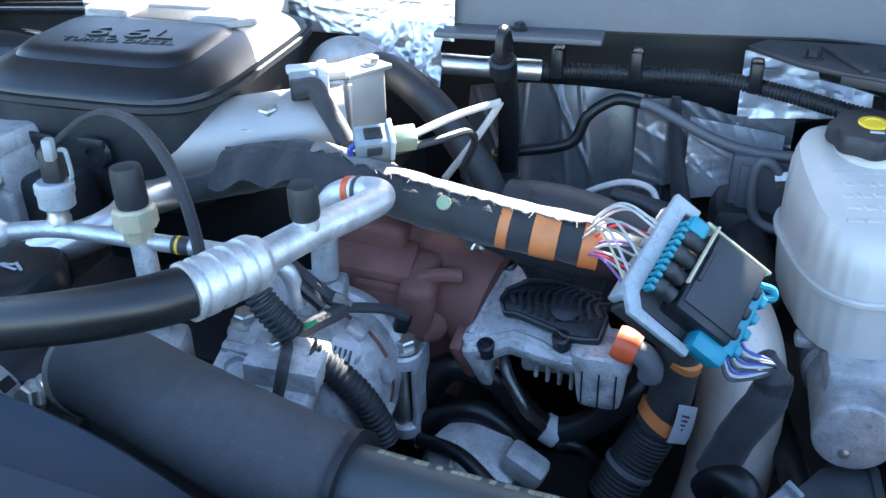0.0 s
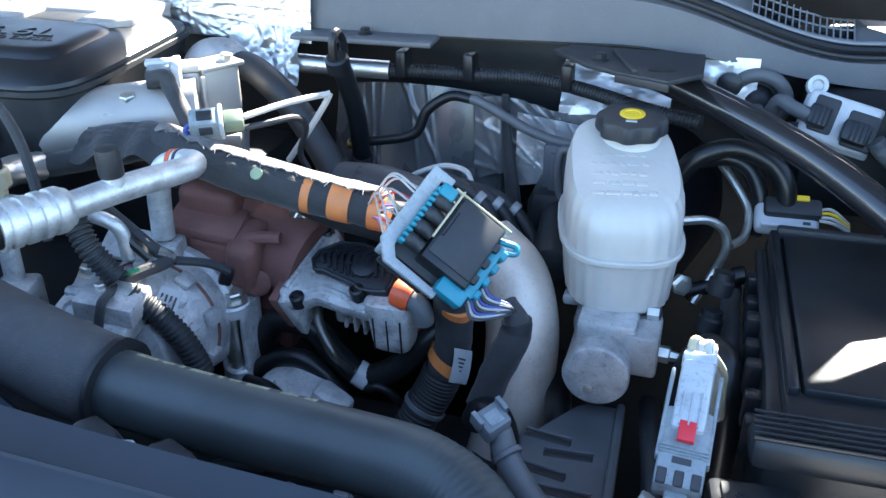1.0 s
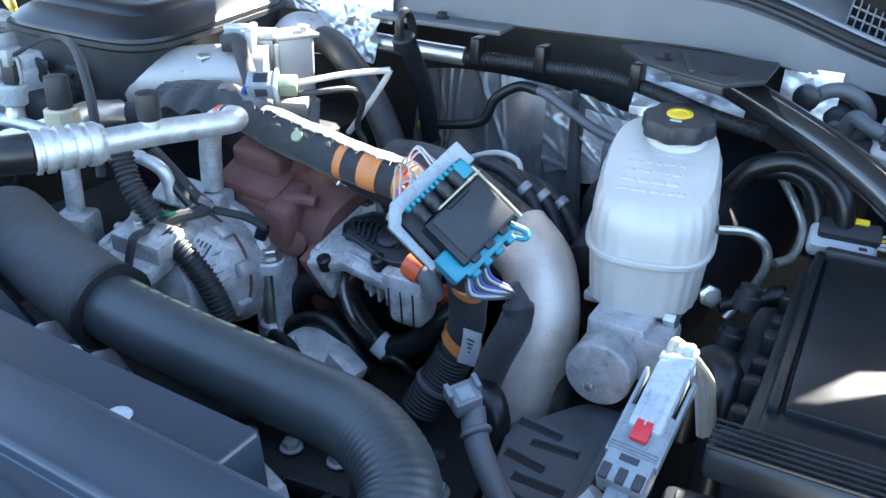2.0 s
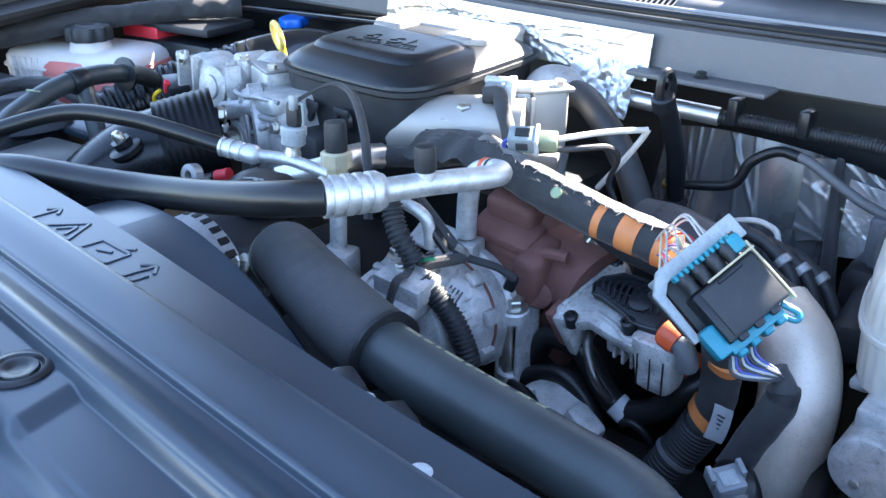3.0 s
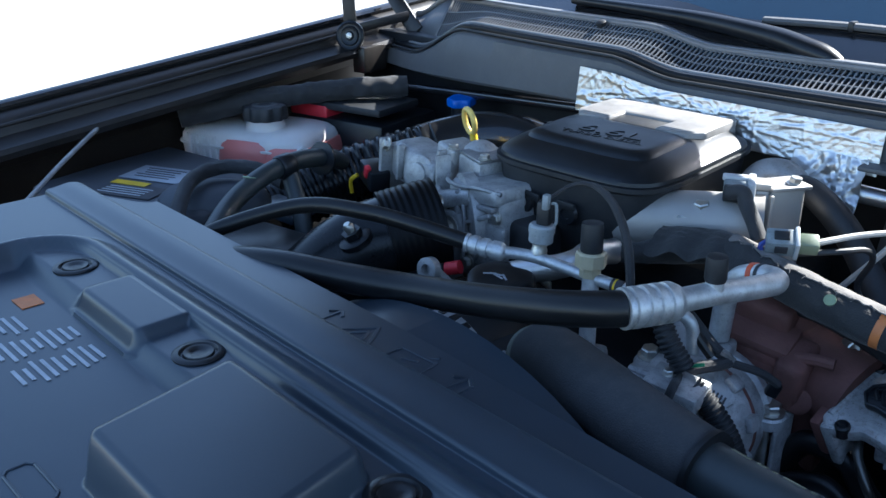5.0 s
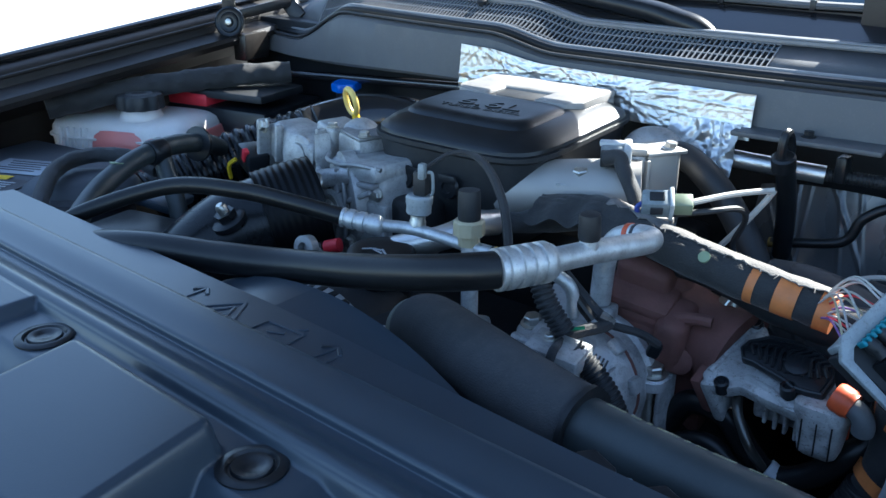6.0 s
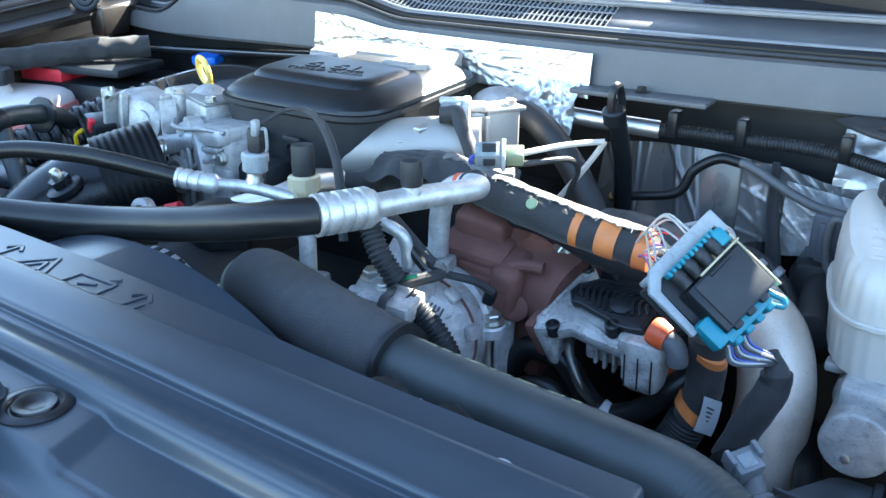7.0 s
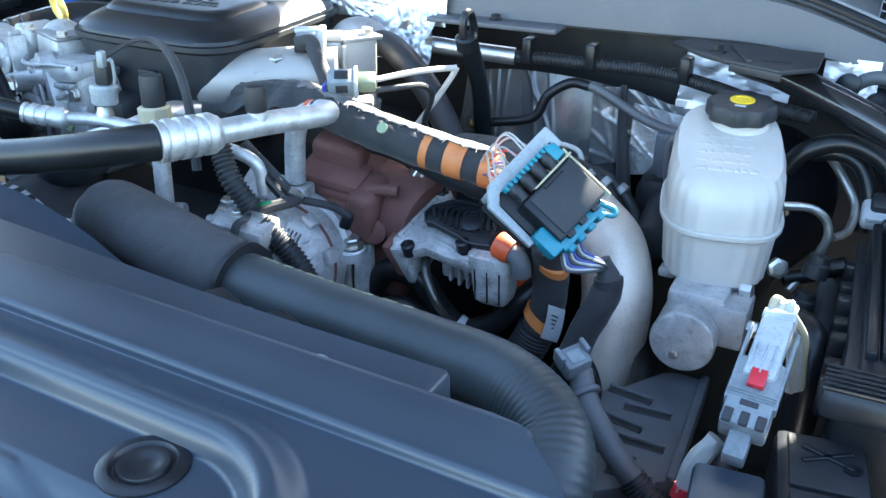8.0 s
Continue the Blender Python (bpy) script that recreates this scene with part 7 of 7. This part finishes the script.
part("bolt", bolt(bmesh.new(), (-0.618, 0.505, 1.128), (-0.4, -0.9, 0.1), 0.009), STEEL, tb)
part("bolt", bolt(bmesh.new(), (-0.757, 0.543, 1.168), (-0.3, -0.9, 0.3), 0.007), STEEL, tb)
part("bolt", bolt(bmesh.new(), (-0.604, 0.570, 1.174), (0, 0, 1), 0.006), STEEL, tb)
part("seam", tube([(-0.598, 0.519, 1.152), (-0.588, 0.5155, 1.130), (-0.584, 0.514, 1.095), (-0.590, 0.516, 1.045)], 0.0028, 8), CASTD, tb)
part("seam", tube([(-0.640, 0.545, 1.152), (-0.628, 0.530, 1.150), (-0.598, 0.519, 1.152), (-0.560, 0.514, 1.158), (-0.530, 0.520, 1.156)], 0.0028, 8), CASTD, tb)
part("gusset", boxed(pose(-0.640, 0.530, 1.118, 0, 30, -30), (0.050, 0.006, 0.014), 0.002), CAST, tb)
part("gusset", boxed(pose(-0.560, 0.513, 1.120, 0, -25, -8), (0.050, 0.006, 0.006), 0.002), CAST, tb)
part("motor_rib", boxed(pose(-0.730, 0.540, 1.150, 0, 8, -10), (0.006, 0.010, 0.050), 0.002), CAST, tb)
part("motor_rib", boxed(pose(-0.660, 0.548, 1.158, 0, 8, -10), (0.006, 0.014, 0.044), 0.002), CAST, tb)
part("dome", turned((-0.640, 0.600, 1.166), (0.1, -0.2, 1), [(0, 0.022), (0.010, 0.021), (0.016, 0.014), (0.018, 0.005)], 24), CAST, tb)
for q, ax, r in (((-0.575, 0.514, 1.060), (-0.1, -1, 0.05), 0.007), ((-0.530, 0.515, 1.128), (-0.1, -1, 0.1), 0.006), ((-0.733, 0.546, 1.168), (0, -0.6, 0.8), 0.005), ((-0.655, 0.566, 1.178), (0, 0, 1), 0.006), ((-0.640, 0.522, 1.100), (-0.4, -0.9, 0.1), 0.0065)):
    part("bolt", bolt(bmesh.new(), q, ax, r), STEEL, tb)
part("paint_mark", turned((-0.552, 0.5160, 1.090), (-0.1, -1, 0.1), [(0, 0.008), (0.0012, 0.008), (0.0012, 0.006), (0.0004, 0.006)], 16), GREEN, tb)
part("plug", boxed(pose(-0.79, 0.545, 1.118, 0, 10, -20), (0.05, 0.03, 0.03), 0.004), BLACK, tb)
part("red_lock", boxed(pose(-0.785, 0.528, 1.127, 0, 25, -20), (0.010, 0.008, 0.018), 0.002), RED, tb)
part("yellow_wire", tube([(-0.815, 0.535, 1.115), (-0.825, 0.53, 1.105), (-0.83, 0.535, 1.085)], 0.003, 6), YELLOW, tb)

air = thing("intake_elbow", (-0.64, 0.40, 1.0), "glossy black plastic air intake elbow with ribbed bellows", "air duct")
part("elbow", tube([(-0.70, 0.33, 1.00), (-0.675, 0.365, 1.045), (-0.650, 0.405, 1.080), (-0.622, 0.445, 1.098)], lambda u: 0.060 - 0.004 * u, 32), GLOSSB, air)
part("bellows", corrugated([(-0.63, 0.43, 1.097), (-0.612, 0.46, 1.105), (-0.598, 0.485, 1.11)], 0.0585, 0.0074, 0.014, 40), mat("matt_black_bellows", (0.005, 0.0055, 0.0065), 0.36, 0, 0.2, 25, 0.1, 500, spec=0.16), air)
part("sensor_base", turned((-0.620, 0.375, 1.112), (-0.1, -0.45, 0.9), [(0, 0.020), (0.006, 0.020), (0.008, 0.016)], 24), BLACK, air)
part("sensor_nut", turned((-0.621, 0.371, 1.120), (-0.1, -0.45, 0.9), [(0, 0.012), (0.007, 0.012)], 6), BLACK, air)
part("sensor_pin", turned((-0.6215, 0.369, 1.125), (-0.15, -0.45, 0.9), [(0, 0.006), (0.008, 0.0065), (0.012, 0.004)], 12), STEEL, air)
shb = thing("air_box_lower", (-0.78, 0.33, 0.95), "black plastic lower air box", "air box")
part("box", boxed(pose(-0.76, 0.345, 1.02, 0, 0, 10), (0.17, 0.13, 0.12), 0.02), BLACK, shb)
part("latch", boxed(pose(-0.665, 0.30, 1.078, 0, 0, 15), (0.045, 0.02, 0.016), 0.003), BLACKM, shb)
part("wire", tube([(-0.69, 0.34, 1.085), (-0.68, 0.315, 1.07), (-0.69, 0.29, 1.05)], 0.0035, 8), BLACKM, shb)
rdt = thing("ribbed_intake_duct", (-0.92, 0.64, 1.03), "black ribbed flexible intake duct", "air duct")
part("duct", corrugated([(-0.975, 0.50, 1.03), (-0.955, 0.555, 1.052), (-0.915, 0.625, 1.078), (-0.865, 0.695, 1.100), (-0.850, 0.72, 1.106)], 0.046, 0.0165, 0.075, 32), GLOSSB, rdt)
arch = thing("intake_arch_pipe", (-0.84, 0.76, 1.08), "glossy black curved intake pipe", "air duct")
part("pipe", tube([(-0.862, 0.70, 1.102), (-0.845, 0.74, 1.112), (-0.82, 0.785, 1.120), (-0.77, 0.82, 1.118), (-0.68, 0.84, 1.105)], lambda u: 0.046 - 0.004 * u, 28), PAINT, arch)
part("bolt", bolt(bmesh.new(), (-0.685, 0.80, 1.16), (0, -0.3, 1), 0.007), STEEL, arch)
dip2 = thing("oil_dipstick", (-0.745, 0.69, 1.12), "yellow plastic oil dipstick ring", "dipstick")
part("ring", sweep(bmesh.new(), [Vector((-0.745, 0.688, 1.178)) + Vector((0.95, -0.3, 0)) * 0.0145 * math.cos(a) + Vector((0, -0.25, 0.97)) * 0.019 * math.sin(a) for a in [2 * math.pi * i / 32 for i in range(33)]], 0.0042, 10, False), PALEY, dip2)
part("tube", tube([(-0.737, 0.692, 1.140), (-0.728, 0.700, 1.06), (-0.675, 0.715, 0.985), (-0.585, 0.735, 0.93)], 0.0060, 12), STEEL, dip2)
part("stem", turned((-0.737, 0.692, 1.135), (-0.1, -0.05, 1), [(0, 0.008), (0.01, 0.008), (0.016, 0.006), (0.026, 0.005)], 14), YELLOW, dip2)
bc = thing("washer_fluid_cap", (-0.95, 0.88, 1.12), "bright blue plastic filler cap", "cap")
part("cap", knob((-0.950, 0.88, 1.140), (0, -0.1, 1), 0.024, 0.014, 6), BLUE, bc)
part("neck", turned((-0.950, 0.88, 1.05), (0, 0, 1), [(0, 0.018), (0.092, 0.018)], 18), BLACK, bc)
tank = thing("coolant_surge_tank", (-1.15, 0.63, 1.0), "milky coolant surge tank half full of red coolant", "tank")


def tank_loft(levels, off=0.0, half=1.0, e=0.42):
    ca, sa = math.cos(0.42), math.sin(0.42)
    return lofted([[Vector((-1.214 + (x * half + off) * ca - y * sa, 0.635 + (x * half + off) * sa + y * ca, z + 0.013)) for x, y in plan(sx, -sy, sy, 64, e)] for z, sx, sy in levels], closed=True)


part("shell", tank_loft([(0.985, 0.118, 0.066), (0.990, 0.128, 0.076), (1.058, 0.134, 0.082), (1.074, 0.133, 0.081), (1.083, 0.128, 0.076), (1.089, 0.116, 0.065), (1.093, 0.09, 0.045)]), TANKM, tank)
part("coolant", tank_loft([(0.985, 0.110, 0.0800), (1.0, 0.128, 0.0850), (1.020, 0.131, 0.0890), (1.040, 0.131, 0.0905), (1.056, 0.130, 0.0900), (1.068, 0.126, 0.0872), (1.076, 0.120, 0.0825), (1.080, 0.10, 0.07)], 0.014, 0.56, 0.62), COOLANT, tank, "red coolant showing through the tank")
part("coolant", tank_loft([(0.985, 0.110, 0.0800), (1.0, 0.128, 0.0845), (1.020, 0.131, 0.0875), (1.040, 0.131, 0.0880), (1.054, 0.130, 0.0874), (1.063, 0.126, 0.0850), (1.070, 0.120, 0.0800)], 0.090, 0.40, 0.62), COOLANT, tank, "red coolant showing through the tank")
part("seam", tank_loft([(1.059, 0.1365, 0.0845), (1.060, 0.1375, 0.0855), (1.0625, 0.1375, 0.0855), (1.0635, 0.1365, 0.0845)]), TANKM, tank)
for k in range(7):
    lx = -0.118 + 0.0125 * k
    ly = -0.0790 + 0.018 * max(0, -lx - 0.095) / 0.023
    part("rib", boxed(pose(-1.214 + lx * math.cos(0.42) - ly * math.sin(0.42), 0.635 + lx * math.sin(0.42) + ly * math.cos(0.42), 1.053, 0, 0, 24), (0.006, 0.012, 0.078), 0.0028), TANKM, tank)
part("neck", turned((-1.174, 0.62, 1.103), (0, 0, 1), [(0, 0.036), (0.012, 0.032), (0.018, 0.032)], 26), TANKM, tank)
part("cap", knob((-1.174, 0.62, 1.120), (0, 0, 1), 0.037, 0.024, 10), BLACKM, tank, "black lobed pressure cap")
part("cap_print", turned((-1.174, 0.62, 1.1435), (0, 0, 1), [(0, 0.022), (0.0012, 0.022), (0.0012, 0.012), (0.0004, 0.012)], 24), COWLM, tank)
part("outlet", turned((-1.085, 0.63, 1.075), (1, -0.5, 0.1), [(0, 0.012), (0.03, 0.012)], 14), TANKM, tank)
bat = thing("battery", (-1.05, 0.80, 0.95), "dark battery with a red terminal cover and flat lid", "battery")
part("case", boxed(pose(-1.14, 0.81, 1.03, 0, 0, 12), (0.22, 0.17, 0.16), 0.008), BLACK, bat)
part("lid", boxed(pose(-1.115, 0.795, 1.130, 0, 0, 12), (0.16, 0.12, 0.014), 0.004), BLACKM, bat)
part("red_cover", boxed(pose(-1.195, 0.775, 1.118, 0, 0, 12), (0.09, 0.12, 0.024), 0.006), RED, bat, "red terminal cover")
swl = thing("sleeved_battery_cable", (-1.13, 0.7, 1.13), "grey fabric-sleeved cable lying along the wing", "cable")
part("sleeve", sweep(bmesh.new(), even(spline([(-1.255, 0.50, 1.128), (-1.215, 0.60, 1.143), (-1.17, 0.70, 1.152), (-1.12, 0.78, 1.158), (-1.065, 0.855, 1.160)], 12), 0.004), 0.0185, 18, wobble=0.16), FABRIC, swl)
tub = thing("wing_rail_tube", (-0.9, 0.88, 1.14), "black tube running across to the firewall", "tube")
part("tube", tube([(-1.18, 0.90, 1.138), (-1.0, 0.90, 1.152), (-0.85, 0.885, 1.165), (-0.68, 0.865, 1.18)], 0.008, 12), PAINT, tub)
lbx = thing("air_filter_box", (-1.1, 0.38, 0.95), "black air filter box with printed service labels", "air box")
part("box", prism(bmesh.new(), pose(0, 0, 0.98), [(-1.20, 0.22), (-0.98, 0.20), (-0.90, 0.34), (-0.95, 0.46), (-1.10, 0.505), (-1.262, 0.480), (-1.235, 0.34)], 0.102, 0.012), AIRBOX, lbx)
part("dome", lofted([[Vector((-0.955 + 0.062 * k * math.cos(a) + 0.02 * math.sin(a), 0.385 + 0.075 * k * math.sin(a), 1.068 + 0.036 * h)) for a in [2 * math.pi * i / 40 for i in range(40)]] for k, h in ((1.0, 0), (0.97, 0.3), (0.88, 0.62), (0.70, 0.85), (0.42, 0.97), (0.15, 1.0))], closed=True), AIRBOX, lbx)
lb1 = part("label", boxed(pose(-1.105, 0.382, 1.0835, 0, 0, 25), (0.105, 0.065, 0.001), 0.0003), mat("silver_label", (0.33, 0.36, 0.40), 0.45, 0.2, 0.05, 30, 0.0), lbx, "silvery printed label")
for k in range(5):
    part("text_bar", boxed(pose(-1.115 + 0.004 * k, 0.400 - 0.009 * k, 1.0843, 0, 0, 25), (0.07 - 0.008 * (k % 3), 0.0028, 0.0005), 0), INK, lb1)
lb2 = part("label", boxed(pose(-1.06, 0.312, 1.0835, 0, 0, 25), (0.10, 0.05, 0.001), 0.0003), INK, lbx, "dark printed label")
part("yellow_field", boxed(pose(-1.093, 0.328, 1.0845, 0, 0, 25), (0.062, 0.016, 0.0006), 0), YELLOW, lb2, "yellow warning field")
for k in range(4):
    part("text_bar", boxed(pose(-1.07 + 0.003 * k, 0.318 - 0.008 * k, 1.0845, 0, 0, 25), (0.075, 0.0025, 0.0005), 0), PALEINK, lb2)
hy = thing("branched_coolant_hose", (-0.88, 0.45, 1.08), "grey-black branched coolant hose from the tank", "hose")
part("hose", tube([(-0.735, 0.235, 1.09), (-0.77, 0.275, 1.105), (-0.82, 0.34, 1.122), (-0.845, 0.41, 1.138), (-0.86, 0.47, 1.140), (-0.875, 0.53, 1.128), (-0.91, 0.58, 1.105)], 0.0130, 18), RADHOSE, hy)
part("joint", turned((-0.848, 0.425, 1.139), (-0.15, 1, 0.05), [(0, 0.0150), (0.003, 0.0168), (0.022, 0.0168), (0.025, 0.0150)], 22), BLACK, hy)
part("branch", tube([(-0.852, 0.445, 1.135), (-0.835, 0.44, 1.11), (-0.815, 0.435, 1.085), (-0.80, 0.43, 1.05)], 0.0122, 16), RADHOSE, hy)
part("clamp", turned((-0.868, 0.51, 1.132), (-0.2, 1, -0.2), [(0, 0.0140), (0.002, 0.024), (0.006, 0.024), (0.008, 0.0140)], 20), BLACK, hy)
part("green_mark", boxed(pose(-0.832, 0.37, 1.1425, -10, 0, -25), (0.006, 0.016, 0.001), 0), GREEN, hy)
hz = thing("wrapped_wire_loop", (-0.93, 0.36, 1.09), "black taped wiring loop over the air box", "wiring loom")
part("loop", tube([(-0.80, 0.24, 1.07), (-0.875, 0.285, 1.095), (-0.945, 0.345, 1.115), (-0.965, 0.40, 1.120), (-0.93, 0.44, 1.118), (-0.88, 0.455, 1.105)], 0.0105, 12, wobble=0.12), FABRIC, hz)
cp2 = thing("coolant_cap_bracket", (-0.87, 0.45, 1.05), "grey plastic plate under the hose branch", "bracket")
part("plate", boxed(pose(-0.89, 0.46, 1.062, 0, 10, 20), (0.07, 0.06, 0.012), 0.004), COVER, cp2)
wr = thing("wing_cable", (-1.2, 0.26, 1.1), "pale thin cable against the inner wing", "cable")
part("cable", tube([(-1.09, 0.175, 1.09), (-1.15, 0.255, 1.118), (-1.2, 0.335, 1.147)], 0.0035, 8), CASTD, wr)

# ---- front accessories ----
oil = thing("oil_filler_cap", (-0.44, 0.42, 1.07), "black oil filler cap with a raised pale symbol", "filler cap")
part("cap", knob((-0.443, 0.425, 1.085), (0, -0.15, 1), 0.036, 0.026, 3), BLACK, oil)
for k in range(4):
    part("symbol_bar", boxed(pose(-0.452 + 0.006 * k, 0.418 + 0.003 * (k % 2), 1.112, -8, 0, 40 - 25 * k), (0.014, 0.002, 0.001), 0), PALEINK, oil)
part("neck", turned((-0.443, 0.43, 1.02), (0, -0.1, 1), [(0, 0.03), (0.07, 0.03)], 22), DEEP, oil)
lift = thing("lifting_eye", (-0.50, 0.405, 1.08), "cast lifting eye bracket", "bracket")
part("plate", boxed(pose(-0.505, 0.40, 1.085, 0, 30, 10), (0.05, 0.012, 0.03), 0.006), CASTD, lift)
part("eye", turned((-0.515, 0.394, 1.105), (0.1, -1, 0.2), [(0, 0.013), (0.010, 0.013), (0.011, 0.011), (0.011, 0.006), (0.002, 0.006)], 20), CASTD, lift)
ftube = thing("foil_wrapped_tube", (-0.40, 0.46, 1.1), "silver foil-wrapped tube behind the lines", "tube")
part("tube", tube([(-0.47, 0.445, 1.095), (-0.396, 0.475, 1.122), (-0.391, 0.51, 1.127), (-0.385, 0.543, 1.121)], lambda u: 0.0130 + 0.0012 * u, 18, wobble=0.08), FOIL, ftube)
rcab = thing("red_ended_cable", (-0.55, 0.41, 1.06), "black battery cable with a red sleeve end", "cable")
part("cable", tube([(-0.60, 0.40, 1.05), (-0.56, 0.412, 1.075), (-0.525, 0.425, 1.092)], 0.008, 12), RUBBER, rcab)
part("red_end", tube([(-0.524, 0.4255, 1.0925), (-0.509, 0.4315, 1.0975)], 0.0078, 12, 2), RED, rcab, "red sleeve end")
alt = thing("alternator", (-0.46, 0.38, 0.98), "finned cast aluminium alternator", "alternator")
part("case", turned((-0.455, 0.350, 1.022), (0, 1, 0.1), [(0, 0.030), (0.003, 0.055), (0.022, 0.062), (0.075, 0.062), (0.085, 0.055)], 36), DEEP, alt)
part("rim", turned((-0.455, 0.342, 1.021), (0, 1, 0.1), [(0, 0.060), (0.0, 0.064), (0.010, 0.066), (0.024, 0.066), (0.026, 0.062)], 40), CASTD, alt)
part("pulley", turned((-0.452, 0.334, 0.998), (0.05, -1, 0.0), [(-0.004, 0.046), (0.010, 0.050), (0.014, 0.049), (0.016, 0.042), (0.010, 0.038), (0.008, 0.012), (0.014, 0.010)], 36), BLACKM, alt, "black pulley disc")
part("hub_ring", turned((-0.455, 0.338, 1.021), (0, 1, 0.1), [(0, 0.018), (0.0, 0.027), (0.010, 0.028)], 28), CASTD, alt)
for k in range(22):
    a = 2 * math.pi * k / 22
    part("fin", boxed(basis((-0.455 + 0.045 * math.sin(a), 0.343, 1.021 + 0.045 * math.cos(a)), (math.sin(a + 0.3), 0.05, math.cos(a + 0.3)), (0, -1, 0)), (0.036, 0.0045, 0.010), 0.001, segs=1), CASTD, alt)
for k in range(11):
    a = -1.15 + 0.23 * k
    part("slot", boxed(basis((-0.455 + 0.0655 * math.sin(a), 0.3545, 1.0222 + 0.0655 * math.cos(a)), (math.cos(a), 0, -math.sin(a)), (math.sin(a), 0, math.cos(a))), (0.0085, 0.012, 0.003), 0.001, segs=1), DEEP, alt, "dark cooling slot")
pul = thing("pulley_bracket", (-0.375, 0.36, 1.04), "silver bracket and bolt beside the hose collar", "bracket")
part("bracket", boxed(pose(-0.375, 0.365, 1.045, 10, 20, 15), (0.035, 0.016, 0.04), 0.006), CAST, pul)
part("bolt", bolt(bmesh.new(), (-0.378, 0.352, 1.058), (-0.2, -0.9, 0.4), 0.0095), STEEL, pul)
pst = thing("tensioner_post", (-0.41, 0.40, 1.0), "black plastic cylinder beside the alternator", "post")
part("post", turned((-0.405, 0.385, 0.98), (0, 0, 1), [(0, 0.024), (0.08, 0.024), (0.084, 0.020)], 22), BLACKM, pst)
twoclips = thing("harness_clip", (-0.072, 0.208, 1.135), "black plastic clip with a pale tab behind the cover", "clip", "cover clips")
part("body", prism(bmesh.new(), pose(-0.072, 0.208, 1.122, 24, 8, -10), [(-0.016, -0.014), (0.014, -0.014), (0.016, 0.006), (0.010, 0.016), (-0.008, 0.018), (-0.015, 0.010)], 0.012, 0.002), BLACK, twoclips)
part("pale_tab", prism(bmesh.new(), pose(-0.050, 0.204, 1.128, 24, 12, -10), [(-0.006, -0.010), (0.006, -0.010), (0.007, 0.004), (0.001, 0.012), (-0.006, 0.008)], 0.007, 0.0015), GREY, twoclips, "pale grey tab")
copy_thing(twoclips, Matrix.Translation((-0.026, 0.207, 1.132)))
pp = thing("plastic_stud", (0.028, 0.181, 1.138), "small pale plastic stud on the back of the cover", "stud")
part("stud", turned((0.026, 0.1755, 1.1365), (0, 0, 1), [(0, 0.0078), (0.0040, 0.0078), (0.0060, 0.0066), (0.0066, 0.003)], 20), LGREY, pp)
bkt = thing("cast_bracket", (0.055, 0.235, 1.06), "grey cast bracket with a dark bolt behind the cover", "bracket")
part("plate", prism(bmesh.new(), pose(0.030, 0.240, 1.075, 35, 0, -20), [(-0.020, -0.014), (0.030, -0.018), (0.040, 0.004), (0.012, 0.016), (-0.014, 0.014)], 0.010, 0.002), CASTD, bkt)
part("foot", boxed(pose(0.055, 0.245, 1.035, 10, 0, -20), (0.030, 0.020, 0.060), 0.004), CASTD, bkt)
part("bolt", bolt(bmesh.new(), (0.022, 0.235, 1.087), (0, -0.5, 0.8), 0.0065), BLACK, bkt)
lc = thing("corrugated_lower_hose", (0.05, 0.27, 0.98), "black corrugated hose with a white tag below", "hose")
part("hose", corrugated([(-0.02, 0.235, 1.02), (0.04, 0.240, 1.03), (0.080, 0.246, 1.028), (0.100, 0.250, 1.02)], 0.013, 0.0045, 0.14, 18), BLACKM, lc)
part("tag", boxed(pose(0.108, 0.246, 1.034, 30, 25, 20), (0.020, 0.026, 0.001), 0.0003), WHITE, lc)
